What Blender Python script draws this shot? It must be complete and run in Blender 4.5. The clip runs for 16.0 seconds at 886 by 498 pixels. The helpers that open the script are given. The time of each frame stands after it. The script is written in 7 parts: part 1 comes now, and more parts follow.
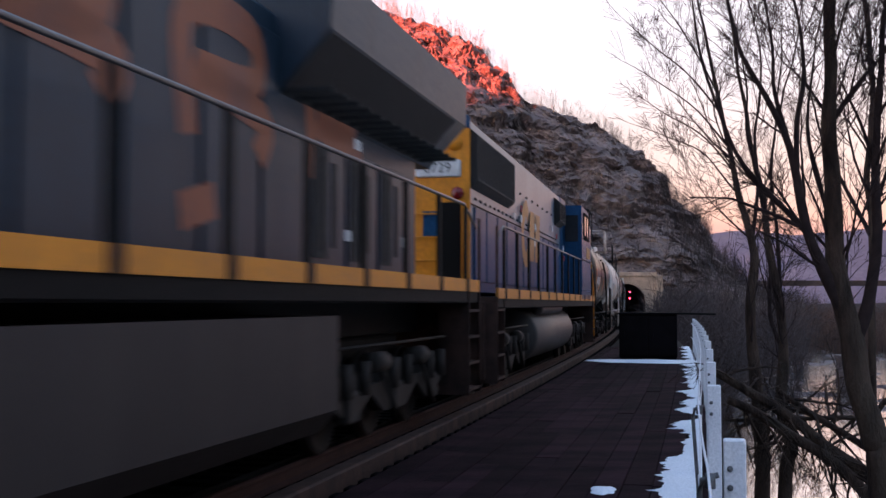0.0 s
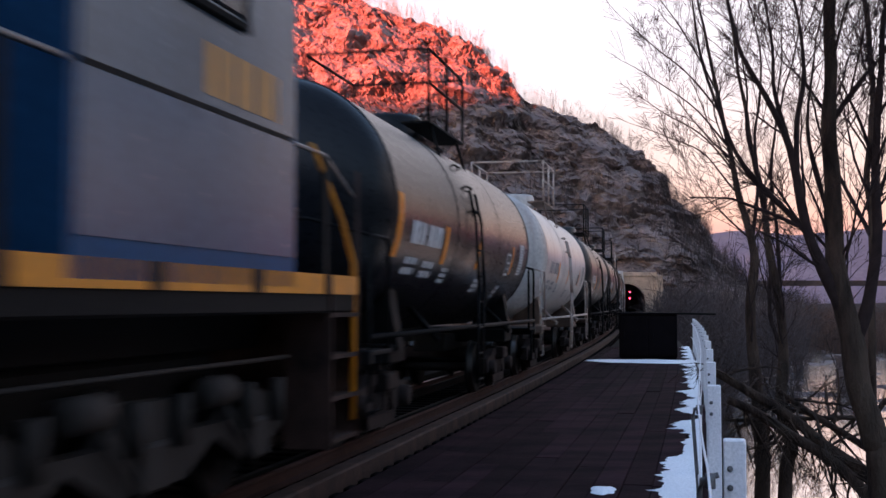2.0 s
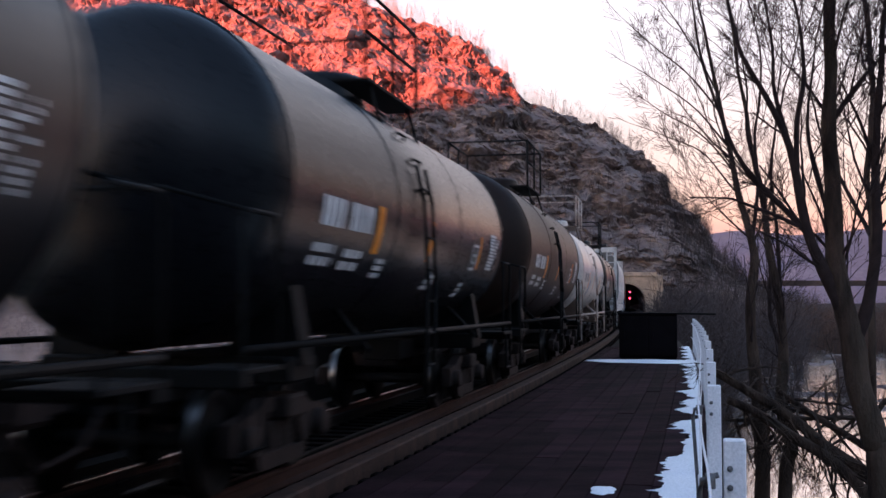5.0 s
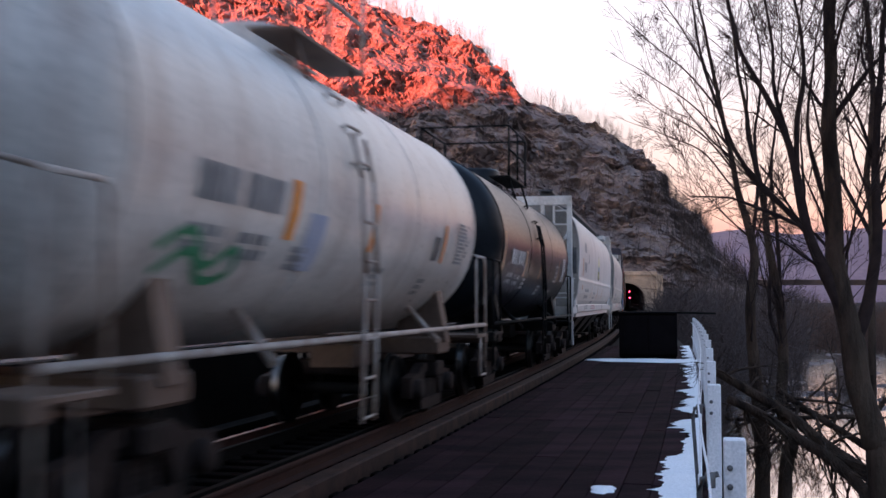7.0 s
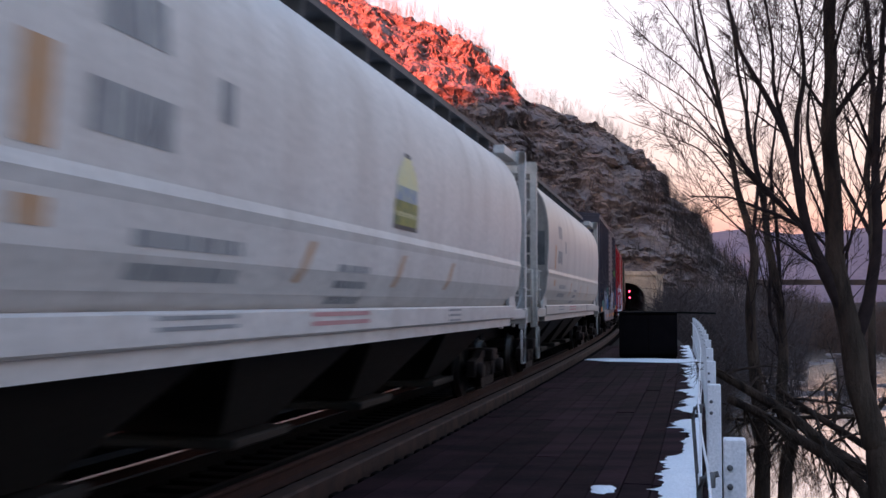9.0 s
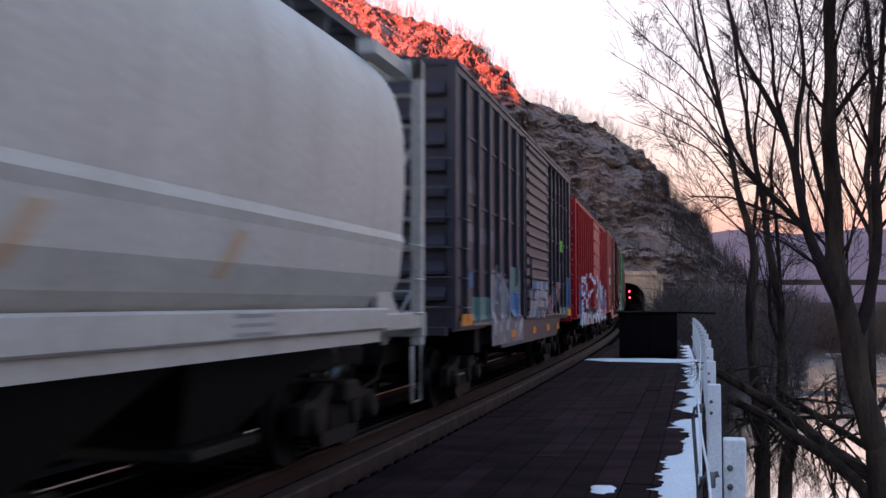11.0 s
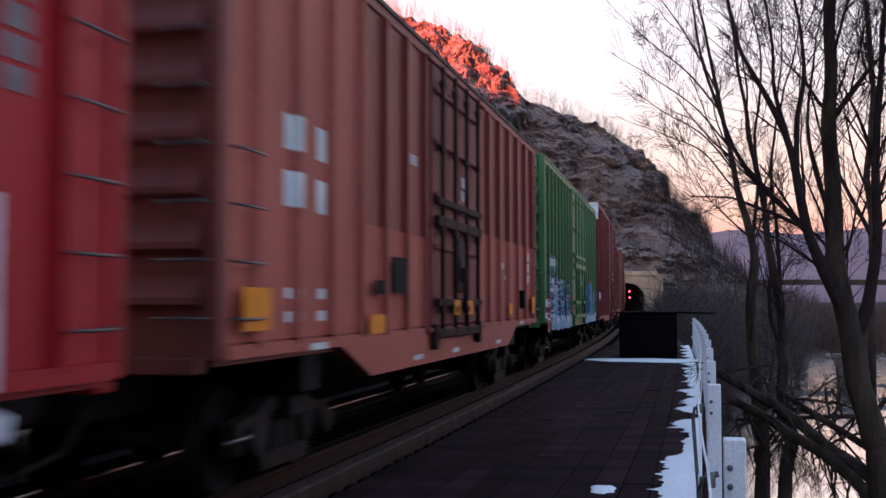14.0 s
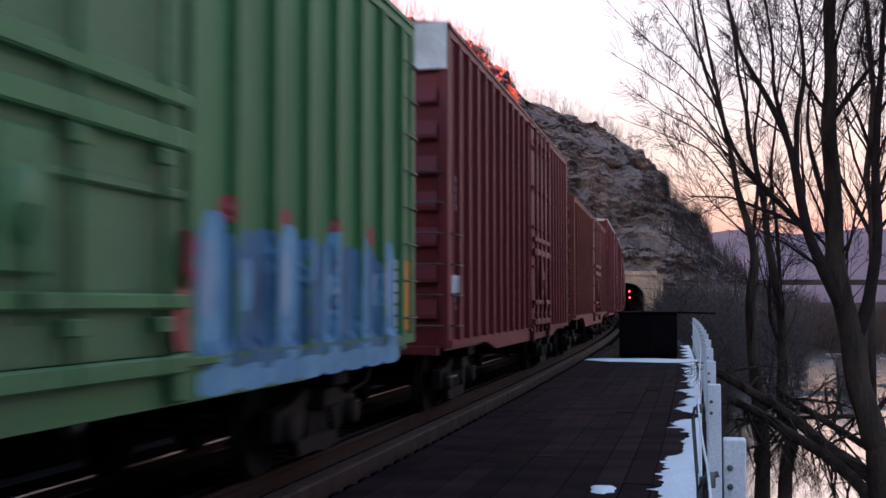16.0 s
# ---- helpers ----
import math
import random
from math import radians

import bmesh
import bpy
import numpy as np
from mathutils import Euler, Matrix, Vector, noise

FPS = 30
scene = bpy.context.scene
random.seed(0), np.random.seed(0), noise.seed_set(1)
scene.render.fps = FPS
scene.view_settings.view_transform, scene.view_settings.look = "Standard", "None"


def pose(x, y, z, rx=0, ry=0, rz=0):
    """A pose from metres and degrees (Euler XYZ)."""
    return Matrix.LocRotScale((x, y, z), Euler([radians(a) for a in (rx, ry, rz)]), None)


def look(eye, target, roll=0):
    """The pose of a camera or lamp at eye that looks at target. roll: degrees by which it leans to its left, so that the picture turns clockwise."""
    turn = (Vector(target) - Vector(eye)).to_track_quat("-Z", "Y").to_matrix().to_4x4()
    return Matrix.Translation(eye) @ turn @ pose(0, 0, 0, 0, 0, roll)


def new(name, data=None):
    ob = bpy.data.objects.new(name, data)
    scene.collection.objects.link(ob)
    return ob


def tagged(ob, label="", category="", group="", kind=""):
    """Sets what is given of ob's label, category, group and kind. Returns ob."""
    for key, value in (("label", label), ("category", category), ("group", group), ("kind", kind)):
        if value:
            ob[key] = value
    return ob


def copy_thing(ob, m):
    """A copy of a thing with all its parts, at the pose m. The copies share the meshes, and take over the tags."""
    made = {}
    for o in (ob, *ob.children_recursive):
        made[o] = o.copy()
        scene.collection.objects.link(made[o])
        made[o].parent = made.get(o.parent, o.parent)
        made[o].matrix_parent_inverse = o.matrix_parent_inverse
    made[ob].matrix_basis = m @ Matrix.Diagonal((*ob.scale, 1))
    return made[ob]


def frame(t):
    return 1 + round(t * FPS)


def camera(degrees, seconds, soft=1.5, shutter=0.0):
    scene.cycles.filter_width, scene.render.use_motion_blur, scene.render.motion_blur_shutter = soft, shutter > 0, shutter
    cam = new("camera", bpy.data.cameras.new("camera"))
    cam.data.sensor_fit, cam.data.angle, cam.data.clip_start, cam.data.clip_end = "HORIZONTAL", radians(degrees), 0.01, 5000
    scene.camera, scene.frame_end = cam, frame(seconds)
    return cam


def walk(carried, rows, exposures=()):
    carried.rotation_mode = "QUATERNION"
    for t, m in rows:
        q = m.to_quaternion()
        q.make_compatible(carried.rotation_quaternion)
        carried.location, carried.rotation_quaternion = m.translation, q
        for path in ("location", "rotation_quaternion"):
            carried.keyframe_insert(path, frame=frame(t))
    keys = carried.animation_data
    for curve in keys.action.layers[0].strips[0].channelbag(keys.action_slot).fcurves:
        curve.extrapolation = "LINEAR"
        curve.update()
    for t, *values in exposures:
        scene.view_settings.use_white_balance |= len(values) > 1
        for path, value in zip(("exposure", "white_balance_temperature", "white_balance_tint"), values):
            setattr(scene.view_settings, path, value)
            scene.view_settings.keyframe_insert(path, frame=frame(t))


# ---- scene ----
TILT = 2.785
cam = camera(43.81, 16.0, soft=1.5, shutter=0.5)
EYE = 1.6145
walk(cam, [(0.0, pose(0, 0, EYE, 90 + TILT + 0.05)), (6.4, pose(0, 0, EYE, 90 + TILT + 0.05)),
           (7.2, pose(0, 0, EYE, 90 + TILT)), (16.0, pose(0, 0, EYE, 90 + TILT))], exposures=((0.0, 3.3, 6850, 25), (16.0, 3.3, 6850, 25)))

# ---- the line of the track: an arc that runs out into a straight towards the tunnel ----
TX, PHI, BEND, S_STRAIGHT = 4.978, -0.2402, 0.0009, 84.0


def track(s, lat=0.0, z=0.0):
    """The place lat metres to the right of the track's centre, s metres along it, and the heading there."""
    q = min(s, S_STRAIGHT)
    ph = PHI + BEND * q
    x = -TX + (math.cos(ph) - math.cos(PHI)) / BEND
    y = (math.sin(ph) - math.sin(PHI)) / BEND
    x, y = x - math.sin(ph) * (s - q), y + math.cos(ph) * (s - q)
    return Vector((x + lat * math.cos(ph), y + lat * math.sin(ph), z)), ph


def on_track(s, lat=0.0, z=0.0):
    p, ph = track(s, lat, z)
    return pose(p.x, p.y, z, 0, 0, 90 + math.degrees(ph))


def run(t):
    """How far the train has come by the time t."""
    return 14.1 * min(t, 9.0) + 13.9 * max(t - 9.0, 0.0)


# ---- light ----
SUN_ELEV, SUN_AZ = 2.2, 215.0
world = bpy.data.worlds.new("dusk_sky")
scene.world = world
world.use_nodes = True
wn = world.node_tree.nodes
sky = wn.new("ShaderNodeTexSky")
sky.sky_type, sky.sun_disc = "NISHITA", False
sky.sun_elevation, sky.sun_rotation = radians(SUN_ELEV), radians(SUN_AZ)
sky.air_density, sky.dust_density, sky.ozone_density = 1.0, 0.6, 2.0
world.node_tree.links.new(sky.outputs[0], wn["Background"].inputs[0])
wn["Background"].inputs[1].default_value = 0.15
sun_data = bpy.data.lights.new("low_sun", "SUN")
sun_data.energy, sun_data.angle, sun_data.color = 3.4, radians(0.5), (1.0, 0.18, 0.115)
sun = new("low_sun", sun_data)
sd = Vector((math.sin(radians(SUN_AZ)) * math.cos(radians(SUN_ELEV)), math.cos(radians(SUN_AZ)) * math.cos(radians(SUN_ELEV)), math.sin(radians(SUN_ELEV))))
sun.matrix_world = look(sd * 100, (0, 0, 0))


# ---- mesh helpers ----
class Geo:
    """Gathers the faces of one mesh."""

    def __init__(self):
        self.v, self.f, self.m, self.smooth, self.piece, self.k = [], [], [], [], [], 0

    def add(self, vs, fs, m=0, smooth=False, same=False):
        o = len(self.v)
        self.k += 0 if same else 1
        self.v += [tuple(p) for p in vs]
        for q in fs:
            self.f.append([i + o for i in q])
            self.m.append(m)
            self.smooth.append(smooth)
            self.piece.append(self.k)
        return self

    def box(self, x0, x1, y0, y1, z0, z1, b=0.0, m=0):
        """A box; b is the width of the chamfer on its edges along x and its ends."""
        if b <= 0:
            vs = [(x, y, z) for x in (x0, x1) for y in (y0, y1) for z in (z0, z1)]
            return self.add(vs, [(0, 1, 3, 2), (4, 6, 7, 5), (0, 4, 5, 1), (2, 3, 7, 6), (0, 2, 6, 4), (1, 5, 7, 3)], m)
        ring = lambda d: [(y0 + b + d, z0 + d), (y1 - b - d, z0 + d), (y1 - d, z0 + b + d), (y1 - d, z1 - b - d),
                          (y1 - b - d, z1 - d), (y0 + b + d, z1 - d), (y0 + d, z1 - b - d), (y0 + d, z0 + b + d)]
        vs, fs = [], []
        for x, d in ((x0, b), (x0 + b, 0), (x1 - b, 0), (x1, b)):
            vs += [(x, y, z) for y, z in ring(d * 0.7)]
        for k in range(3):
            fs += [(k * 8 + i, k * 8 + (i + 1) % 8, k * 8 + 8 + (i + 1) % 8, k * 8 + 8 + i) for i in range(8)]
        fs += [tuple(range(7, -1, -1)), tuple(range(24, 32))]
        return self.add(vs, fs, m)

    def tube(self, pts, r, n=6, m=0, caps=True):
        """A round bar along pts; r is one radius, or one for each point."""
        pts = [Vector(p) for p in pts]
        rs = r if isinstance(r, (list, tuple)) else [r] * len(pts)
        vs, fs = [], []
        for i, p in enumerate(pts):
            d = (pts[min(i + 1, len(pts) - 1)] - pts[max(i - 1, 0)]).normalized()
            u = d.cross(Vector((0, 0, 1)) if abs(d.z) < 0.9 else Vector((1, 0, 0))).normalized()
            w = d.cross(u)
            vs += [p + (u * math.cos(a) + w * math.sin(a)) * rs[i] for a in (2 * math.pi * k / n for k in range(n))]
        for i in range(len(pts) - 1):
            fs += [(i * n + k, i * n + (k + 1) % n, i * n + n + (k + 1) % n, i * n + n + k) for k in range(n)]
        self.add(vs, fs, m, n > 4)
        if caps:
            self.add(vs[:n], [tuple(range(n))], m, same=True)
            self.add(vs[-n:], [tuple(range(n - 1, -1, -1))], m, same=True)
        return self

    def lathe(self, prof, n=40, axis="x", at=(0, 0, 0), m=0, a0=0.0, a1=2 * math.pi):
        """Turns the profile of (along, radius) round an axis."""
        vs, fs, full = [], [], abs(a1 - a0 - 2 * math.pi) < 1e-6
        k = n if full else n + 1
        for c, r in prof:
            for i in range(k):
                a = a0 + (a1 - a0) * i / n
                p, q = r * math.cos(a), r * math.sin(a)
                vs.append({"x": (at[0] + c, at[1] + p, at[2] + q), "y": (at[0] + p, at[1] + c, at[2] + q), "z": (at[0] + p, at[1] + q, at[2] + c)}[axis])
        for j in range(len(prof) - 1):
            for i in range(n):
                fs.append((j * k + i, j * k + (i + 1) % k, j * k + k + (i + 1) % k, j * k + k + i))
        return self.add(vs, fs, m, True)

    def prism(self, poly, y0, y1, m=0):
        """An outline of (x, z), pulled from y0 to y1."""
        n = len(poly)
        vs = [(x, y0, z) for x, z in poly] + [(x, y1, z) for x, z in poly]
        return self.add(vs, [tuple(range(n)), tuple(range(2 * n - 1, n - 1, -1))] + [(i, i + n, (i + 1) % n + n, (i + 1) % n) for i in range(n)], m)

    def prism_x(self, poly, x0, x1, m=0):
        """An outline of (y, z), pulled from x0 to x1."""
        n = len(poly)
        vs = [(x0, y, z) for y, z in poly] + [(x1, y, z) for y, z in poly]
        return self.add(vs, [tuple(range(n - 1, -1, -1)), tuple(range(n, 2 * n))] + [(i, (i + 1) % n, (i + 1) % n + n, i + n) for i in range(n)], m)

    def split(self):
        """One Geo for each of the shapes gathered here."""
        out = {}
        for q, m, s, k in zip(self.f, self.m, self.smooth, self.piece):
            out.setdefault(k, Geo()).add([self.v[i] for i in q], [range(len(q))], m, s)
        for g in out.values():
            place, turn = {}, []
            for p in g.v:
                turn.append(place.setdefault(p, len(place)))
            faces = [list(dict.fromkeys(turn[i] for i in q)) for q in g.f]
            keep = [i for i, q in enumerate(faces) if len(q) > 2]
            g.v, g.f = list(place), [faces[i] for i in keep]
            g.m, g.smooth = [g.m[i] for i in keep], [g.smooth[i] for i in keep]
        return list(out.values())

    def mesh(self, name, mats):
        me = bpy.data.meshes.new(name)
        me.from_pydata(self.v, [], self.f)
        for q in mats if isinstance(mats, (list, tuple)) else [mats]:
            me.materials.append(q)
        me.polygons.foreach_set("material_index", self.m)
        me.polygons.foreach_set("use_smooth", self.smooth)
        bm = bmesh.new()
        bm.from_mesh(me)
        bmesh.ops.recalc_face_normals(bm, faces=bm.faces[:])
        bm.to_mesh(me)
        bm.free()
        return me


def part(name, geo, mats, parent, label="", split=False):
    if split:
        return [part(name, q, mats, parent, label) for q in geo.split()]
    ob = new(name, geo if isinstance(geo, bpy.types.Mesh) else geo.mesh(name, mats))
    ob.parent = parent
    if label:
        ob["label"] = label
    return ob


def whole(name, geo, mats, label, category, kind="", group=""):
    return tagged(new(name, geo.mesh(name, mats)), label, category, group, kind)


# ---- materials ----
def paint(name, base, other, rough=0.6, metal=0.0, scale=1.0, bump=0.1, fine=18.0, stretch=(1, 1, 1), dirt=None, dirt_amount=0.5, spread=(0.35, 0.65), spec=0.5, depth=0.02):
    """A surface that wanders between two colours at two scales, with fine relief, and dirt in patches."""
    mat = bpy.data.materials.new(name)
    mat.use_nodes = True
    n, l = mat.node_tree.nodes, mat.node_tree.links
    bsdf = n["Principled BSDF"]
    co = n.new("ShaderNodeTexCoord")
    mp = n.new("ShaderNodeMapping")
    mp.inputs["Scale"].default_value = stretch
    l.new(co.outputs["Object"], mp.inputs[0])
    big, small = n.new("ShaderNodeTexNoise"), n.new("ShaderNodeTexNoise")
    for q, s, d in ((big, scale, 5), (small, scale * fine, 3)):
        q.inputs["Scale"].default_value, q.inputs["Detail"].default_value = s, d
        l.new(mp.outputs[0], q.inputs["Vector"])
    ramp = n.new("ShaderNodeMapRange")
    ramp.inputs[1].default_value, ramp.inputs[2].default_value = spread
    l.new(big.outputs[0], ramp.inputs[0])
    mix = n.new("ShaderNodeMix")
    mix.data_type = "RGBA"
    mix.inputs[6].default_value, mix.inputs[7].default_value = (*base, 1), (*other, 1)
    l.new(ramp.outputs[0], mix.inputs[0])
    last = mix.outputs[2]
    mul = n.new("ShaderNodeMix")
    mul.data_type, mul.blend_type = "RGBA", "MULTIPLY"
    mul.inputs[0].default_value = 0.45
    l.new(last, mul.inputs[6])
    grey = n.new("ShaderNodeMapRange")
    grey.inputs[1].default_value, grey.inputs[2].default_value, grey.inputs[3].default_value, grey.inputs[4].default_value = 0.25, 0.75, 0.55, 1.3
    l.new(small.outputs[0], grey.inputs[0])
    l.new(grey.outputs[0], mul.inputs[7])
    last = mul.outputs[2]
    if dirt:
        dn = n.new("ShaderNodeTexNoise")
        dn.inputs["Scale"].default_value, dn.inputs["Detail"].default_value, dn.inputs["Roughness"].default_value = 1.0, 8, 0.65
        dm = n.new("ShaderNodeMapping")
        dm.inputs["Scale"].default_value = (2.2, 2.2, 0.35)
        l.new(co.outputs["Object"], dm.inputs[0])
        l.new(dm.outputs[0], dn.inputs["Vector"])
        dr = n.new("ShaderNodeMapRange")
        dr.inputs[1].default_value, dr.inputs[2].default_value, dr.inputs[4].default_value = 0.48, 0.75, dirt_amount
        l.new(dn.outputs[0], dr.inputs[0])
        dx = n.new("ShaderNodeMix")
        dx.data_type = "RGBA"
        dx.inputs[7].default_value = (*dirt, 1)
        l.new(dr.outputs[0], dx.inputs[0])
        l.new(last, dx.inputs[6])
        last = dx.outputs[2]
    l.new(last, bsdf.inputs["Base Color"])
    rr = n.new("ShaderNodeMapRange")
    rr.inputs[3].default_value, rr.inputs[4].default_value = max(rough - 0.12, 0.03), min(rough + 0.12, 1)
    l.new(small.outputs[0], rr.inputs[0])
    l.new(rr.outputs[0], bsdf.inputs["Roughness"])
    bsdf.inputs["Metallic"].default_value = metal
    bsdf.inputs["Specular IOR Level"].default_value = spec
    if bump:
        bp = n.new("ShaderNodeBump")
        bp.inputs["Strength"].default_value, bp.inputs["Distance"].default_value = bump, depth
        l.new(small.outputs[0], bp.inputs["Height"])
        l.new(bp.outputs[0], bsdf.inputs["Normal"])
    return mat


def vary(mat, amount=0.5):
    """Makes alike pieces differ in brightness by their own random number."""
    n, l = mat.node_tree.nodes, mat.node_tree.links
    bsdf = n["Principled BSDF"]
    src = bsdf.inputs["Base Color"].links[0].from_socket
    info, hsv, mr = n.new("ShaderNodeObjectInfo"), n.new("ShaderNodeHueSaturation"), n.new("ShaderNodeMapRange")
    mr.inputs[3].default_value, mr.inputs[4].default_value = 1 - amount, 1 + amount
    l.new(info.outputs["Random"], mr.inputs[0])
    l.new(mr.outputs[0], hsv.inputs["Value"])
    l.new(src, hsv.inputs["Color"])
    l.new(hsv.outputs[0], bsdf.inputs["Base Color"])
    return mat


GRIME = (0.05, 0.04, 0.035)
# tie, black and girder are near black: they hold the shade under the train
M = dict(
    rail_rust=paint("rusty_rail_steel", (0.045, 0.017, 0.0125), (0.026, 0.011, 0.009), 0.8, 0.0, 3, 0.3, spec=0.15),
    rusty=paint("rusty_painted_steel", (0.06, 0.03, 0.023), (0.022, 0.013, 0.011), 0.8, 0.0, 3, 0.3, spec=0.15),
    casting=paint("dusty_truck_casting", (0.045, 0.035, 0.031), (0.02, 0.016, 0.0145), 0.75, 0.0, 2.5, 0.3, spec=0.2),
    rail_top=paint("worn_rail_head", (0.35, 0.31, 0.29), (0.25, 0.22, 0.2), 0.35, 1.0, 5, 0.05),
    tie=vary(paint("shade_dark_tie_timber", (0.005, 0.0038, 0.0038), (0.003, 0.0024, 0.0024), 0.95, 0, 4, 0.5, stretch=(0.4, 3, 3), spec=0.02), 0.4),
    plank=vary(paint("dark_walkway_timber", (0.031, 0.0135, 0.017), (0.0095, 0.0042, 0.0066), 0.9, 0, 0.9, 0.6, stretch=(0.9, 2.2, 2.2), fine=14, spec=0.035), 0.36),
    snow=paint("old_snow", (0.95, 0.95, 0.97), (0.9, 0.91, 0.94), 0.7, 0, 3, 0.5),
    galv=paint("pale_painted_steel", (0.84, 0.82, 0.83), (0.74, 0.72, 0.74), 0.6, 0.0, 4, 0.1, dirt=(0.4, 0.36, 0.33), dirt_amount=0.4),
    bolt=paint("dull_bolt_steel", (0.12, 0.11, 0.11), (0.2, 0.19, 0.19), 0.5, 0.8, 20, 0.1),
    black=paint("near_black_steel", (0.0025, 0.0023, 0.0025), (0.004, 0.0035, 0.0035), 0.75, 0.0, 2, 0.2, spec=0.15),
    iron=paint("brown_cast_steel", (0.016, 0.011, 0.01), (0.03, 0.019, 0.017), 0.75, 0.0, 4, 0.3, spec=0.15),
    tread=paint("bright_wheel_tread", (0.14, 0.13, 0.125), (0.08, 0.075, 0.07), 0.35, 1.0, 5, 0.03),
    headlight=paint("silver_reflector", (0.75, 0.74, 0.72), (0.6, 0.6, 0.6), 0.2, 0.9, 5, 0.0),
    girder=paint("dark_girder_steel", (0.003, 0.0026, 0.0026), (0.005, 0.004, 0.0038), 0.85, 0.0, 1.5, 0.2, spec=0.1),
)


# ---- the track and the walkway on the bridge ----
def sweep(geo, sect, s0, s1, step, m=0, lat=0.0):
    """Pulls a section of (lateral, height) along the track."""
    k = max(1, math.ceil((s1 - s0) / step))
    vs, n = [], len(sect)
    for i in range(k + 1):
        s = s0 + (s1 - s0) * i / k
        vs += [track(s, lat + a, b)[0] for a, b in sect]
    fs = [(i * n + j, i * n + (j + 1) % n, (i + 1) * n + (j + 1) % n, (i + 1) * n + j) for i in range(k) for j in range(n)]
    fs += [tuple(range(n)), tuple(range((k + 1) * n - 1, k * n - 1, -1))]
    return geo.add(vs, fs, m)


track_bed = tagged(new("railway_track"), "rusty rails on dark timber ties along the bridge", "railway track", kind="structure")
RAIL = [(-0.07, -0.17), (0.07, -0.17), (0.07, -0.155), (0.012, -0.13), (0.012, -0.045), (0.037, -0.03), (0.037, -0.008), (-0.037, -0.008), (-0.037, -0.03), (-0.012, -0.045), (-0.012, -0.13), (-0.07, -0.155)]
HEAD = [(-0.03, -0.008), (0.03, -0.008), (0.026, 0.0), (-0.026, 0.0)]
for lat in (-0.75, 0.75):
    r = part("rail", sweep(Geo(), RAIL, -20, 262, 4, 0, lat), M["rail_rust"], track_bed)
    part("rail_head", sweep(Geo(), HEAD, -20, 262, 4, 0, lat), M["rail_top"] if lat < 0 else M["rail_rust"], r)
# guard rails take the near-black steel, for the shade between the rails
for lat in (-0.5, 0.5):
    part("guard_rail", sweep(Geo(), [(a, b - 0.03) for a, b in RAIL], -20, 90, 4, 0, lat), M["girder"], track_bed)
part("edge_timber", sweep(Geo(), [(-0.1, -0.2), (0.1, -0.2), (0.1, -0.02), (0.08, 0.0), (-0.08, 0.0), (-0.1, -0.02)], -20, 70, 3, 0, 1.3), M["rusty"], track_bed)
far_ties = Geo()
for i in range(330):
    p, ph = track(65.5 + i * 0.6)
    c, s = math.cos(ph), math.sin(ph)
    vs = [(p.x + a * c - b * s, p.y + a * s + b * c, z) for a in (-1.4, 1.4) for b in (-0.11, 0.11) for z in (-0.36, -0.172)]
    far_ties.add(vs, [(0, 1, 3, 2), (4, 6, 7, 5), (0, 4, 5, 1), (2, 3, 7, 6), (1, 5, 7, 3)])
part("far_ties", far_ties, M["tie"], track_bed)["kind"] = "stuff"

bridge = tagged(new("bridge"), "dark steel railway bridge on stone piers over the river", "bridge", kind="structure")
# floor added below the ties to block light from the river
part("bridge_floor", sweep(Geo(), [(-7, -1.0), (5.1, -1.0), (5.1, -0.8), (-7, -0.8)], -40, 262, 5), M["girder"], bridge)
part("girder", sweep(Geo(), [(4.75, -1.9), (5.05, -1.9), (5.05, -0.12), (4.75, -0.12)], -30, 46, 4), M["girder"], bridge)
# far-side girder, added to close off light under the train
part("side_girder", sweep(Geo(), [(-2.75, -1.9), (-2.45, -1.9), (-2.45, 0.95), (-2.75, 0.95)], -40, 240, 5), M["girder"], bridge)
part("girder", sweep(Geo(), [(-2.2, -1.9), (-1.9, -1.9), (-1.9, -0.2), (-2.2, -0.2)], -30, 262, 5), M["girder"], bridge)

W0, W1, W_END = 1.78, 4.86, 43.0
walkway = tagged(new("walkway"), "dark timber plank walkway beside the track", "walkway", kind="structure")
part("joist", sweep(Geo(), [(W0 - 0.02, -0.3), (W0 + 0.2, -0.3), (W0 + 0.2, -0.1), (W0 - 0.02, -0.1)], -10, W_END, 5), M["tie"], walkway)
part("joist", sweep(Geo(), [(W1 - 0.25, -0.3), (W1 - 0.02, -0.3), (W1 - 0.02, -0.1), (W1 - 0.25, -0.1)], -10, W_END, 5), M["tie"], walkway)


# ---- trucks, wheels and couplers ----
def wheelset_mesh(r):
    g = Geo()
    g.tube([(0, -1.1, 0), (0, 1.1, 0)], 0.08, 10)
    for sg in (-1, 1):
        prof = [(sg * 0.7, 0.06), (sg * 0.69, r + 0.03), (sg * 0.72, r + 0.03), (sg * 0.73, r), (sg * 0.82, r - 0.012), (sg * 0.83, r - 0.06), (sg * 0.79, r - 0.09), (sg * 0.78, 0.2), (sg * 0.82, 0.12), (sg * 0.82, 0.05)]
        g.lathe(prof[:4], 28, "y")
        g.lathe(prof[3:5], 28, "y", m=1)
        g.lathe(prof[4:], 28, "y")
    return g.mesh("wheelset", [M["black"], M["tread"]])


WHEEL_R, LOCO_R = 0.457, 0.508
WHEELSET, LOCO_WHEELSET = wheelset_mesh(WHEEL_R), wheelset_mesh(LOCO_R)
wheelsets = []


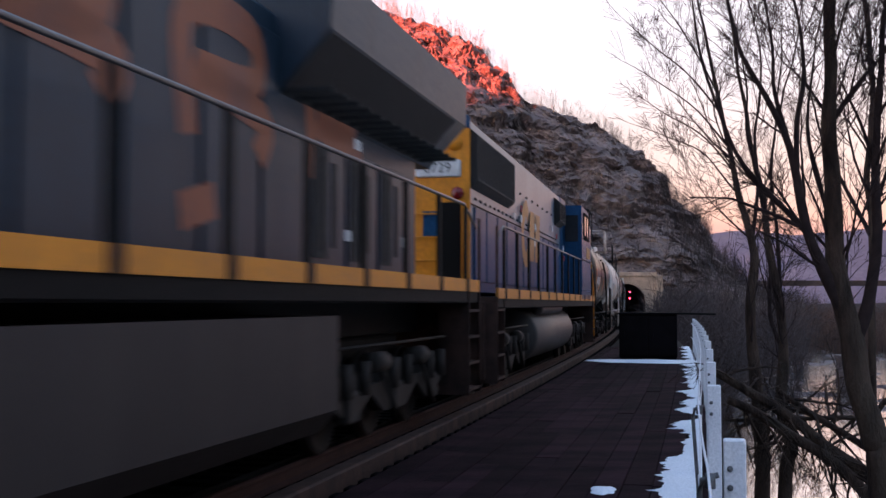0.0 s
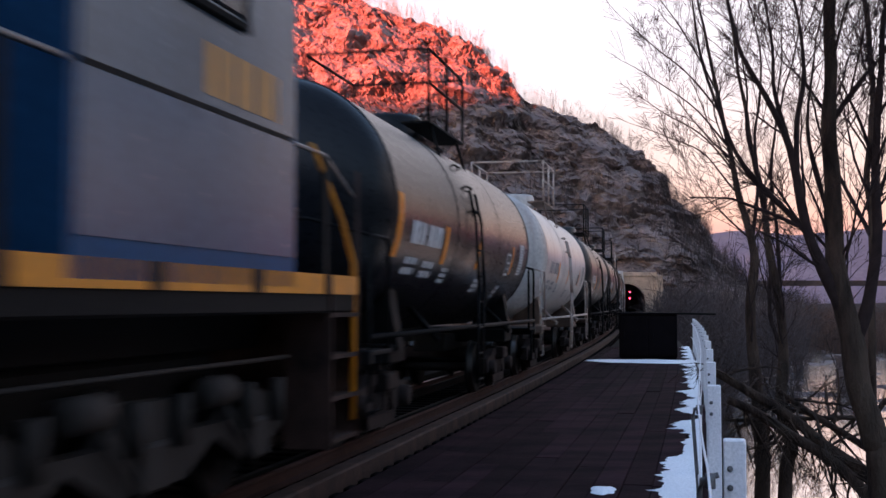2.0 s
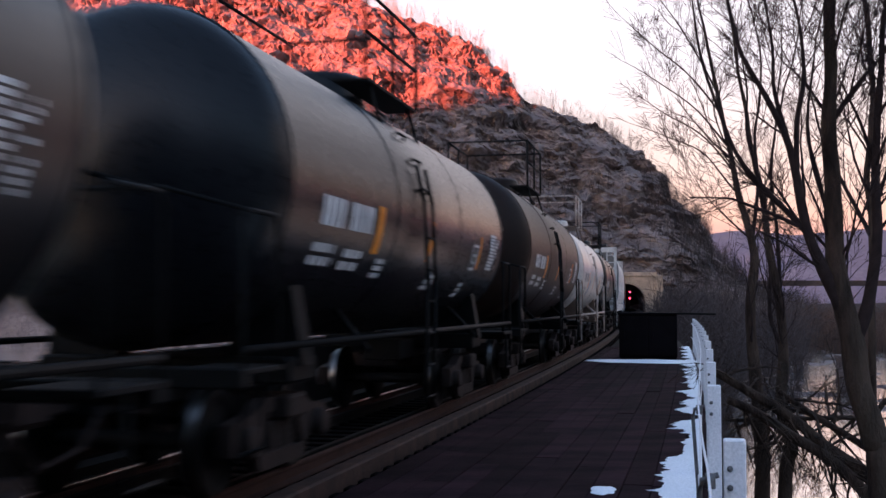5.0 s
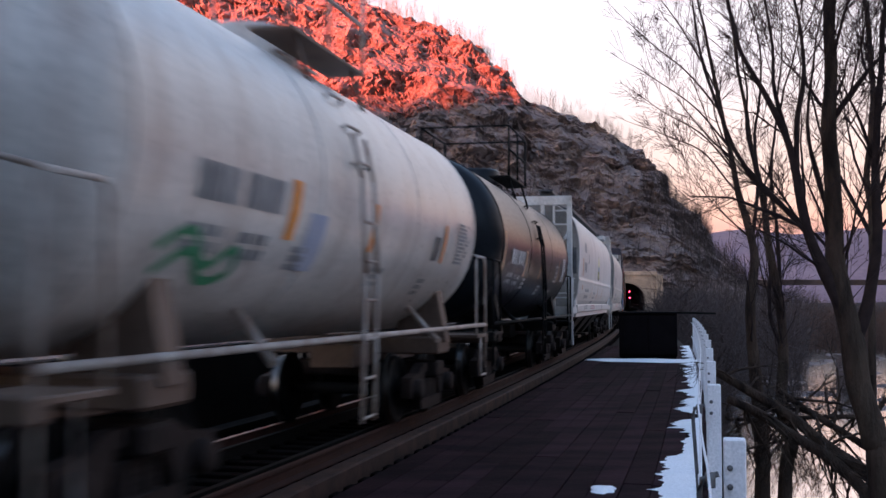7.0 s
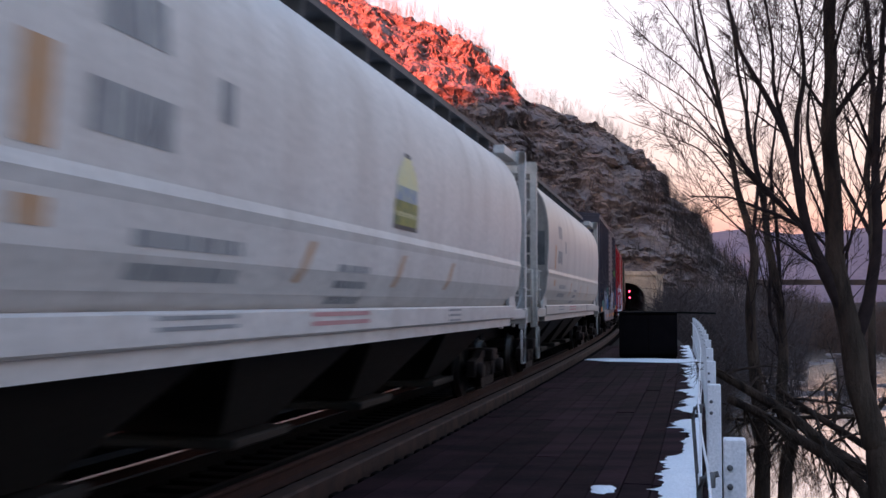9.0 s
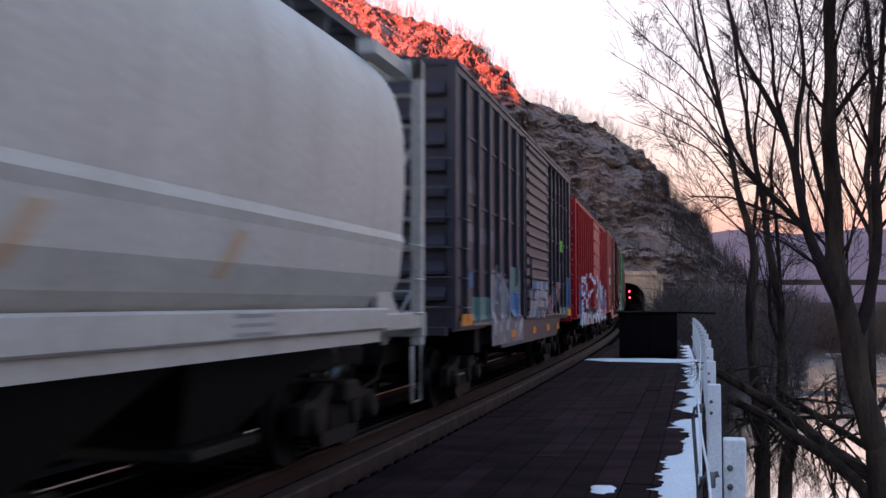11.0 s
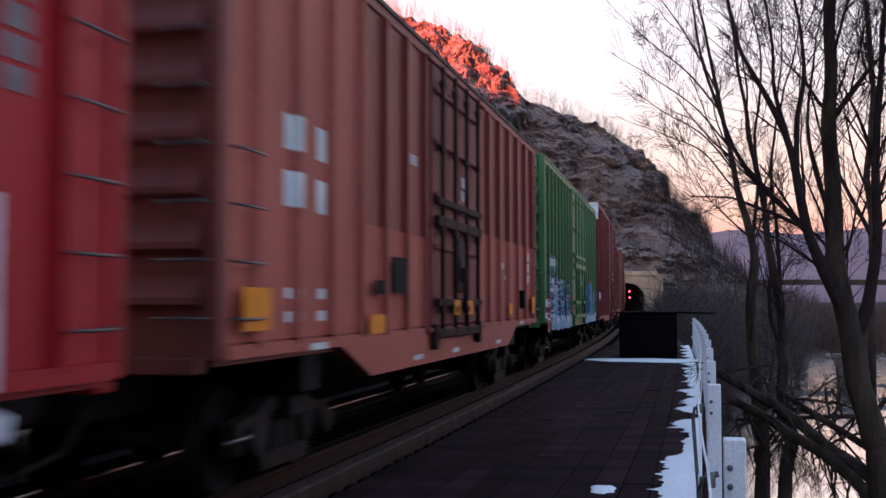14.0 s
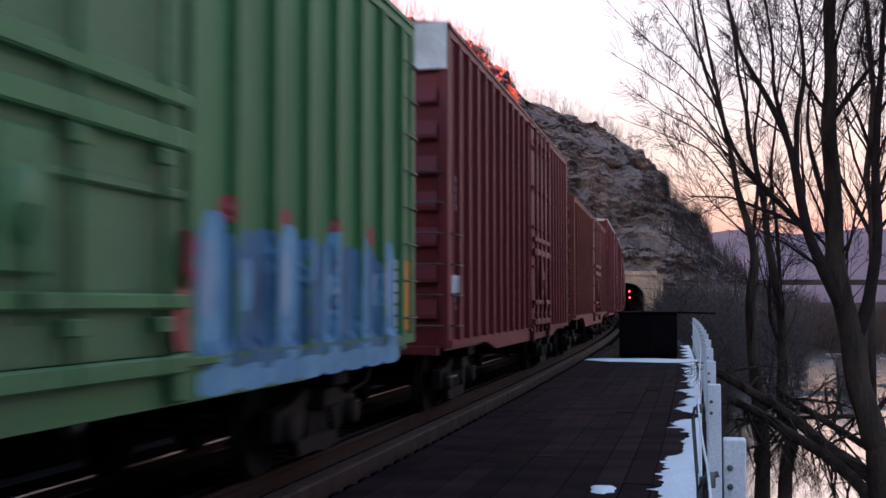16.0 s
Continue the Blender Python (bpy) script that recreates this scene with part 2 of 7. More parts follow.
def frame_geo():
    """One side frame of a freight truck, with spring nest and bearing adapters."""
    g = Geo()
    for y0, y1 in ((-0.07, 0.07),):
        g.prism([(-1.15, 0.36), (-1.15, 0.62), (-0.75, 0.66), (-0.42, 0.78), (0.42, 0.78), (0.75, 0.66), (1.15, 0.62), (1.15, 0.36), (1.0, 0.34), (0.98, 0.5), (0.74, 0.5), (0.7, 0.34), (0.5, 0.28), (0.34, 0.66), (-0.34, 0.66), (-0.5, 0.28), (-0.7, 0.34), (-0.74, 0.5), (-0.98, 0.5), (-1.0, 0.34)], y0, y1)
        g.prism([(-0.55, 0.16), (0.55, 0.16), (0.6, 0.3), (-0.6, 0.3)], y0, y1)
    return g


def springs_geo():
    g = Geo()
    for sg in (-1, 1):
        for x in (-0.2, 0, 0.2):
            g.lathe([(0.3 + 0.03 * i, 0.075 if i % 2 else 0.095) for i in range(10)], 10, "z", (x, sg * 0.99, 0))
    g.box(-0.22, 0.22, -1.2, 1.2, 0.58, 0.8, 0.03)
    return g


FRAME_ME, SPRING_ME = frame_geo().mesh("side_frame", M["iron"]), springs_geo().mesh("bolster", M["iron"])
CAP_ME = Geo().lathe([(0.05, 0.14), (0.17, 0.13), (0.18, 0.1), (0.18, 0.0)], 14, "y").mesh("bearing_cap", M["iron"])


def truck(car, x):
    tr = part("truck", SPRING_ME, None, car, "rust-brown cast freight truck")
    tr.location = (x, 0, 0)
    for sg in (-1, 1):
        part("side_frame", FRAME_ME, None, tr).location = (0, sg * 0.99, 0)
        for sx in (-0.89, 0.89):
            part("bearing_cap", CAP_ME, None, tr).matrix_basis = pose(sx, sg * 0.99, WHEEL_R, 0, 0, 0 if sg > 0 else 180)
    for sx in (-0.89, 0.89):
        w = part("wheelset", WHEELSET, None, tr)
        w.location = (sx, 0, WHEEL_R)
        wheelsets.append((w, sx, WHEEL_R))
    return tr


def coupler_geo(x, d):
    g = Geo()
    g.box(min(x - d * 0.4, x + d * 0.45), max(x - d * 0.4, x + d * 0.45), -0.09, 0.09, 0.78, 0.98, 0.02)
    g.box(min(x + d * 0.38, x + d * 0.72), max(x + d * 0.38, x + d * 0.72), -0.17, 0.17, 0.72, 1.02, 0.05)
    g.tube([(x, -0.35, 0.85), (x + d * 0.3, -0.34, 0.55), (x + d * 0.7, -0.2, 0.42)], 0.025, 6)
    return g


def couplers(car, half):
    for d in (-1, 1):
        part("coupler", coupler_geo(d * half, d), M["iron"], car)


def rungs(geo, x0, x1, y, zs, out, r=0.012):
    for z in zs:
        geo.tube([(x0, y, z), (x0, y + out, z - 0.01), (x1, y + out, z - 0.01), (x1, y, z)], r, 5)
    return geo


train = []


def placed(car, first, last):
    """Notes the car's place in the train: its ends, in metres along the track at the start."""
    train.append((car, (first + last) / 2))
    return car


def bars(geo, x0, z0, w, h, n, y, rng, m=0, lines=1, gap=0.4):
    """Rows of short plain bars in place of writing that cannot be read."""
    for j in range(lines):
        z = z0 - j * h * (1 + gap)
        x = x0
        while x < x0 + w - 0.02:
            k = min(rng.uniform(0.6, 1.4) * w / n, x0 + w - x)
            geo.add([(x, y, z), (x + k * 0.82, y, z), (x + k * 0.82, y, z - h), (x, y, z - h)], [(0, 1, 2, 3)], m)
            x += k
    return geo


# ---- paints of the train ----
def car_paint(name, c, rough=0.5, dirt=GRIME, amount=0.45, k=0.75, spec=0.35):
    return paint(name, c, tuple(a * k for a in c), rough, 0.0, 0.5, 0.06, dirt=dirt, dirt_amount=amount, fine=30, spec=spec)


P = dict(
    loco_blue=car_paint("locomotive_blue", (0.012, 0.065, 0.145), 0.35, (0.015, 0.03, 0.05), 0.45, spec=0.06),
    loco_blue_old=car_paint("faded_locomotive_blue", (0.018, 0.037, 0.057), 0.42, (0.014, 0.02, 0.028), 0.6, spec=0.22),
    # the sky's reflection on the blue cab is put into these two paints
    cab_pale=car_paint("cab_sheen_grey", (0.075, 0.105, 0.135), 0.22, (0.05, 0.065, 0.08), 0.5, spec=0.3),
    cab_low=car_paint("cab_sheen_blue", (0.04, 0.085, 0.135), 0.22, (0.035, 0.06, 0.08), 0.5, spec=0.3),
    # grey that stands in for the bright sky mirrored on the hood
    loco_sheen=car_paint("locomotive_sheen_grey", (0.12, 0.19, 0.245), 0.34, (0.06, 0.09, 0.12), 0.6, spec=0.3),
    yellow=car_paint("locomotive_yellow", (0.72, 0.24, 0.01), 0.5, (0.2, 0.075, 0.03), 0.4),
    logo=car_paint("faded_orange_lettering", (0.5, 0.22, 0.05), 0.5),
    rust_logo=car_paint("rusty_orange_lettering", (0.3, 0.085, 0.04), 0.55, (0.05, 0.05, 0.07), 0.6),
    tank_trim=car_paint("grimy_pale_underframe", (0.17, 0.105, 0.078), 0.6, (0.05, 0.025, 0.018), 0.75),
    fuel=car_paint("dusty_fuel_tank", (0.085, 0.071, 0.068), 0.5, amount=0.6),
    fuel_dark=car_paint("sooty_fuel_tank", (0.042, 0.034, 0.033), 0.6, amount=0.6, spec=0.15),
    grille=paint("black_radiator_mesh", (0.005, 0.005, 0.006), (0.012, 0.011, 0.011), 0.7, 0, 30, 0.6),
    glass=paint("dark_cab_glass", (0.02, 0.022, 0.026), (0.03, 0.03, 0.034), 0.12, 0, 1, 0),
    tank_black=car_paint("black_tank_paint", (0.006, 0.0068, 0.009), 0.3, (0.016, 0.016, 0.018), 0.4, spec=0.2),
    tank_matt=car_paint("matt_black_tank_paint", (0.007, 0.009, 0.013), 0.33, (0.012, 0.013, 0.016), 0.4, spec=0.2),
    tank_grey=car_paint("dark_grey_tank_paint", (0.015, 0.0135, 0.0145), 0.36, (0.045, 0.035, 0.03), 0.45),
    tank_white=car_paint("dirty_white_tank_paint", (0.62, 0.55, 0.5), 0.32, (0.24, 0.13, 0.08), 0.65, 0.9, spec=0.6),
    tank_brown=car_paint("brown_tank_paint", (0.021, 0.0095, 0.0062), 0.48, (0.016, 0.011, 0.009), 0.5, spec=0.16),
    hopper=car_paint("pale_grey_hopper_paint", (0.64, 0.59, 0.555), 0.45, (0.25, 0.19, 0.16), 0.4, 0.9),
    hopper_b=car_paint("warm_grey_hopper_paint", (0.53, 0.48, 0.43), 0.42, (0.2, 0.155, 0.13), 0.4, 0.9),
    box_black=car_paint("weathered_black_boxcar_paint", (0.042, 0.036, 0.053), 0.5, (0.05, 0.043, 0.047), 0.6, spec=0.3),
    box_red=car_paint("red_boxcar_paint", (0.46, 0.012, 0.02), 0.45, (0.13, 0.014, 0.018), 0.5, spec=0.2),
    box_red_door=car_paint("sun_faded_red_door_paint", (0.4, 0.02, 0.02), 0.45, (0.28, 0.014, 0.018), 0.7, spec=0.25),
    box_brown=car_paint("faded_brown_boxcar_paint", (0.5, 0.1, 0.07), 0.6, (0.2, 0.07, 0.055), 0.5),
    box_brown_top=car_paint("brown_boxcar_paint", (0.3, 0.052, 0.039), 0.55, (0.13, 0.042, 0.036), 0.5),
    box_brown_door=car_paint("brown_door_and_end_shade_paint", (0.24, 0.05, 0.04), 0.6, (0.07, 0.022, 0.019), 0.6),
    door_iron=car_paint("rusty_dark_door_gear", (0.035, 0.013, 0.011), 0.7, (0.015, 0.009, 0.008), 0.6, spec=0.15),
    roof_steel=car_paint("sooty_roof_steel", (0.04, 0.032, 0.032), 0.6, (0.02, 0.015, 0.014), 0.6, spec=0.2),
    # darker than the hopper sides: the ends' shade is put into this paint
    hopper_end=car_paint("shaded_hopper_end_paint", (0.27, 0.24, 0.22), 0.6, (0.14, 0.11, 0.09), 0.5),
    truck_frame=car_paint("dusty_locomotive_truck", (0.042, 0.033, 0.029), 0.75, (0.016, 0.013, 0.011), 0.6, spec=0.15),
    # the shade under the hoppers is put into this dark chute colour
    chute=car_paint("shade_dark_chute_paint", (0.026, 0.023, 0.021), 0.65, (0.014, 0.012, 0.011), 0.6, spec=0.2),
    tank_rail=paint("rust_stained_white_rail", (0.5, 0.42, 0.37), (0.28, 0.18, 0.14), 0.6, 0, 4, 0.1),
    box_green=car_paint("green_boxcar_paint", (0.062, 0.205, 0.072), 0.5, (0.06, 0.1, 0.05), 0.5),
    box_green_door=car_paint("pale_green_door_paint", (0.085, 0.19, 0.08), 0.5, (0.06, 0.09, 0.05), 0.5),
    box_maroon=car_paint("maroon_boxcar_paint", (0.2, 0.02, 0.026), 0.5, (0.08, 0.02, 0.02), 0.5),
    box_orange=car_paint("rust_brown_boxcar_paint", (0.24, 0.045, 0.03), 0.55, (0.1, 0.03, 0.025), 0.5),
    white=paint("white_stencil_paint", (0.7, 0.7, 0.7), (0.5, 0.5, 0.5), 0.6, 0, 3, 0),
    stencil=paint("worn_grey_stencil_paint", (0.17, 0.165, 0.17), (0.3, 0.29, 0.29), 0.6, 0, 3, 0),
    dark=paint("dark_stencil_paint", (0.04, 0.04, 0.045), (0.09, 0.09, 0.09), 0.6, 0, 3, 0),
    faded_amber=paint("sun_faded_amber_strip", (0.55, 0.3, 0.16), (0.5, 0.33, 0.22), 0.5, 0, 6, 0, spec=0.2),
    grating=paint("grey_steel_grating", (0.05, 0.052, 0.058), (0.08, 0.08, 0.085), 0.6, 0.2, 8, 0.1),
    reflex=paint("yellow_reflective_strip", (0.88, 0.28, 0.012), (0.75, 0.2, 0.01), 0.5, 0, 6, 0, spec=0.2),
    spray_white=paint("white_spray_paint", (0.78, 0.76, 0.8), (0.6, 0.6, 0.68), 0.6, 0, 4, 0),
    spray_blue=paint("blue_spray_paint", (0.012, 0.12, 0.32), (0.03, 0.18, 0.38), 0.6, 0, 2, 0),
    spray_pale=paint("pale_blue_spray_paint", (0.15, 0.36, 0.5), (0.08, 0.25, 0.42), 0.6, 0, 3, 0),
    spray_dark=paint("black_spray_paint", (0.025, 0.02, 0.026), (0.05, 0.04, 0.05), 0.6, 0, 3, 0),
    spray_red=paint("red_spray_paint", (0.45, 0.03, 0.04), (0.35, 0.05, 0.06), 0.6, 0, 3, 0),
    spray_navy=paint("navy_spray_paint", (0.012, 0.025, 0.06), (0.025, 0.05, 0.09), 0.6, 0, 3, 0),
    spray_haze=paint("hazy_lilac_white_spray_paint", (0.42, 0.42, 0.5), (0.3, 0.32, 0.42), 0.6, 0, 3, 0),
    spray_deep=paint("deep_blue_spray_paint", (0.018, 0.1, 0.2), (0.04, 0.16, 0.28), 0.6, 0, 2, 0),
    spray_mist=paint("thin_white_spray_paint", (0.42, 0.42, 0.48), (0.22, 0.22, 0.26), 0.6, 0, 2, 0),
    spray_lilac=paint("lilac_spray_paint", (0.3, 0.22, 0.36), (0.2, 0.12, 0.22), 0.6, 0, 3, 0),
    spray_grey=paint("grey_lilac_spray_paint", (0.1, 0.09, 0.107), (0.21, 0.19, 0.215), 0.6, 0, 3, 0),
    spray_teal=paint("teal_spray_paint", (0.06, 0.15, 0.135), (0.1, 0.2, 0.19), 0.6, 0, 3, 0),
    spray_pink=paint("pink_spray_paint", (0.5, 0.22, 0.2), (0.36, 0.18, 0.2), 0.6, 0, 3, 0),
    spray_green=paint("green_spray_paint", (0.02, 0.2, 0.09), (0.04, 0.26, 0.12), 0.6, 0, 3, 0),
    rung=paint("grey_ladder_steel", (0.14, 0.115, 0.11), (0.08, 0.06, 0.055), 0.5, 0.3, 6, 0.1),
)


# ---- boxcars ----
def smooth_line(pts, k=6):
    out = []
    for i in range(len(pts) - 1):
        p0, p1, p2, p3 = (Vector(pts[min(max(j, 0), len(pts) - 1)]) for j in (i - 1, i, i + 1, i + 2))
        for q in range(k):
            t = q / k
            out.append(0.5 * (2 * p1 + (p2 - p0) * t + (2 * p0 - 5 * p1 + 4 * p2 - p3) * t * t + (3 * p1 - p0 - 3 * p2 + p3) * t ** 3))
    return out + [Vector(pts[-1])]


def stroke(geo, pts, w, face, m=0, lift=0.004, shell=None):
    """A band of paint along the points (x, z) that lies on the car's side, whose y is face(x)."""
    line = smooth_line(pts)
    vs, n = [], 7
    for i, p in enumerate(line):
        d = (line[min(i + 1, len(line) - 1)] - line[max(i - 1, 0)]).normalized()
        for j in range(n):
            o = (j / (n - 1) - 0.5) * w
            x, z = p.x - d.y * o, p.y + d.x * o
            vs.append((x, (shell(z) if shell else face(x, z)) - lift, z))
    return geo.add(vs, [(i * n + j, i * n + j + 1, (i + 1) * n + j + 1, (i + 1) * n + j) for i in range(len(line) - 1) for j in range(n - 1)], m)


def patch(geo, x0, x1, z0, z1, face, m=0, lift=0.003, lean=0.0):
    """An upright patch of paint on the car's side."""
    k, nz = max(1, int((x1 - x0) / 0.06)), max(1, int((z1 - z0) / 0.12))
    vs = []
    for i in range(k + 1):
        x = x0 + (x1 - x0) * i / k
        for j in range(nz + 1):
            z = z0 + (z1 - z0) * j / nz
            xx = x + lean * j / nz
            vs.append((xx, face(xx, z) - lift, z))
    n = nz + 1
    return geo.add(vs, [(n * i + j, n * i + j + 1, n * i + n + j + 1, n * i + n + j) for i in range(k) for j in range(nz)], m)


def blob(geo, x, z, w, h, face, m=0, lift=0.006, lean=0.0, power=3.0, low=0.93):
    """A rounded patch of spray paint about (x, z) that lies over the posts of the side."""
    nr, na = max(2, int(max(w, h) / 0.16)), 28
    vs = [(x, face(x, z) - lift, z)]
    for i in range(1, nr + 1):
        for k in range(na):
            a = 2 * math.pi * k / na
            c, q = math.cos(a), math.sin(a)
            r = (abs(c) ** power + abs(q) ** power) ** (-1 / power) * i / nr
            zz = max(z + q * r * h / 2, low)
            xx = x + c * r * w / 2 + lean * (zz - z)
            vs.append((xx, face(xx, zz) - lift, zz))
    fs = [(0, 1 + k, 1 + (k + 1) % na) for k in range(na)]
    fs += [(1 + (i - 1) * na + k, 1 + i * na + k, 1 + i * na + (k + 1) % na, 1 + (i - 1) * na + (k + 1) % na) for i in range(1, nr) for k in range(na)]
    return geo.add(vs, fs, m)


def letters(geo, x0, x1, z0, z1, n, face, rng, w=0.16, m=0, lift=0.006):
    """Made-up looping forms, as sprayed on cars: they spell nothing."""
    dx, h = (x1 - x0) / n, z1 - z0
    forms = (((0.1, 0), (0.2, 0.9), (0.5, 1), (0.55, 0.5), (0.8, 0.95), (0.9, 0.05)), ((0.15, 0), (0.12, 0.9), (0.7, 1), (0.75, 0.55), (0.2, 0.5), (0.85, 0.35), (0.8, 0)),
             ((0.85, 0.85), (0.3, 1), (0.1, 0.5), (0.3, 0.02), (0.85, 0.12), (0.85, 0.45), (0.5, 0.42)), ((0.1, 0.95), (0.15, 0.2), (0.5, 0), (0.85, 0.25), (0.8, 1)),
             ((0.15, 0), (0.3, 0.6), (0.5, 1), (0.75, 0.5), (0.9, 0), (0.6, 0.35), (0.25, 0.38)))
    for i in range(n):
        q = forms[(i * 2 + rng.randrange(2)) % len(forms)]
        stroke(geo, [(x0 + (i + a * 1.05) * dx, z0 + h * (b + rng.uniform(-0.06, 0.06))) for a, b in q], w * rng.uniform(0.8, 1.2), face, m, lift)
    return geo


def boxcar(name, label, first, last, zt, zb, coat, posts, door, roof=None, belly=0.0, door_coat=None, ribs=8, low_coat=None, door_kind="plug", detail=True, end_coat=None, rod_coat=None):
    """A boxcar with ribbed ends, side posts, sliding or plug door, ladders, trucks. posts: their places; door: its edges, from the leading end."""
    L = last - first
    car = placed(tagged(new(name), label, "boxcar"), first, last)
    h = L / 2
    X = lambda a: a - h
    yp = 1.40
    body = Geo()
    lower = [(-h, zb), (-h + 2.6, zb), (-h + 3.6, zb - belly), (h - 3.6, zb - belly), (h - 2.6, zb), (h, zb)]
    d0, d1 = X(door[0]), X(door[1])
    for sg in (-1, 1):
        y0, y1 = (-yp, -yp + 0.08) if sg < 0 else (yp - 0.08, yp)
        body.prism(lower + [(h, zt - 0.02), (-h, zt - 0.02)], y0, y1)
        body.box(-h, h, sg * yp - 0.03, sg * yp + 0.03, zt - 0.16, zt, 0.01)
    body.box(-h + 0.02, h - 0.02, -yp + 0.05, yp - 0.05, zb - 0.05, zb + 0.06)
    part("body", body, coat, car)
    rf = Geo()
    k = 13
    for i in range(k):
        a, b = -h - 0.04 + (2 * h + 0.08) * i / k, -h - 0.04 + (2 * h + 0.08) * (i + 1) / k
        rf.prism_x([(-yp - 0.05, zt), (-0.4, zt + 0.12), (0.4, zt + 0.12), (yp + 0.05, zt), (yp + 0.05, zt - 0.05), (-yp - 0.05, zt - 0.05)], a + 0.01, b - 0.01)
        rf.prism_x([(-yp - 0.06, zt + 0.02), (0, zt + 0.17), (yp + 0.06, zt + 0.02), (yp + 0.06, zt - 0.05), (-yp - 0.06, zt - 0.05)], a - 0.03, a + 0.03)
    part("roof_panel", rf, roof or coat, car, split=True)
    for d in (-1, 1):
        e = Geo()
        e.box(d * h - 0.04, d * h + 0.04, -yp, yp, zb, zt + 0.02)
        step = (zt - zb - 0.5) / ribs
        er = Geo()
        for i in range(ribs):
            z = zb + 0.35 + i * step
            er.prism([(d * h, z), (d * (h + 0.14), z + 0.05), (d * (h + 0.14), z + 0.1), (d * h, z + step * 0.8)][::d], -yp + 0.13, yp - 0.13)
        e.box(*sorted((d * h - d * 0.05, d * h + d * 0.1)), -yp - 0.03, -yp + 0.1, zb, zt, 0.01)
        e.box(*sorted((d * h - d * 0.05, d * h + d * 0.1)), yp - 0.1, yp + 0.03, zb, zt, 0.01)
        e.box(*sorted((d * (h + 0.05), d * (h + 0.2))), -1.3, 1.3, zb - 0.1, zb + 0.02, 0.01)
        part("end_panel", e, end_coat or coat, car, split=True)
        part("end_rib", er, end_coat or coat, car, split=True)
    post = Geo()
    post.prism_x([(-0.0, 0), (0.075, 0.06), (0.075, zt - zb - 0.2), (0, zt - zb - 0.14)], -0.045, 0.045)
    post_me = post.mesh("side_post", coat)
    for a in posts:
        q = part("side_post", post_me, None, car)
        q.matrix_basis = pose(X(a), -yp, zb + 0.02, 0, 0, 180)
        q = part("side_post", post_me, None, car)
        q.matrix_basis = pose(X(a), yp, zb + 0.02)
    sill = Geo()
    for sg in (-1, 1):
        y0, y1 = (-yp - 0.06, -yp) if sg < 0 else (yp, yp + 0.06)
        sill.prism(lower + [(h, zb + 0.1), (-h, zb + 0.1)], y0, y1)
    part("side_sill", sill, low_coat or coat, car)
    # near black, so the colour itself gives the shade under the car
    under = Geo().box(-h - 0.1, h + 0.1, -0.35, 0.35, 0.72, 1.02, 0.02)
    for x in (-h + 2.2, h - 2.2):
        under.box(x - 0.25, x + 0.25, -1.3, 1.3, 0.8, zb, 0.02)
    part("underframe", under, M["black"], car, "underframe painted near black for the shade beneath the car")
    for sg in (-1, 1):
        dg = Geo()
        y0, y1 = (-yp - 0.085, -yp - 0.005) if sg < 0 else (yp + 0.005, yp + 0.085)
        zd0, zd1 = zb + 0.12, zt - 0.22
        dg.box(d0, d1, y0, y1, zd0, zd1, 0.015)
        dr = part("door", dg, door_coat or coat, car)
        beams = Geo()
        yy0, yy1 = (y0 - 0.05, y0) if sg < 0 else (y1, y1 + 0.05)
        nb = 5 if door_kind == "plug" else (16 if door_kind == "ribbed" else 7)
        for i in range(nb):
            z = zd0 + (zd1 - zd0) * (i + 0.5) / nb
            beams.box(d0 + 0.06, d1 - 0.06, yy0, yy1, z - 0.035, z + 0.035, 0.015)
        part("door_beam", beams, door_coat or coat, dr, split=True)
        rods = Geo()
        ys = y0 - 0.07 if sg < 0 else y1 + 0.07
        if door_kind == "plug":
            w = d1 - d0
            for x in (d0 + w * 0.1, d0 + w * 0.36, d0 + w * 0.62, d0 + w * 0.9):
                rods.tube([(x, ys, zd0 - 0.12), (x, ys, zd1)], 0.032, 6)
                for q in (0.06, 0.36, 0.68, 0.93):
                    z = zd0 + (zd1 - zd0) * q
                    rods.box(x - 0.08, x + 0.08, ys - 0.035, ys + 0.035, z - 0.05, z + 0.05, 0.01)
            for z, t in ((2.92, 0.05), (2.66, 0.07), (1.62, 0.05), (1.22, 0.06)):
                rods.box(d0 + 0.05, d1 - 0.05, *sorted((ys - sg * 0.05, ys + sg * 0.02)), z - t, z + t, 0.015)
            rods.box(d0 + w * 0.42, d0 + w * 0.56, min(ys, ys + 0.05), max(ys, ys + 0.05), 1.75, 2.5, 0.02)
            rods.lathe([(ys - 0.02, 0.0), (ys - 0.02, 0.2), (ys + 0.03, 0.22), (ys + 0.03, 0.0)], 16, "y", (d0 + w * 0.49, 0, 2.1))
            rods.tube([(d0 + w * 0.49, ys + sg * 0.05, 2.1), (d0 + w * 0.49, ys + sg * 0.06, 1.5)], 0.03, 6)
            for x in (d0 - 0.03, d1 - 0.17):
                rods.box(x, x + 0.2, *sorted((ys, ys - sg * 0.08)), zd0 - 0.3, zd0 + 0.02, 0.02)
        else:
            rods.tube([(d0 + 0.15, ys, 1.9), (d0 + 0.15, ys, 2.5)], 0.02, 6)
        part("door_rod", rods, rod_coat or (M["iron"] if door_kind == "plug" else coat), dr, split=True)
        tracks = Geo()
        for z in (zd0 - 0.05, zd1 + 0.03):
            tracks.box(d0 - 0.2, min(d1 + (d1 - d0) + 0.1, h - 0.5) if door_kind != "plug" else d1 + 0.6, min(y0, y1) - 0.03, max(y0, y1), z - 0.03, z + 0.03, 0.008)
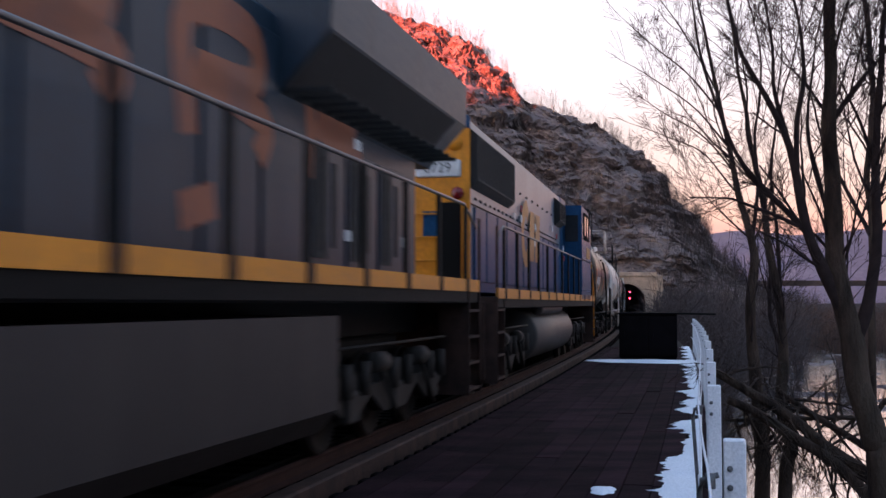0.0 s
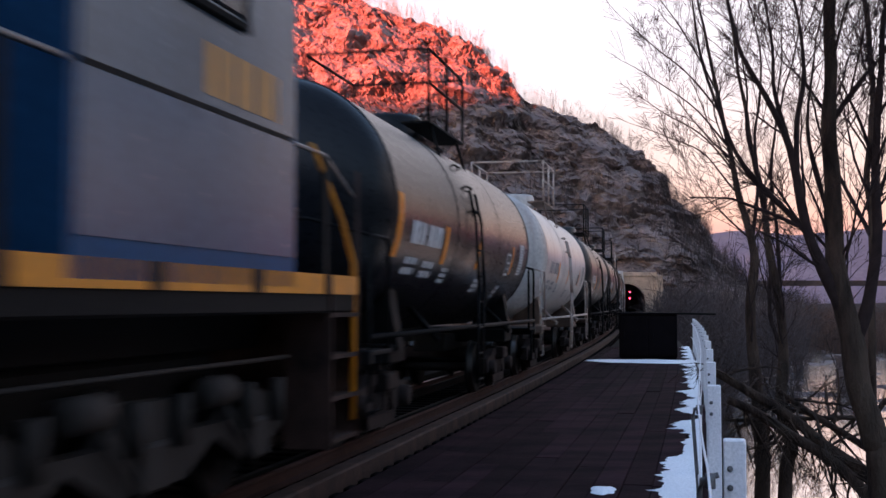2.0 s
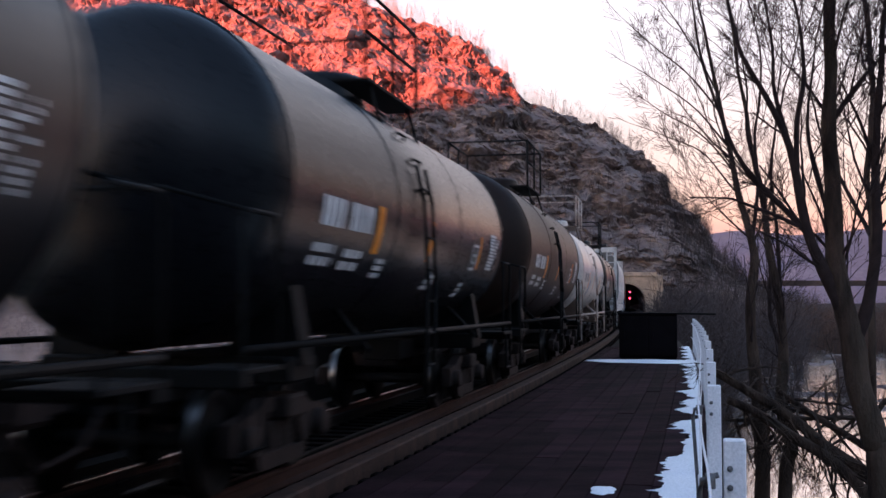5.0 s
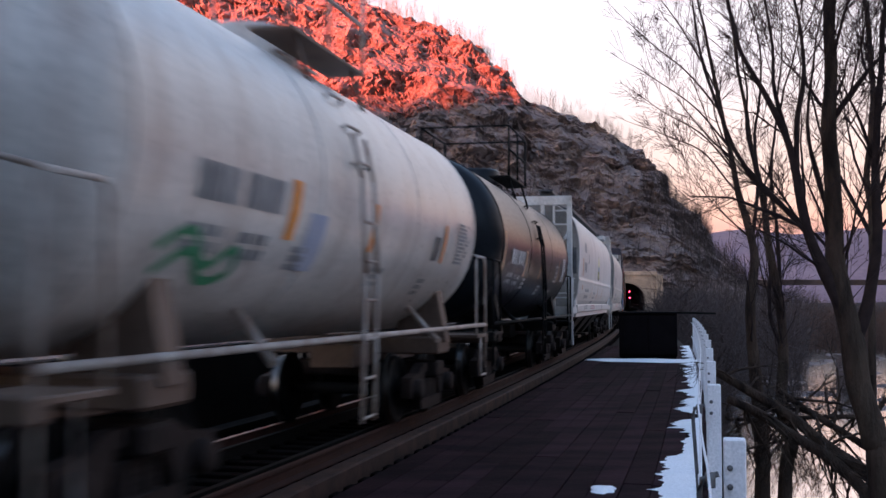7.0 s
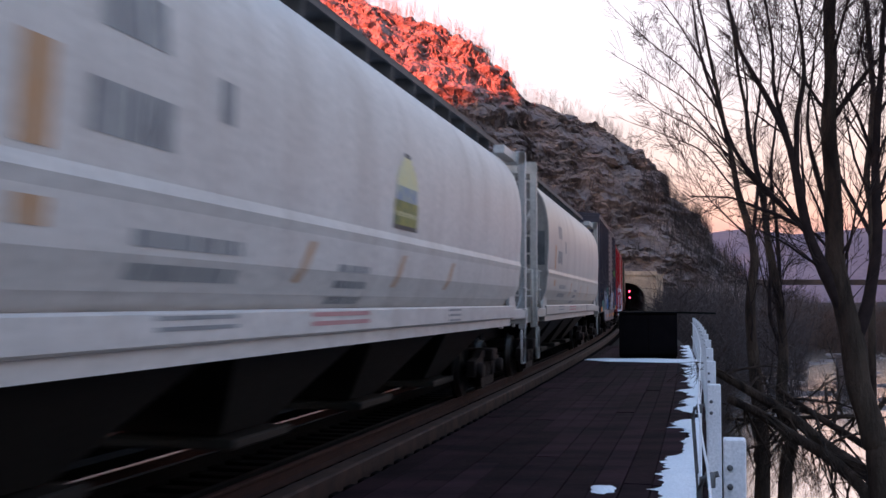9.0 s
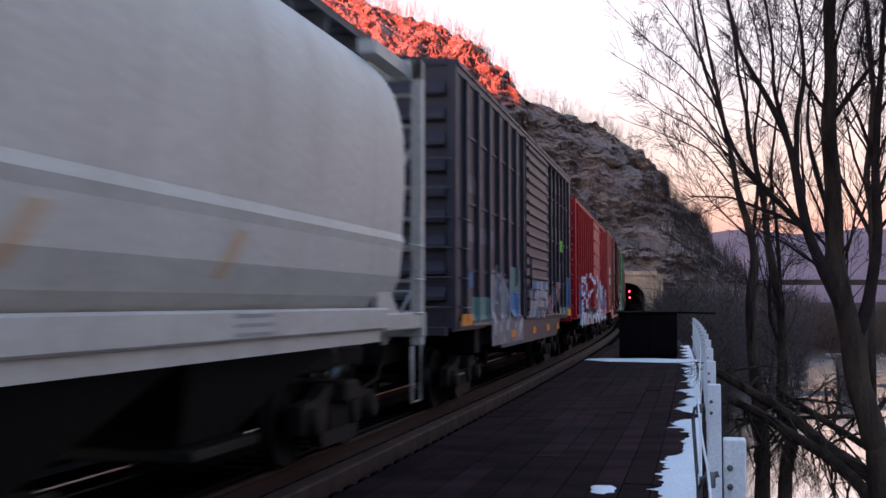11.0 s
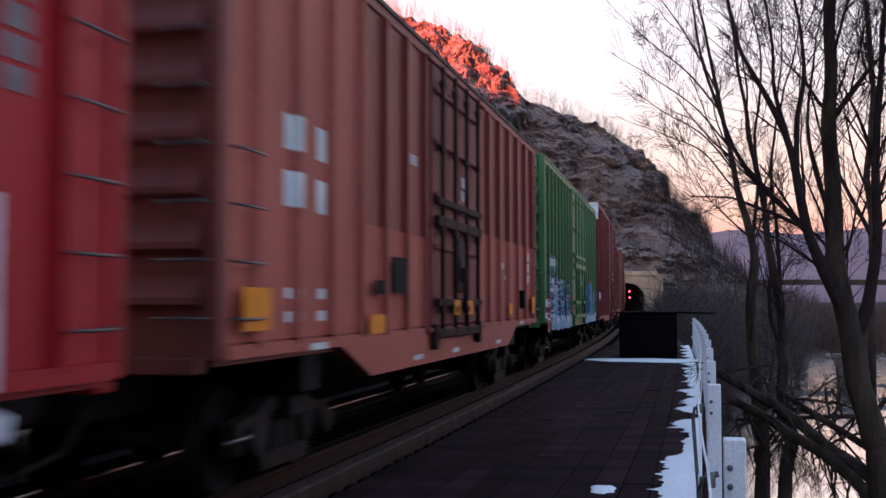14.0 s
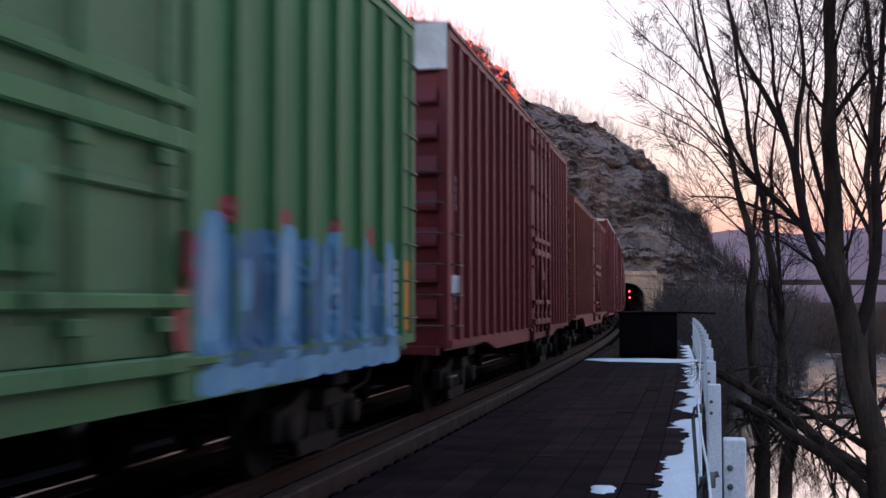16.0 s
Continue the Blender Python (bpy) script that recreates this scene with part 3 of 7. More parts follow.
        part("door_track", tracks, coat, car, split=True)
    if detail:
        lad = Geo()
        for sg in (-1, 1):
            rungs(lad, -h + 0.1, -h + 0.55, sg * (yp + 0.02), [zb + 0.3 + 0.42 * i for i in range(4)], sg * 0.09)
            rungs(lad, h - 0.55, h - 0.1, sg * (yp + 0.02), [zb + 0.3 + 0.42 * i for i in range(8)], sg * 0.09)
            rungs(lad, -h + 0.12, -h + 0.5, sg * (yp - 0.02), [0.6], sg * 0.03, 0.016)
        for d in (-1, 1):
            for i in range(6):
                z = zb + 0.3 + 0.42 * i
                lad.tube([(d * (h + 0.1), -1.35, z), (d * (h + 0.17), -1.35, z), (d * (h + 0.17), -0.95, z), (d * (h + 0.1), -0.95, z)], 0.012, 5)
        part("ladder_rung", lad, P["rung"], car, split=True)
    for x in (-h + 2.2, h - 2.2):
        truck(car, x)
    couplers(car, h)
    post_x = [X(a) for a in posts]

    def face(x, z=9.0):
        if z < zb + 0.11:
            return -yp - 0.064
        if d0 - 0.02 < x < d1 + 0.02:
            return -yp - 0.088
        near = min((abs(x - q) for q in post_x), default=9)
        return -yp - 0.003 if near > 0.07 else (-yp - 0.078 if near < 0.045 else -yp - 0.078 + (near - 0.045) * 3.0)

    return car, face, X


def spread_posts(L, door, n0, n1):
    return [0.55 + (door[0] - 0.75) * i / (n0 - 1) for i in range(n0)] + [door[1] + 0.2 + (L - door[1] - 0.75) * i / (n1 - 1) for i in range(n1)]


rng = random.Random(4)
# black boxcar
L = 15.2
dr = (6.45, 9.7)
black_car, f, X = boxcar("boxcar", "weathered black boxcar with graffiti along its lower side", 171.0, 186.2, 5.05, 1.25, P["box_black"], spread_posts(L, dr, 7, 7), dr, belly=0.42, ribs=9, door_kind="ribbed")
g = Geo()
for j in range(3):
    for a, b in ((0.6, 6.0), (9.5, 15.0)):
        z = 2.1 + j * 1.0
        g.box(X(a), X(b), -1.43, -1.4, z - 0.02, z + 0.02)
part("side_rib", g, P["box_black"], black_car, split=True)
g = Geo()
for x, w in ((0.15, 0.75), (4.6, 0.5), (7.4, 0.45), (9.7, 0.5), (11.6, 0.5), (14.2, 0.75)):
    g.box(X(x), X(x + w), -1.475, -1.46, 0.98 if 3 < x < 12 else 1.28, 1.12 if 3 < x < 12 else 1.45)
part("reflective_strip", g, P["reflex"], black_car, "amber reflective strip", split=True)
cols = ["spray_grey", "spray_mist", "spray_blue", "spray_teal", "spray_pink", "spray_dark"]
g = Geo()
for i in range(7):
    patch(g, X(2.6 + 0.5 * i), X(3.1 + 0.5 * i), 0.9, 2.0 + 0.3 * rng.random(), f, 0)
patch(g, X(1.1), X(3.2), 1.28, 1.7, f, 3, 0.004)
patch(g, X(0.55), X(1.25), 1.85, 2.12, f, 2, 0.005)
patch(g, X(4.75), X(5.3), 1.35, 1.78, f, 2, 0.03)
patch(g, X(4.72), X(5.36), 1.8, 2.27, f, 3, 0.03)
letters(g, X(2.8), X(6.0), 1.1, 2.0, 4, f, rng, 0.26, 1, 0.007)
letters(g, X(3.0), X(6.1), 1.0, 2.1, 4, f, rng, 0.2, 0, 0.01)
for i in range(9):
    for j in range(4):
        if rng.random() < 0.86:
            a, z = 6.6 + i * 0.3 + rng.uniform(-0.03, 0.03), 1.3 + j * 0.2 + rng.uniform(-0.03, 0.03)
            patch(g, X(a), X(a + rng.uniform(0.2, 0.29)), z, z + rng.uniform(0.13, 0.19), f, 2 if (i < 2 and j > 1) or rng.random() < 0.15 else 1, 0.056 + 0.002 * j)
for i in range(4):
    a = 10.0 + 0.62 * i
    stroke(g, [(X(a), 1.3), (X(a + 0.15), 1.8), (X(a + 0.4), 2.0), (X(a + 0.5), 1.4)], 0.24, f, 4 if i % 2 else 0, 0.006)
patch(g, X(12.4), X(14.6), 1.3, 1.5, f, 3, 0.004)
patch(g, X(14.5), X(14.95), 1.5, 2.3, f, 2, 0.004)
bars(g, X(0.7), 3.55, 1.3, 0.28, 3, -1.408, rng, 0, 1)
bars(g, X(0.7), 2.8, 2.5, 0.26, 4, -1.408, rng, 0, 1)
part("graffiti", g, [P[c] for c in cols], black_car, "grey, white, blue and pink sprayed forms")["kind"] = "stuff"
g = Geo()
bars(g, X(11.2), 4.6, 2.3, 0.3, 4, -1.408, rng, 0, 3, 0.9)
part("lettering", g, paint("worn_yellow_stencil", (0.2, 0.19, 0.12), (0.13, 0.125, 0.09), 0.6, 0, 3, 0), black_car)["kind"] = "stuff"
g = Geo()
for z0, z1, x0, x1 in ((2.55, 2.58, 12.9, 13.5), (2.0, 2.03, 12.9, 13.5)):
    g.box(X(x0), X(x1), -1.412, -1.404, z0, z1)
for x in (12.9, 13.47):
    g.box(X(x), X(x + 0.03), -1.412, -1.404, 2.0, 2.58)
part("stencil_box", g, P["white"], black_car)
g = Geo()
patch(g, X(12.95), X(13.4), 2.9, 3.2, f, 0)
part("notice", g, paint("lime_notice", (0.2, 0.6, 0.05), (0.2, 0.5, 0.05), 0.5, 0, 3, 0), black_car)

# red boxcar
L = 15.4
dr = (6.85, 10.0)
red_car, f, X = boxcar("boxcar", "red boxcar with large white and black graffiti on its side", 188.0, 203.4, 4.72, 1.17, P["box_red"], spread_posts(L, dr, 8, 8), dr, belly=0.28, door_kind="slide", ribs=7, door_coat=P["box_red_door"], roof=P["roof_steel"])
cols = ["spray_white", "spray_dark", "spray_blue", "spray_pale", "spray_red", "spray_lilac"]
g = Geo()
rs = random.Random(8)
fd = lambda x, z: f(x, z) - 0.055 * (X(6.8) < x < X(10.05))
# black shadow along the foot, pale red filling, then the white outlines
for i in range(13):
    blob(g, X(2.3 + 0.55 * i), 1.12 + rs.uniform(-0.06, 0.06), 0.75, 0.62, fd, 1, 0.004)
for a, z, w, h in ((3.1, 1.95, 0.55, 0.5), (3.95, 1.8, 0.35, 0.8), (4.95, 1.6, 0.4, 0.6), (6.1, 1.7, 0.7, 0.7), (7.4, 1.9, 0.7, 0.6)):
    blob(g, X(a), z, w, h, fd, 4, 0.0055)
for pts, w in ((((1.7, 0.9), (2.05, 1.3), (2.45, 1.82), (1.93, 2.14), (2.25, 2.4)), 0.3), (((2.45, 2.28), (2.8, 2.42), (3.15, 2.3), (3.4, 2.12)), 0.22),
               (((2.72, 2.1), (3.2, 1.8), (3.5, 1.3), (3.7, 0.9)), 0.24), (((3.4, 2.14), (3.8, 2.45), (4.25, 2.46)), 0.18),
               (((3.35, 1.95), (3.85, 2.1), (4.25, 2.03), (3.95, 1.45)), 0.24), (((4.47, 2.42), (4.65, 2.0), (5.1, 1.78), (5.4, 2.45)), 0.2),
               (((4.15, 0.9), (4.45, 1.35), (4.8, 1.85)), 0.2), (((5.45, 2.5), (6.2, 2.55), (7.0, 2.3)), 0.18), (((5.5, 1.75), (6.1, 2.15), (6.6, 2.0)), 0.2),
               (((5.5, 1.6), (5.6, 0.95)), 0.26), (((7.1, 2.3), (7.5, 2.5), (8.2, 2.3), (8.1, 1.95)), 0.16), (((6.9, 2.0), (7.6, 1.82), (7.9, 2.1)), 0.18),
               (((2.4, 0.95), (2.75, 1.2), (3.15, 0.95)), 0.3), (((6.3, 0.95), (6.95, 1.15)), 0.26), (((7.2, 0.95), (8.0, 1.25), (9.2, 0.95)), 0.28),
               (((8.4, 1.7), (8.8, 1.3), (9.3, 1.5)), 0.2), (((5.0, 1.1), (5.1, 1.6)), 0.3)):
    stroke(g, [(X(a), z) for a, z in pts], w, fd, 0, 0.008)
for a, z in ((5.02, 1.35), (2.78, 1.05), (8.05, 1.05)):
    blob(g, X(a), z, 0.32, 0.16, fd, 2, 0.012)
# the second piece: narrow upright white and lilac forms on violet
for i in range(5):
    blob(g, X(10.45 + 0.85 * i), 1.6, 0.85, 1.15, f, 5, 0.005)
for a, lean in ((10.1, 0.05), (10.75, -0.1), (11.3, 0.1), (11.85, 0.0), (12.5, 0.12), (13.1, -0.08), (13.7, 0.1), (14.15, 0.0)):
    stroke(g, [(X(a), 1.1 + rs.uniform(0, 0.12)), (X(a + lean), 1.6), (X(a + lean * 1.5), 2.15 + rs.uniform(-0.1, 0.2))], 0.17, f, 0, 0.008)
for a, z in ((10.1, 2.3), (10.9, 1.7), (11.4, 1.3), (11.9, 2.15), (12.6, 1.75), (13.2, 1.25), (13.6, 2.0)):
    stroke(g, [(X(a), z), (X(a + 0.3), z + 0.08), (X(a + 0.65), z - 0.06)], 0.14, f, 0, 0.009)
for i in range(7):
    a = 10.0 + i * 0.64
    stroke(g, [(X(a), 0.93), (X(a + 0.25), 1.05), (X(a + 0.5), 0.98)], 0.14, fd, (0, 5, 0)[i % 3], 0.01)
# blue splash before the first letters, and a pale blue panel on the door
for a, z, w, h, m in ((1.3, 1.35, 0.6, 0.6, 2), (1.5, 1.75, 0.7, 0.36, 2), (1.3, 2.02, 0.35, 0.4, 2), (1.35, 1.0, 0.9, 0.34, 3)):
    blob(g, X(a), z, w * 1.15, h, fd, m, 0.006, 0.5, 1.7)
for a, z, w, h, m in ((9.3, 2.1, 0.95, 0.62, 3), (9.3, 2.2, 0.5, 0.2, 0), (9.25, 1.7, 0.9, 0.16, 2), (9.5, 1.25, 0.5, 0.3, 0), (8.9, 1.1, 0.5, 0.25, 3), (8.6, 1.5, 0.5, 0.4, 1)):
    blob(g, X(a), z, w, h, fd, m, 0.007 + 0.002 * (m == 0), 0.15, 3.5)
for a, z in ((0.9, 2.35), (1.3, 2.1)):
    blob(g, X(a), z, 0.9, 0.14, f, 4, 0.004)
part("graffiti", g, [P[c] for c in cols], red_car, "white, black and blue sprayed forms")["kind"] = "stuff"
g = Geo()
for a, z in ((14.35, 3.0), (14.35, 3.7), (14.8, 3.9)):
    bars(g, X(a), z + 0.3, 0.25, 0.13, 1, -1.41, rng, 0, 4, 0.25)
part("lettering", g, P["spray_grey"], red_car)["kind"] = "stuff"

# brown boxcar
L = 15.7
dr = (6.15, 9.1)
# its ends take the darker door paint, for the shade between the cars
brown_car, f, X = boxcar("boxcar", "faded brown boxcar with a rod-locked plug door", 204.9, 220.6, 4.9, 1.2, P["box_brown_top"], spread_posts(L, dr, 7, 7), dr, belly=0.34, low_coat=P["box_brown"], door_coat=P["box_brown_door"], end_coat=P["box_brown_door"], rod_coat=P["door_iron"], roof=P["roof_steel"])
g = Geo()
patch(g, X(0.08), X(6.13), 1.32, 2.43, f, 0, 0.002)
patch(g, X(9.12), X(15.6), 1.32, 2.72, f, 0, 0.002)
patch(g, X(0.08), X(3.4), 2.43, 4.72, f, 0, 0.002)
part("faded_side", g, P["box_brown"], brown_car, "sun-bleached pinkish brown side panels")
g = Geo()
for x in (1.2, 2.0):
    for z in (3.2, 2.72):
        patch(g, X(x), X(x + 0.28), z - 0.3, z, f, 0, 0.006)
    for z in (1.74, 1.54):
        patch(g, X(x + 0.05), X(x + 0.25), z - 0.09, z, f, 0, 0.006)
for x, z, w, hh in ((5.3, 3.4, 0.4, 0.1), (7.9, 3.4, 0.5, 0.45), (7.9, 2.75, 0.4, 0.12), (12.0, 2.1, 0.5, 0.06), (14.2, 2.6, 0.25, 0.5), (11.2, 2.3, 0.4, 0.08)):
    bars(g, X(x), z, w, hh / 3, 2, f(X(x)) - 0.008, rng, 0, 3, 0.3)
for x in (1.7, 5.3, 7.4, 10.8, 13.4):
    patch(g, X(x), X(x + 0.45), 0.93 if 3.5 < x < 12 else 1.2, 0.99 if 3.5 < x < 12 else 1.26, lambda q, z=0: -1.47, 0, 0.002)
part("lettering", g, P["white"], brown_car)["kind"] = "stuff"
g = Geo()
for x, z in ((0.2, 1.4), (3.46, 1.29), (7.06, 1.45), (7.95, 1.45), (14.9, 1.4), (12.1, 1.4)):
    g.box(X(x), X(x + (0.55 if x < 4 else 0.35)), -1.484 - 0.1 * (7 < x < 8.5), -1.478 - 0.1 * (7 < x < 8.5), z, z + (0.33 if x in (0.2, 14.9) else 0.2))
part("reflective_strip", g, P["reflex"], brown_car, "yellow reflective square", split=True)
g = Geo()
g.box(X(4.32), X(4.94), -1.49, -1.475, 1.72, 2.12)
g.box(X(3.7), X(4.03), -1.49, -1.475, 1.7, 1.85)
g.box(X(13.6), X(13.8), -1.52, -1.42, 1.5, 1.85, 0.01)
part("card_holder", g, M["black"], brown_car, split=True)

# green boxcar
L = 15.7
dr = (6.1, 9.65)
green_car, f, X = boxcar("boxcar", "green boxcar with pale blue graffiti and a plug door", 222.3, 238.0, 4.95, 1.15, P["box_green"], spread_posts(L, dr, 8, 8), dr, belly=0.2, door_coat=P["box_green_door"], rod_coat=P["box_green"])
cols = ["spray_haze", "spray_pale", "spray_red", "spray_navy", "spray_white", "white", "reflex", "spray_deep", "spray_navy", "spray_teal"]
g = Geo()
rs = random.Random(12)
for i in range(9):
    blob(g, X(1.2 + 0.54 * i), 1.55, 0.6, 1.05, f, (3, 1, 0)[i % 3], 0.004 + 0.0002 * i)
for i in range(10):
    blob(g, X(1.15 + 0.5 * i), 1.08, 0.62, 0.24, f, 1, 0.0055)
for a, z, w, h, m in ((1.3, 1.95, 0.55, 0.8, 0), (1.4, 1.28, 0.72, 0.5, 1), (2.05, 1.8, 0.5, 0.9, 0), (2.45, 1.1, 0.75, 0.4, 1), (2.75, 1.87, 0.42, 0.6, 0), (2.75, 1.45, 0.4, 0.4, 1),
                      (3.45, 1.9, 0.62, 0.62, 0), (3.55, 1.2, 0.62, 0.55, 1), (4.05, 1.55, 0.4, 0.5, 0), (4.85, 1.92, 0.72, 0.66, 0), (4.95, 1.15, 0.85, 0.6, 1), (5.35, 1.6, 0.4, 0.5, 0)):
    blob(g, X(a), z, w * 1.2, h * 1.08, f, 3, 0.0064, 0.1, 2.4)
    blob(g, X(a), z, w * 1.08, h, f, m, 0.0075, 0.1, 2.4)
    blob(g, X(a - 0.08), z + 0.1, w * 0.35, h * 0.55, f, 4, 0.009, 0.1, 2.2)
for a, z in ((1.45, 1.25), (2.1, 1.55), (3.5, 1.72), (4.9, 1.7), (3.6, 1.1), (5.05, 1.08)):
    blob(g, X(a), z, 0.12, 0.2, f, 8, 0.011)
for a, z, w, h in ((0.62, 1.5, 0.5, 0.9), (0.35, 1.05, 0.45, 0.3), (5.9, 1.3, 0.5, 0.45), (5.7, 1.6, 0.25, 0.5), (3.4, 2.3, 0.2, 0.2), (4.0, 2.28, 0.2, 0.24)):
    blob(g, X(a), z, w, h, f, 2, 0.005, 0.3)
for a, z in ((0.4, 1.6), (0.35, 1.3)):
    blob(g, X(a), z, 0.42, 0.18, f, 4, 0.009)
for x in (0.95, 1.75):
    patch(g, X(x), X(x + 0.6), 2.36, 2.74, f, 9, 0.004)
    patch(g, X(x + 0.08), X(x + 0.45), 2.48, 2.66, f, 5, 0.007)
# upright blue block forms beyond the door
for i in range(8):
    blob(g, X(10.3 + 0.62 * i), 1.62, 0.74, 1.1, f, 7, 0.004)
    blob(g, X(10.3 + 0.62 * i), 1.06, 0.7, 0.2, f, 1, 0.005)
for a, z, w, h, m in ((10.3, 1.7, 0.42, 1.15, 1), (10.85, 1.75, 0.3, 0.4, 1), (11.2, 1.65, 0.36, 1.1, 7), (11.75, 1.7, 0.42, 1.15, 1), (12.25, 2.0, 0.4, 0.4, 1), (12.3, 1.4, 0.45, 0.45, 7),
                      (12.85, 1.7, 0.4, 1.15, 1), (13.3, 1.7, 0.3, 0.35, 7), (13.8, 1.7, 0.42, 1.2, 1), (14.3, 1.75, 0.3, 0.35, 1), (14.75, 1.68, 0.42, 1.2, 1)):
    blob(g, X(a), z, w, h, f, m, 0.007, 0.05, 4.0)
    blob(g, X(a - 0.06), z + 0.08, w * 0.25, h * 0.5, f, 0 if m == 1 else 8, 0.009, 0.05)
for i in range(4):
    blob(g, X(10.5 + i * 1.2), 2.3, 0.22, 0.2, f, 2, 0.0035)
for a, z in ((9.75, 1.9), (9.6, 1.5)):
    blob(g, X(a), z, 0.3, 0.4, lambda x, z: f(x, z) - 0.055 * (x < X(9.7)), 2, 0.006)
patch(g, X(15.3), X(15.6), 1.3, 2.1, f, 6, 0.005)
bars(g, X(5.75), 2.75, 0.3, 0.12, 1, -1.41, rng, 5, 3, 0.2)
bars(g, X(15.0), 2.1, 0.3, 0.1, 1, -1.41, rng, 5, 7, 0.3)
part("graffiti", g, [P[c] for c in cols], green_car, "pale blue and grey sprayed forms with red edges")["kind"] = "stuff"
g = Geo()
g.box(-7.98, -7.95, -1.25, 0.9, 4.6, 4.9)
part("number_panel", g, paint("pale_green_panel", (0.25, 0.36, 0.26), (0.2, 0.3, 0.2), 0.6, 0, 2, 0), green_car)

# maroon boxcar
L = 14.9
dr = (7.6, 10.2)
maroon_car, f, X = boxcar("boxcar", "maroon boxcar with a white band across the top of its end", 240.0, 254.9, 5.45, 1.0, P["box_maroon"], spread_posts(L, dr, 11, 8), dr, belly=0.15, rod_coat=P["box_maroon"])
g = Geo()
g.box(-7.6, -7.575, -1.42, 1.42, 4.82, 5.46)
bars(g, -7.0, 3.4, 0.35, 0.1, 1, -1.41, rng, 0, 4, 0.3)
bars(g, -7.0, 2.0, 0.35, 0.08, 1, -1.41, rng, 0, 5, 0.3)
patch(g, -7.2, -6.85, 1.75, 2.0, f, 0)
part("white_band", g, P["white"], maroon_car, "white end band", split=True)
g = Geo()
for i, z in enumerate((5.12,)):
    x = -7.605
    y = 1.0
    while y > -0.9:
        w = rng.uniform(0.12, 0.2)
        g.add([(x, y, z), (x, y - w, z), (x, y - w, z - 0.24), (x, y, z - 0.24)], [(0, 1, 2, 3)])
        y -= w + 0.07
part("lettering", g, P["dark"], maroon_car)["kind"] = "stuff"

# the cars behind it
orange_car, f, X = boxcar("boxcar", "rust-brown boxcar further back in the train", 257.1, 272.6, 4.7, 1.15, P["box_orange"], spread_posts(15.5, (7.0, 10.0), 9, 7), (7.0, 10.0), belly=0.3, rod_coat=P["box_orange"])
pale_car, f, X = boxcar("boxcar", "maroon boxcar with a pale roof", 274.6, 289.8, 5.3, 1.05, P["box_maroon"], spread_posts(15.2, (6.5, 9.5), 10, 7), (6.5, 9.5), roof=P["hopper"], rod_coat=P["box_maroon"])
for i in range(9):
    for src, mid in ((orange_car if i % 2 else pale_car, 299.4 + 17.5 * i),):
        tail_car = copy_thing(src, Matrix())
        train.append((tail_car, mid))
        for o in tail_car.children_recursive:
            if o.name.startswith("wheelset"):
                wheelsets.append((o, o.location.x, WHEEL_R))


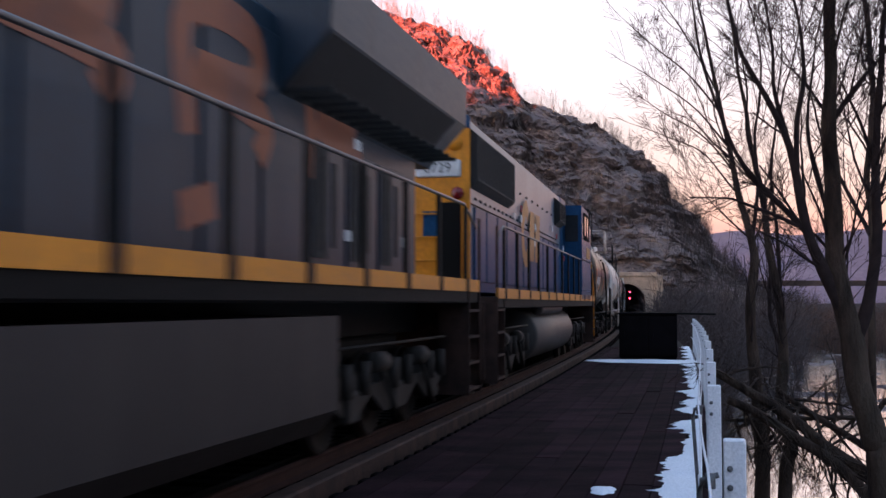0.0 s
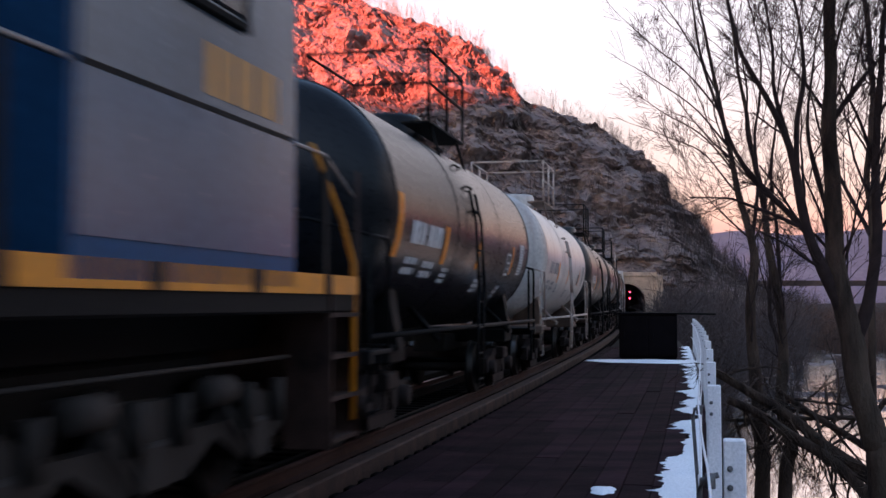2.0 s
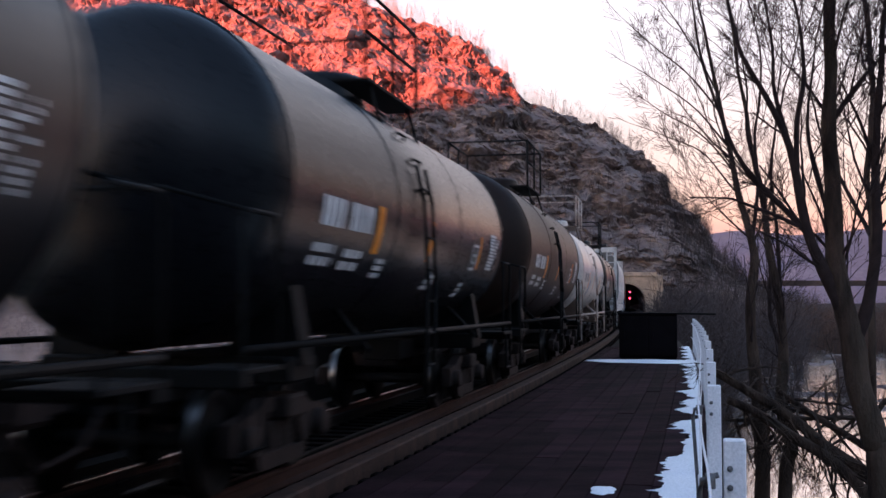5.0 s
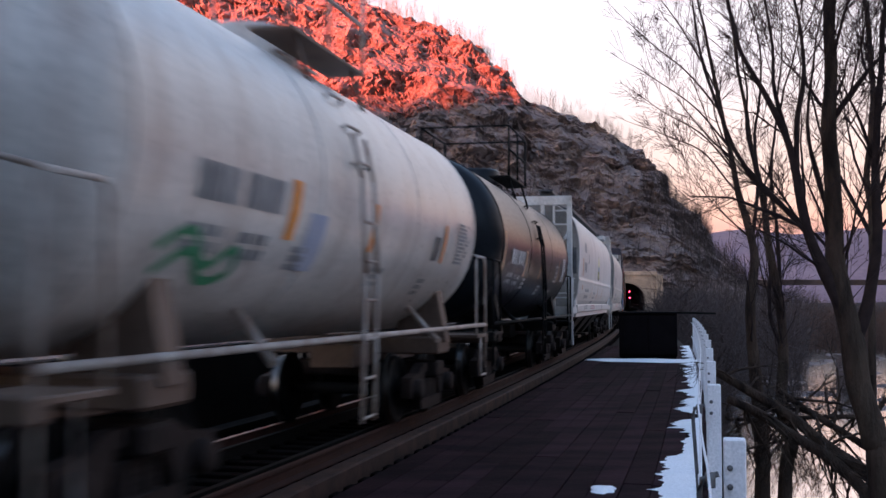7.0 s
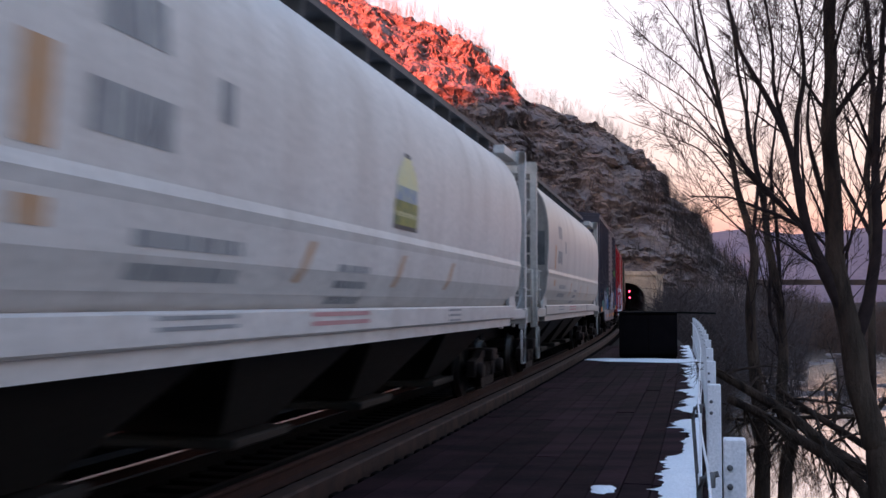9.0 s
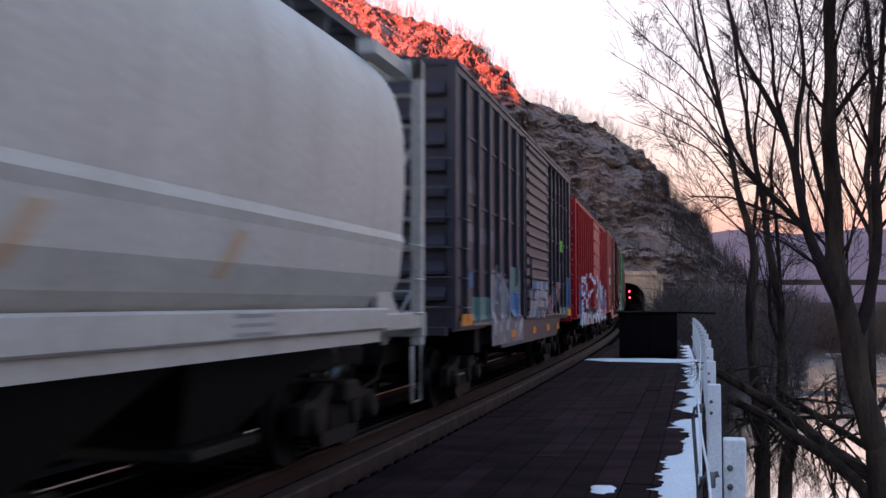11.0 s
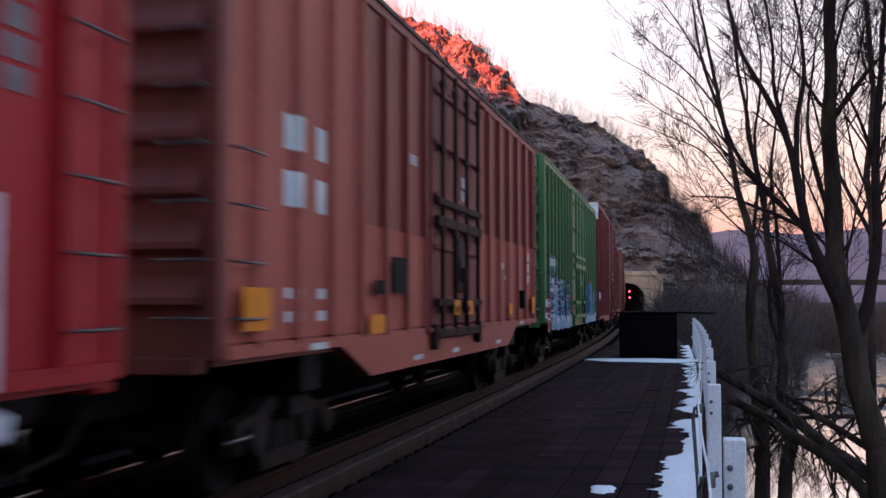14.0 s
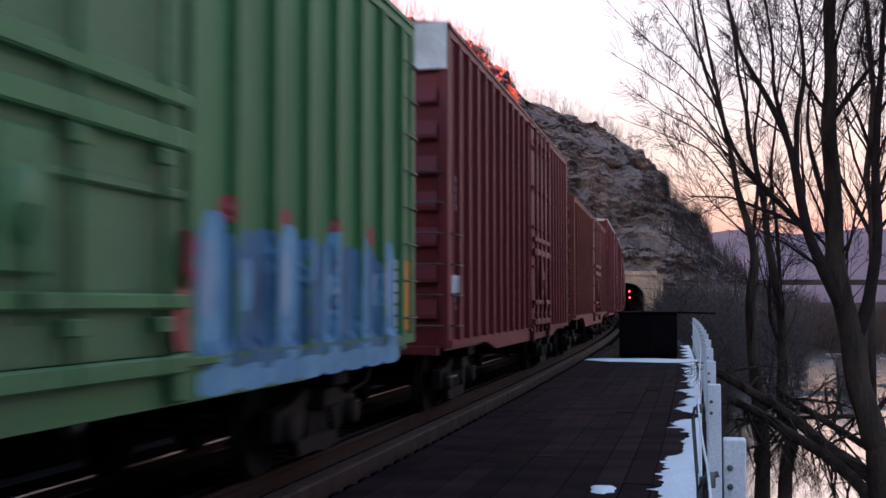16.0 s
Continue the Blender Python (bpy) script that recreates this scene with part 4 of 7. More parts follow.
# ---- tank cars ----
def tank_car(label, first, last, coat, r=1.5, zc=2.72, trim=None, marks="white", stripe="reflex", rail_coat=None, ladder_at=-0.65, seed=1, front=0):
    """first and last are where the round shell meets its heads."""
    trim = trim or M["black"]
    rail_coat = rail_coat or trim
    h = (last - first) / 2
    rg = random.Random(seed)
    car = placed(tagged(new("tank_car"), label, "tank car"), first, last)
    head = [(0.62 * math.sin(a), r * math.cos(a)) for a in (math.pi / 2 * i / 9 for i in range(10))]
    prof = [(-h - x, q) for x, q in reversed(head)] + [(-h + 0.03, r), (-h / 3, r), (-h / 3 + 0.04, r + 0.008), (h / 3, r + 0.008), (h / 3 + 0.04, r), (h, r)] + [(h + x, q) for x, q in head[1:]]
    g = Geo().lathe(prof, 64, "x", (0, 0, zc))
    part("tank", g, coat, car)
    g = Geo()
    for x in (-h, -h / 3, h / 3, h):
        g.lathe([(x - 0.02, r), (x - 0.015, r + 0.012), (x + 0.015, r + 0.012), (x + 0.02, r)], 48, "x", (0, 0, zc))
    part("weld_band", g, coat, car, split=True)
    g = Geo()
    E_ = h + 0.95
    for sg in (-1, 1):
        g.box(*sorted((sg * (h - 2.2), sg * E_)), -0.3, 0.3, 0.75, 1.06, 0.02)
        g.box(*sorted((sg * E_ - sg * 0.1, sg * E_ + sg * 0.06)), -1.5, 1.5, 0.98, 1.14, 0.02)
        g.box(*sorted((sg * (h - 1.3), sg * (h - 0.6))), -1.25, 1.25, 0.9, 1.14, 0.03)
        for y in (-1, 1):
            g.prism_x([(y * 1.3, 1.06), (y * 0.5, 1.06), (y * 0.75, zc - r * 0.72), (y * 1.15, zc - r * 0.55)], *sorted((sg * (h - 0.8), sg * (h - 1.1))))
            g.box(*sorted((sg * (h + 0.2), sg * E_)), y * 1.2 - 0.3, y * 1.2 + 0.3, 1.08, 1.13, 0.01)
    part("underframe_beam", g, trim, car, split=True)
    g = Geo()
    for y in (-1, 1):
        g.tube([(-E_, y * 1.47, 1.27), (E_, y * 1.47, 1.27)], 0.032, 8)
        for x in (-h * 0.55, h * 0.55):
            g.tube([(x, y * 1.47, 1.13), (x + 0.45, y * 0.95, zc - r * 0.78)], 0.04, 6)
        for sg in (-1, 1):
            g.tube([(sg * (h + 0.25), y * 1.47, 1.13), (sg * (h + 0.25), y * 1.47, 2.25), (sg * (h + 0.32), y * 1.47, 2.32), (sg * (E_ - 0.08), y * 1.47, 2.32), (sg * E_, y * 1.47, 2.25), (sg * E_, y * 1.47, 0.6)], 0.022, 6)
            g.tube([(sg * (E_ - 0.4), y * 1.47, 1.1), (sg * (E_ - 0.4), y * 1.47, 0.5), (sg * E_, y * 1.47, 0.5)], 0.022, 6)
    for sg in (-1, 1):
        g.tube([(sg * (E_ - 0.02), -1.47, 2.32), (sg * (E_ + 0.0), -0.8, 2.5), (sg * (E_ + 0.0), 0.8, 2.5), (sg * (E_ - 0.02), 1.47, 2.32)], 0.022, 6)
    part("handrail", g, rail_coat, car, "thin tubular handrail", split=True)
    g = Geo()
    for y in (-1, 1):
        lad = [(y * (r * math.sin(a) + 0.09), zc + r * math.cos(a)) for a in (0.35, 0.6, 0.9, 1.2, 1.5)] + [(y * (r + 0.13), 1.9), (y * (r + 0.1), 0.45)]
        for x in (ladder_at - 0.2, ladder_at + 0.2):
            for (a, b), (c, d) in zip(lad[3:], lad[4:]):
                g.tube([(x, a, b), (x, c, d)], 0.024, 5)
        for i in range(6):
            z = 0.5 + 0.38 * i
            g.tube([(ladder_at - 0.2, y * (r + 0.11), z), (ladder_at + 0.2, y * (r + 0.11), z)], 0.018, 5)
        for a in (0.45, 0.68, 0.92, 1.16, 1.4):
            p, q = y * (r + 0.07) * math.sin(a), zc + (r + 0.07) * math.cos(a)
            g.tube([(ladder_at - 0.22, p * 0.96, q - 0.03), (ladder_at - 0.2, p, q), (ladder_at + 0.2, p, q), (ladder_at + 0.22, p * 0.96, q - 0.03)], 0.018, 5)
    part("ladder_bar", g, rail_coat, car, split=True)
    g = Geo()
    g.lathe([(zc + r - 0.1, 0.55), (zc + r + 0.28, 0.55), (zc + r + 0.34, 0.5), (zc + r + 0.36, 0.0)], 20, "z")
    part("dome", g, coat, car)
    g = Geo()
    zp = zc + r + 0.08
    for y in (-1, 1):
        g.box(-1.2, 1.2, y * 0.75 - 0.22, y * 0.75 + 0.22, zp - 0.04, zp, 0.008)
        for x in (-0.9, 0.9):
            g.tube([(x, y * 0.9, zp), (x, y * 1.05, zc + r * 0.7)], 0.025, 5)
    part("platform", g, trim, car, split=True)
    g = Geo()
    for y in (-1, 1):
        for q in (1.05, 0.55):
            g.tube([(-1.2, y * 0.95, zp + q), (1.2, y * 0.95, zp + q)], 0.022, 6)
        for x in (-1.2, 0, 1.2):
            g.tube([(x, y * 0.95, zp), (x, y * 0.95, zp + 1.05)], 0.024, 6)
    for x in (-1.2, 1.2):
        for q in (1.05,):
            g.tube([(x, -0.95, zp + q), (x, 0.95, zp + q)], 0.022, 6)
    part("railing_bar", g, rail_coat, car, split=True)

    def on_shell(x0, x1, za, zb, m=0, geo=None):
        """A patch that hugs the shell between two heights."""
        vs, k = [], 6
        for i in range(k + 1):
            z = za + (zb - za) * i / k
            y = -math.sqrt(max((r + 0.014) ** 2 - (z - zc) ** 2, 0.01))
            vs += [(x0, y, z), (x1, y, z)]
        geo.add(vs, [(2 * i, 2 * i + 1, 2 * i + 3, 2 * i + 2) for i in range(k)], m, True)

    g = Geo()
    for x, w in ((-h * 0.985, 0.18),) * front + ((-2.45, 0.19), (-0.1, 0.15), (h * 0.62, 0.12)):
        on_shell(x, x + w, zc - 0.58, zc - 0.08 if x > -h * 0.9 else zc + 0.15, 0, g)
    part("reflective_strip", g, P[stripe], car, "upright amber reflective strip", split=True)
    g = Geo()

    def words(x, z, w, hh, n, lines):
        for j in range(lines):
            zz = z - j * hh * 1.5
            q = x
            while q < x + w - 0.02:
                k = min(rg.uniform(0.6, 1.4) * w / n, x + w - q)
                on_shell(q, q + k * 0.68, zz - hh, zz, 0, g)
                q += k

    words(-4.2, zc - 0.12, 0.7, 0.27, 5, 1)
    words(-3.35, zc - 0.12, 0.75, 0.27, 5, 1)
    words(-4.2, zc - 0.55, 0.6, 0.08, 3, 2)
    words(-3.3, zc - 0.57, 0.6, 0.08, 3, 2)
    words(ladder_at - 1.5, zc - 0.62, 0.4, 0.05, 2, 3)
    words(ladder_at + 1.0, zc - 0.72, 0.5, 0.05, 3, 3)
    words(h * 0.78, zc + 0.0, 0.7, 0.035, 1, 11)
    words(h * 0.5, zc - 0.8, 0.35, 0.05, 2, 3)
    part("lettering", g, P[marks], car, "rows of small stencilled marks")["kind"] = "stuff"
    g = Geo()
    x = h * 0.52
    if marks == "white":
        for a, b, za, zb in ((0, 0.4, 0.0, 0.035), (0, 0.4, 0.345, 0.38), (0, 0.04, 0, 0.38), (0.36, 0.4, 0, 0.38), (0.1, 0.3, 0.1, 0.13), (0.1, 0.3, 0.2, 0.24)):
            on_shell(x + a, x + b, zc - 0.6 + za, zc - 0.6 + zb, 0, g)
    else:
        on_shell(x + 0.05, x + 0.33, zc - 0.56, zc - 0.26, 0, g)
    part("placard" if marks != "white" else "stencil_line", g, P["white"] if marks == "white" else P["dark"], car, split=True)
    for x in (-h + 0.95, h - 0.95):
        truck(car, x)
    couplers(car, E_)
    return car, on_shell, lambda z: -math.sqrt(max((r + 0.012) ** 2 - (z - zc) ** 2, 0.01))


tank_car("black tank car with white stencils behind the locomotives", 41.1, 51.0, P["tank_black"], seed=2, front=1)
t2 = tank_car("dirty white tank car with grey stencils", 54.0, 64.1, P["tank_white"], trim=P["tank_trim"], rail_coat=P["tank_rail"], marks="stencil", seed=3)
tank_car("dark grey tank car with white stencils", 67.0, 77.05, P["tank_grey"], seed=4)
tank_car("black tank car in the middle of the train", 80.2, 90.2, P["tank_black"], seed=5)
tank_car("dull brown tank car with white stencils", 93.3, 103.4, P["tank_brown"], r=1.56, zc=2.76, seed=6)
t6 = tank_car("dirty white tank car with green graffiti scrawl", 105.8, 116.0, P["tank_white"], trim=P["tank_trim"], rail_coat=P["tank_rail"], marks="stencil", seed=7)
t7 = tank_car("black tank car with pale graffiti scrawl", 118.6, 129.0, P["tank_matt"], stripe="faded_amber", seed=8, front=1)

g = Geo()
stroke(g, [(-4.5, 1.98), (-4.1, 2.12), (-3.7, 1.88), (-3.3, 2.02), (-3.2, 1.84), (-3.6, 1.78), (-4.0, 1.98), (-4.4, 1.82)], 0.065, None, 0, 0.006, t6[2])
part("graffiti", g, P["spray_green"], t6[0], "green sprayed loop")
g = Geo()
for x in (-1.95,):
    t6[1](x, x + 0.45, 1.9, 2.4, 0, g)
part("notice", g, P["spray_haze"], t6[0], "pale blue notice")
g = Geo()
rs_ = random.Random(2)
for i in range(5):
    x = -4.6 + i * 0.45
    stroke(g, [(x, 1.75), (x + 0.1, 2.3), (x + 0.35, 2.25), (x + 0.15, 2.0), (x + 0.45, 1.8 + 0.1 * rs_.random())], 0.07, None, 0, 0.006, t7[2])
part("graffiti", g, P["spray_grey"], t7[0], "pale sprayed scrawl", split=True)


# ---- covered hoppers ----
def hopper_car(label, first, last, coat, zt=4.62, seed=1):
    h = (last - first) / 2
    rg = random.Random(seed)
    car = placed(tagged(new("hopper_car"), label, "hopper car"), first, last)
    sect = [(1.28, 1.3), (1.33, 1.56), (1.44, 1.68), (1.53, 1.9), (1.56, 2.2), (1.585, 2.28), (1.56, 2.36), (1.59, 2.9), (1.59, 3.2), (1.575, 3.45), (1.53, 3.7), (1.46, 3.92), (1.34, 4.12), (1.2, 4.27), (1.0, 4.4), (0.7, zt - 0.1), (0.3, zt), (0, zt)]
    ring = [(-y, z) for y, z in sect] + [(y, z) for y, z in reversed(sect[:-1])]
    n = len(ring)
    stations = [(-h + 1.3, 1.3), (-h + 2.2, 1.3), (h - 2.2, 1.3), (h - 1.3, 1.3)]
    vs = []
    for x, low in stations:
        for y, z in ring:
            if z < low:
                y, z = math.copysign(max(q for q, w in sect if w >= low - 0.3), y) * 0.995 if y else 0, low
            vs.append((x, y, z))
    fs = [(i * n + j, i * n + (j + 1) % n, (i + 1) * n + (j + 1) % n, (i + 1) * n + j) for i in range(len(stations) - 1) for j in range(n)]
    fs += [tuple(range(n)), tuple(range(len(vs) - 1, len(vs) - n - 1, -1))]
    shell = Geo()
    for soft in (False, True):
        shell.add(vs, [q for q in fs if (len(q) == 4 and min(vs[i][2] for i in q) > 2.3) == soft], 0, soft)
    part("body", shell, coat, car)
    g = Geo()
    for sg in (-1, 1):
        g.box(-h + 1.6, h - 1.6, *sorted((sg * 1.28, sg * 1.5)), 1.33, 1.56, 0.02)
        g.box(-h + 1.7, h - 1.7, *sorted((sg * 1.3, sg * 1.44)), 1.2, 1.325)
        for d in (-1, 1):
            g.box(*sorted((d * (h - 1.7), d * h)), *sorted((sg * 1.25, sg * 1.48)), 1.3, 1.5, 0.02)
            g.prism([(d * (h - 1.9), 1.5), (d * (h - 1.1), 1.5), (d * (h - 1.9), 2.15)], *sorted((sg * 1.4, sg * 1.46)))
    for d in (-1, 1):
        g.box(*sorted((d * (h - 0.15), d * h)), -1.5, 1.5, 1.2, 1.5, 0.02)
    part("side_sill", g, coat, car, split=True)
    part("center_sill", Geo().box(-h, h, -0.3, 0.3, 0.78, 1.1, 0.02), M["black"], car)
    for d in (-1, 1):
        g = Geo()
        for y in (-1, 1):
            g.box(*sorted((d * (h - 0.14), d * h)), *sorted((y * 1.34, y * 1.48)), 1.1, zt - 0.05, 0.015)
            g.box(*sorted((d * (h - 0.12), d * h)), *sorted((y * 0.62, y * 0.72)), 1.1, zt - 0.05, 0.015)
            g.prism([(d * (h - 0.1), zt - 0.1), (d * (h - 1.5), zt - 0.1), (d * (h - 1.5), zt - 0.25), (d * (h - 0.1), zt - 0.25)], *sorted((y * 1.1, y * 1.3)))
            rungs(g, d * (h - 0.5), d * (h - 0.1), y * 1.42, [1.5, 1.9, 2.3], y * 0.08, 0.014)
            g.box(*sorted((d * (h - 0.1), d * h)), *sorted((y * 0.95, y * 1.01)), 1.1, zt - 0.1, 0.01)
            g.tube([(d * (h - 0.05), y * 0.7, 2.3), (d * (h - 0.05), y * 1.38, 3.6)], 0.03, 5)
            g.tube([(d * (h - 1.3), y * 1.44, 1.3), (d * (h - 0.5), y * 1.46, 1.75), (d * (h - 0.5), y * 1.46, 2.3)], 0.022, 5)
        g.box(*sorted((d * (h - 0.14), d * h)), -1.48, 1.48, zt - 0.3, zt - 0.05, 0.015)
        g.box(*sorted((d * (h - 0.1), d * h)), -0.7, 0.7, 1.1, 2.3, 0.02)
        for i in range(8):
            z = 1.5 + 0.38 * i
            g.box(*sorted((d * (h - 0.03), d * (h + 0.03))), -1.36, -0.98, z - 0.02, z + 0.02)
        for z in (1.75, 2.3):
            g.tube([(d * (h + 0.12), -1.4, z), (d * (h + 0.12), -0.6, z)], 0.022, 6)
        for y in (-1.4, -1.0, -0.6):
            g.tube([(d * (h + 0.12), y, 1.15), (d * (h + 0.12), y, 2.3)], 0.022, 6)
        g.lathe([(d * (h + 0.0), 0.0), (d * (h + 0.05), 0.2), (d * (h + 0.22), 0.2), (d * (h + 0.24), 0.0)], 16, "x", (0, -0.35, 2.0))
        g.tube([(d * (h - 0.1), -1.46, 1.1), (d * (h - 0.1), -1.46, 0.45), (d * (h - 0.5), -1.46, 0.45), (d * (h - 0.5), -1.46, 1.1)], 0.022, 5)
        part("end_frame_bar", g, coat, car, split=True)
        g = Geo()
        g.prism_x([(y * 0.985, z - 0.02) for y, z in ring], *sorted((d * (h - 1.3), d * (h - 1.285))))
        # end sheet takes the paint that holds its shade
        sheet = part("end_sheet", g, P["hopper_end"], car)
        part("end_patch", Geo().box(*sorted((d * (h - 1.285), d * (h - 1.275))), -1.5, -0.75, 2.45, 3.2), P["dark"], sheet)
    g = Geo()
    for y0, y1 in ((-0.95, -0.55), (0.55, 0.95)):
        k = 34
        for i in range(k):
            a, b = -h + 0.1 + (2 * h - 0.2) * i / k, -h + 0.1 + (2 * h - 0.2) * (i + 1) / k
            g.box(a, b - 0.06, y0, y1, zt + 0.1, zt + 0.14)
        g.box(-h + 0.1, h - 0.1, y0, y0 + 0.03, zt + 0.05, zt + 0.14)
        for i in range(k // 2):
            x = -h + 0.4 + i * 2 * (2 * h - 0.4) / k
            g.box(x - 0.02, x + 0.02, y0, y1, zt - 0.22, zt + 0.1)
    part("roof_walk", g, P["grating"], car, "dark steel grating walkway")["kind"] = "stuff"
    for i in range(4):
        g = Geo()
        xc = (-h + 4.0) + (2 * h - 8.0) * i / 3
        top, bot = 1.75, 0.55
        for sg in (-1,):
            vs = [(xc - top, -1.25, 1.3), (xc + top, -1.25, 1.3), (xc + top, 1.25, 1.3), (xc - top, 1.25, 1.3),
                  (xc - bot, -0.55, 0.42), (xc + bot, -0.55, 0.42), (xc + bot, 0.55, 0.42), (xc - bot, 0.55, 0.42)]
            g.add(vs, [(0, 1, 5, 4), (1, 2, 6, 5), (2, 3, 7, 6), (3, 0, 4, 7), (4, 5, 6, 7)])
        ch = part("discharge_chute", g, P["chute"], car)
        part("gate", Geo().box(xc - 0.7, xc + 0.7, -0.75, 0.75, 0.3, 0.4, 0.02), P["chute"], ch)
    for x in (-h + 1.9, h - 1.9):
        truck(car, x)
    couplers(car, h)
    k = sect

    def side(z):
        for (y0, z0), (y1, z1) in zip(k, k[1:]):
            if z0 <= z <= z1 and z1 > z0:
                return -(y0 + (y1 - y0) * (z - z0) / (z1 - z0)) - 0.006
        return -1.5

    def mark(geo, x, z, w, hh, m=0, lean=0.0):
        zs = [z + (hh * i / 3) for i in range(4)]
        vs = [(xx + lean * (q - z) / hh, side(q), q) for q in zs for xx in (x, x + w)]
        geo.add(vs, [(2 * i, 2 * i + 1, 2 * i + 3, 2 * i + 2) for i in range(3)], m)

    return car, mark, h


def hopper_marks(car, mark, h, badge):
    g = Geo()
    for x, z, w, hh in ((-h + 3.35, 3.15, 0.8, 0.3), (-h + 3.25, 2.55, 1.0, 0.3), (-h + 4.9, 2.85, 0.3, 0.3), (-h + 3.8, 1.95, 1.6, 0.1), (-h + 3.8, 1.75, 1.6, 0.1), (-h + 7.6, 1.9, 1.0, 0.07), (-h + 7.6, 1.75, 1.0, 0.07), (-h + 7.6, 1.6, 1.0, 0.07)):
        q = x
        while q < x + w - 0.05:
            k = min(rng.uniform(0.15, 0.35), x + w - q)
            mark(g, q, z, k * 0.85, hh)
            q += k
    for x, w, n in ((-h + 4.2, 1.2, 2), (-h + 12.4, 0.7, 3)):
        for j in range(n):
            g.box(x, x + w, -1.504, -1.5, 1.5 - j * 0.07, 1.53 - j * 0.07)
    part("lettering", g, paint("grey_stencil_paint", (0.2, 0.2, 0.21), (0.3, 0.3, 0.3), 0.6, 0, 3, 0), car)["kind"] = "stuff"
    g = Geo()
    for x in (-h + 2.6,):
        mark(g, x, 2.4, 0.3, 0.55)
        mark(g, x, 2.0, 0.3, 0.15)
    for x in (-h + 6.5, -h + 9.5, -h + 12.0):
        mark(g, x, 1.78, 0.16, 0.36, 0, 0.3)
    part("reflective_strip", g, P["faded_amber"], car, "amber reflective strip", split=True)
    g = Geo()
    for x, w in ((-h + 7.0, 1.7),):
        for j in range(2):
            g.box(x, x + w, -1.504, -1.5, 1.49 - j * 0.08, 1.53 - j * 0.08)
    part("red_lettering", g, paint("faded_red_stencil", (0.5, 0.2, 0.2), (0.5, 0.25, 0.25), 0.6, 0, 3, 0), car)
    if badge:
        g = Geo()
        mark(g, -0.3, 2.42, 1.0, 0.05, 3)
        mark(g, -0.3, 2.47, 1.0, 0.27, 0)
        mark(g, -0.2, 2.57, 0.8, 0.05, 2)
        mark(g, -0.24, 2.74, 0.88, 0.16, 1)
        for i in range(6):
            w = 0.88 - 0.022 * i * i
            mark(g, 0.2 - w / 2, 2.9 + 0.055 * i, w, 0.055, 2)
        mark(g, 0.08, 3.23, 0.24, 0.05, 3)
        part("badge", g, [paint("dark_green_badge", (0.06, 0.12, 0.05), (0.3, 0.28, 0.05), 0.5, 0, 6, 0), paint("blue_badge", (0.1, 0.2, 0.4), (0.4, 0.45, 0.3), 0.5, 0, 6, 0), paint("cream_badge", (0.7, 0.62, 0.3), (0.6, 0.6, 0.4), 0.5, 0, 6, 0), P["dark"]], car, "worn yellow and green badge")


c, mk, hh = hopper_car("pale grey covered hopper with a worn badge", 130.1, 149.4, P["hopper"], seed=1)
hopper_marks(c, mk, hh, True)
c, mk, hh = hopper_car("warm grey covered hopper with a grating roof walk", 150.9, 168.85, P["hopper_b"], seed=2)
hopper_marks(c, mk, hh, False)


# ---- locomotives ----
def loco_truck(car, x):
    g = Geo()
    for sg in (-1, 1):
        y0, y1 = sorted((sg * 0.98, sg * 1.14))
        g.prism([(-2.35, 0.55), (-2.35, 0.8), (-1.7, 0.92), (-1.2, 0.7), (-0.6, 0.7), (-0.3, 0.95), (0.3, 0.95), (0.6, 0.7), (1.2, 0.7), (1.7, 0.92), (2.35, 0.8), (2.35, 0.55), (1.9, 0.4), (1.5, 0.36), (1.0, 0.6), (0.5, 0.36), (-0.5, 0.36), (-1.0, 0.6), (-1.5, 0.36), (-1.9, 0.4)], y0, y1)
        for xx in (-1.75, 0, 1.75):
            g.box(xx - 0.2, xx + 0.2, *sorted((sg * 1.0, sg * 1.2)), 0.34, 0.68, 0.03)
            g.tube([(xx - 0.3, sg * 1.2, 0.62), (xx - 0.3, sg * 1.2, 0.98)], 0.07, 8)
            g.tube([(xx + 0.32, sg * 1.2, 0.62), (xx + 0.32, sg * 1.2, 0.98)], 0.07, 8)
        for xx in (-0.9, 0.9):
            g.lathe([(xx - 0.25, 0.0), (xx - 0.25, 0.12), (xx + 0.2, 0.12), (xx + 0.25, 0.0)], 12, "x", (0, sg * 1.18, 0.95))
            g.tube([(xx, sg * 1.2, 0.95), (xx + 0.5, sg * 1.22, 0.5), (xx + 0.7, sg * 1.22, 0.3)], 0.03, 5)
        g.tube([(-2.3, sg * 1.2, 1.15), (2.3, sg * 1.2, 1.15)], 0.02, 5)
    tr = part("truck", Geo().box(-2.2, 2.2, -0.55, 0.55, 0.75, 1.2, 0.05), M["black"], car, "grimy three-axle truck")
    part("truck_casting", g, P["truck_frame"], tr, split=True)
    tr.location = (x, 0, 0)
    for sx in (-1.75, 0, 1.75):
        w = part("wheelset", LOCO_WHEELSET, None, tr)
        w.location = (sx, 0, LOCO_R)
        wheelsets.append((w, sx, LOCO_R))


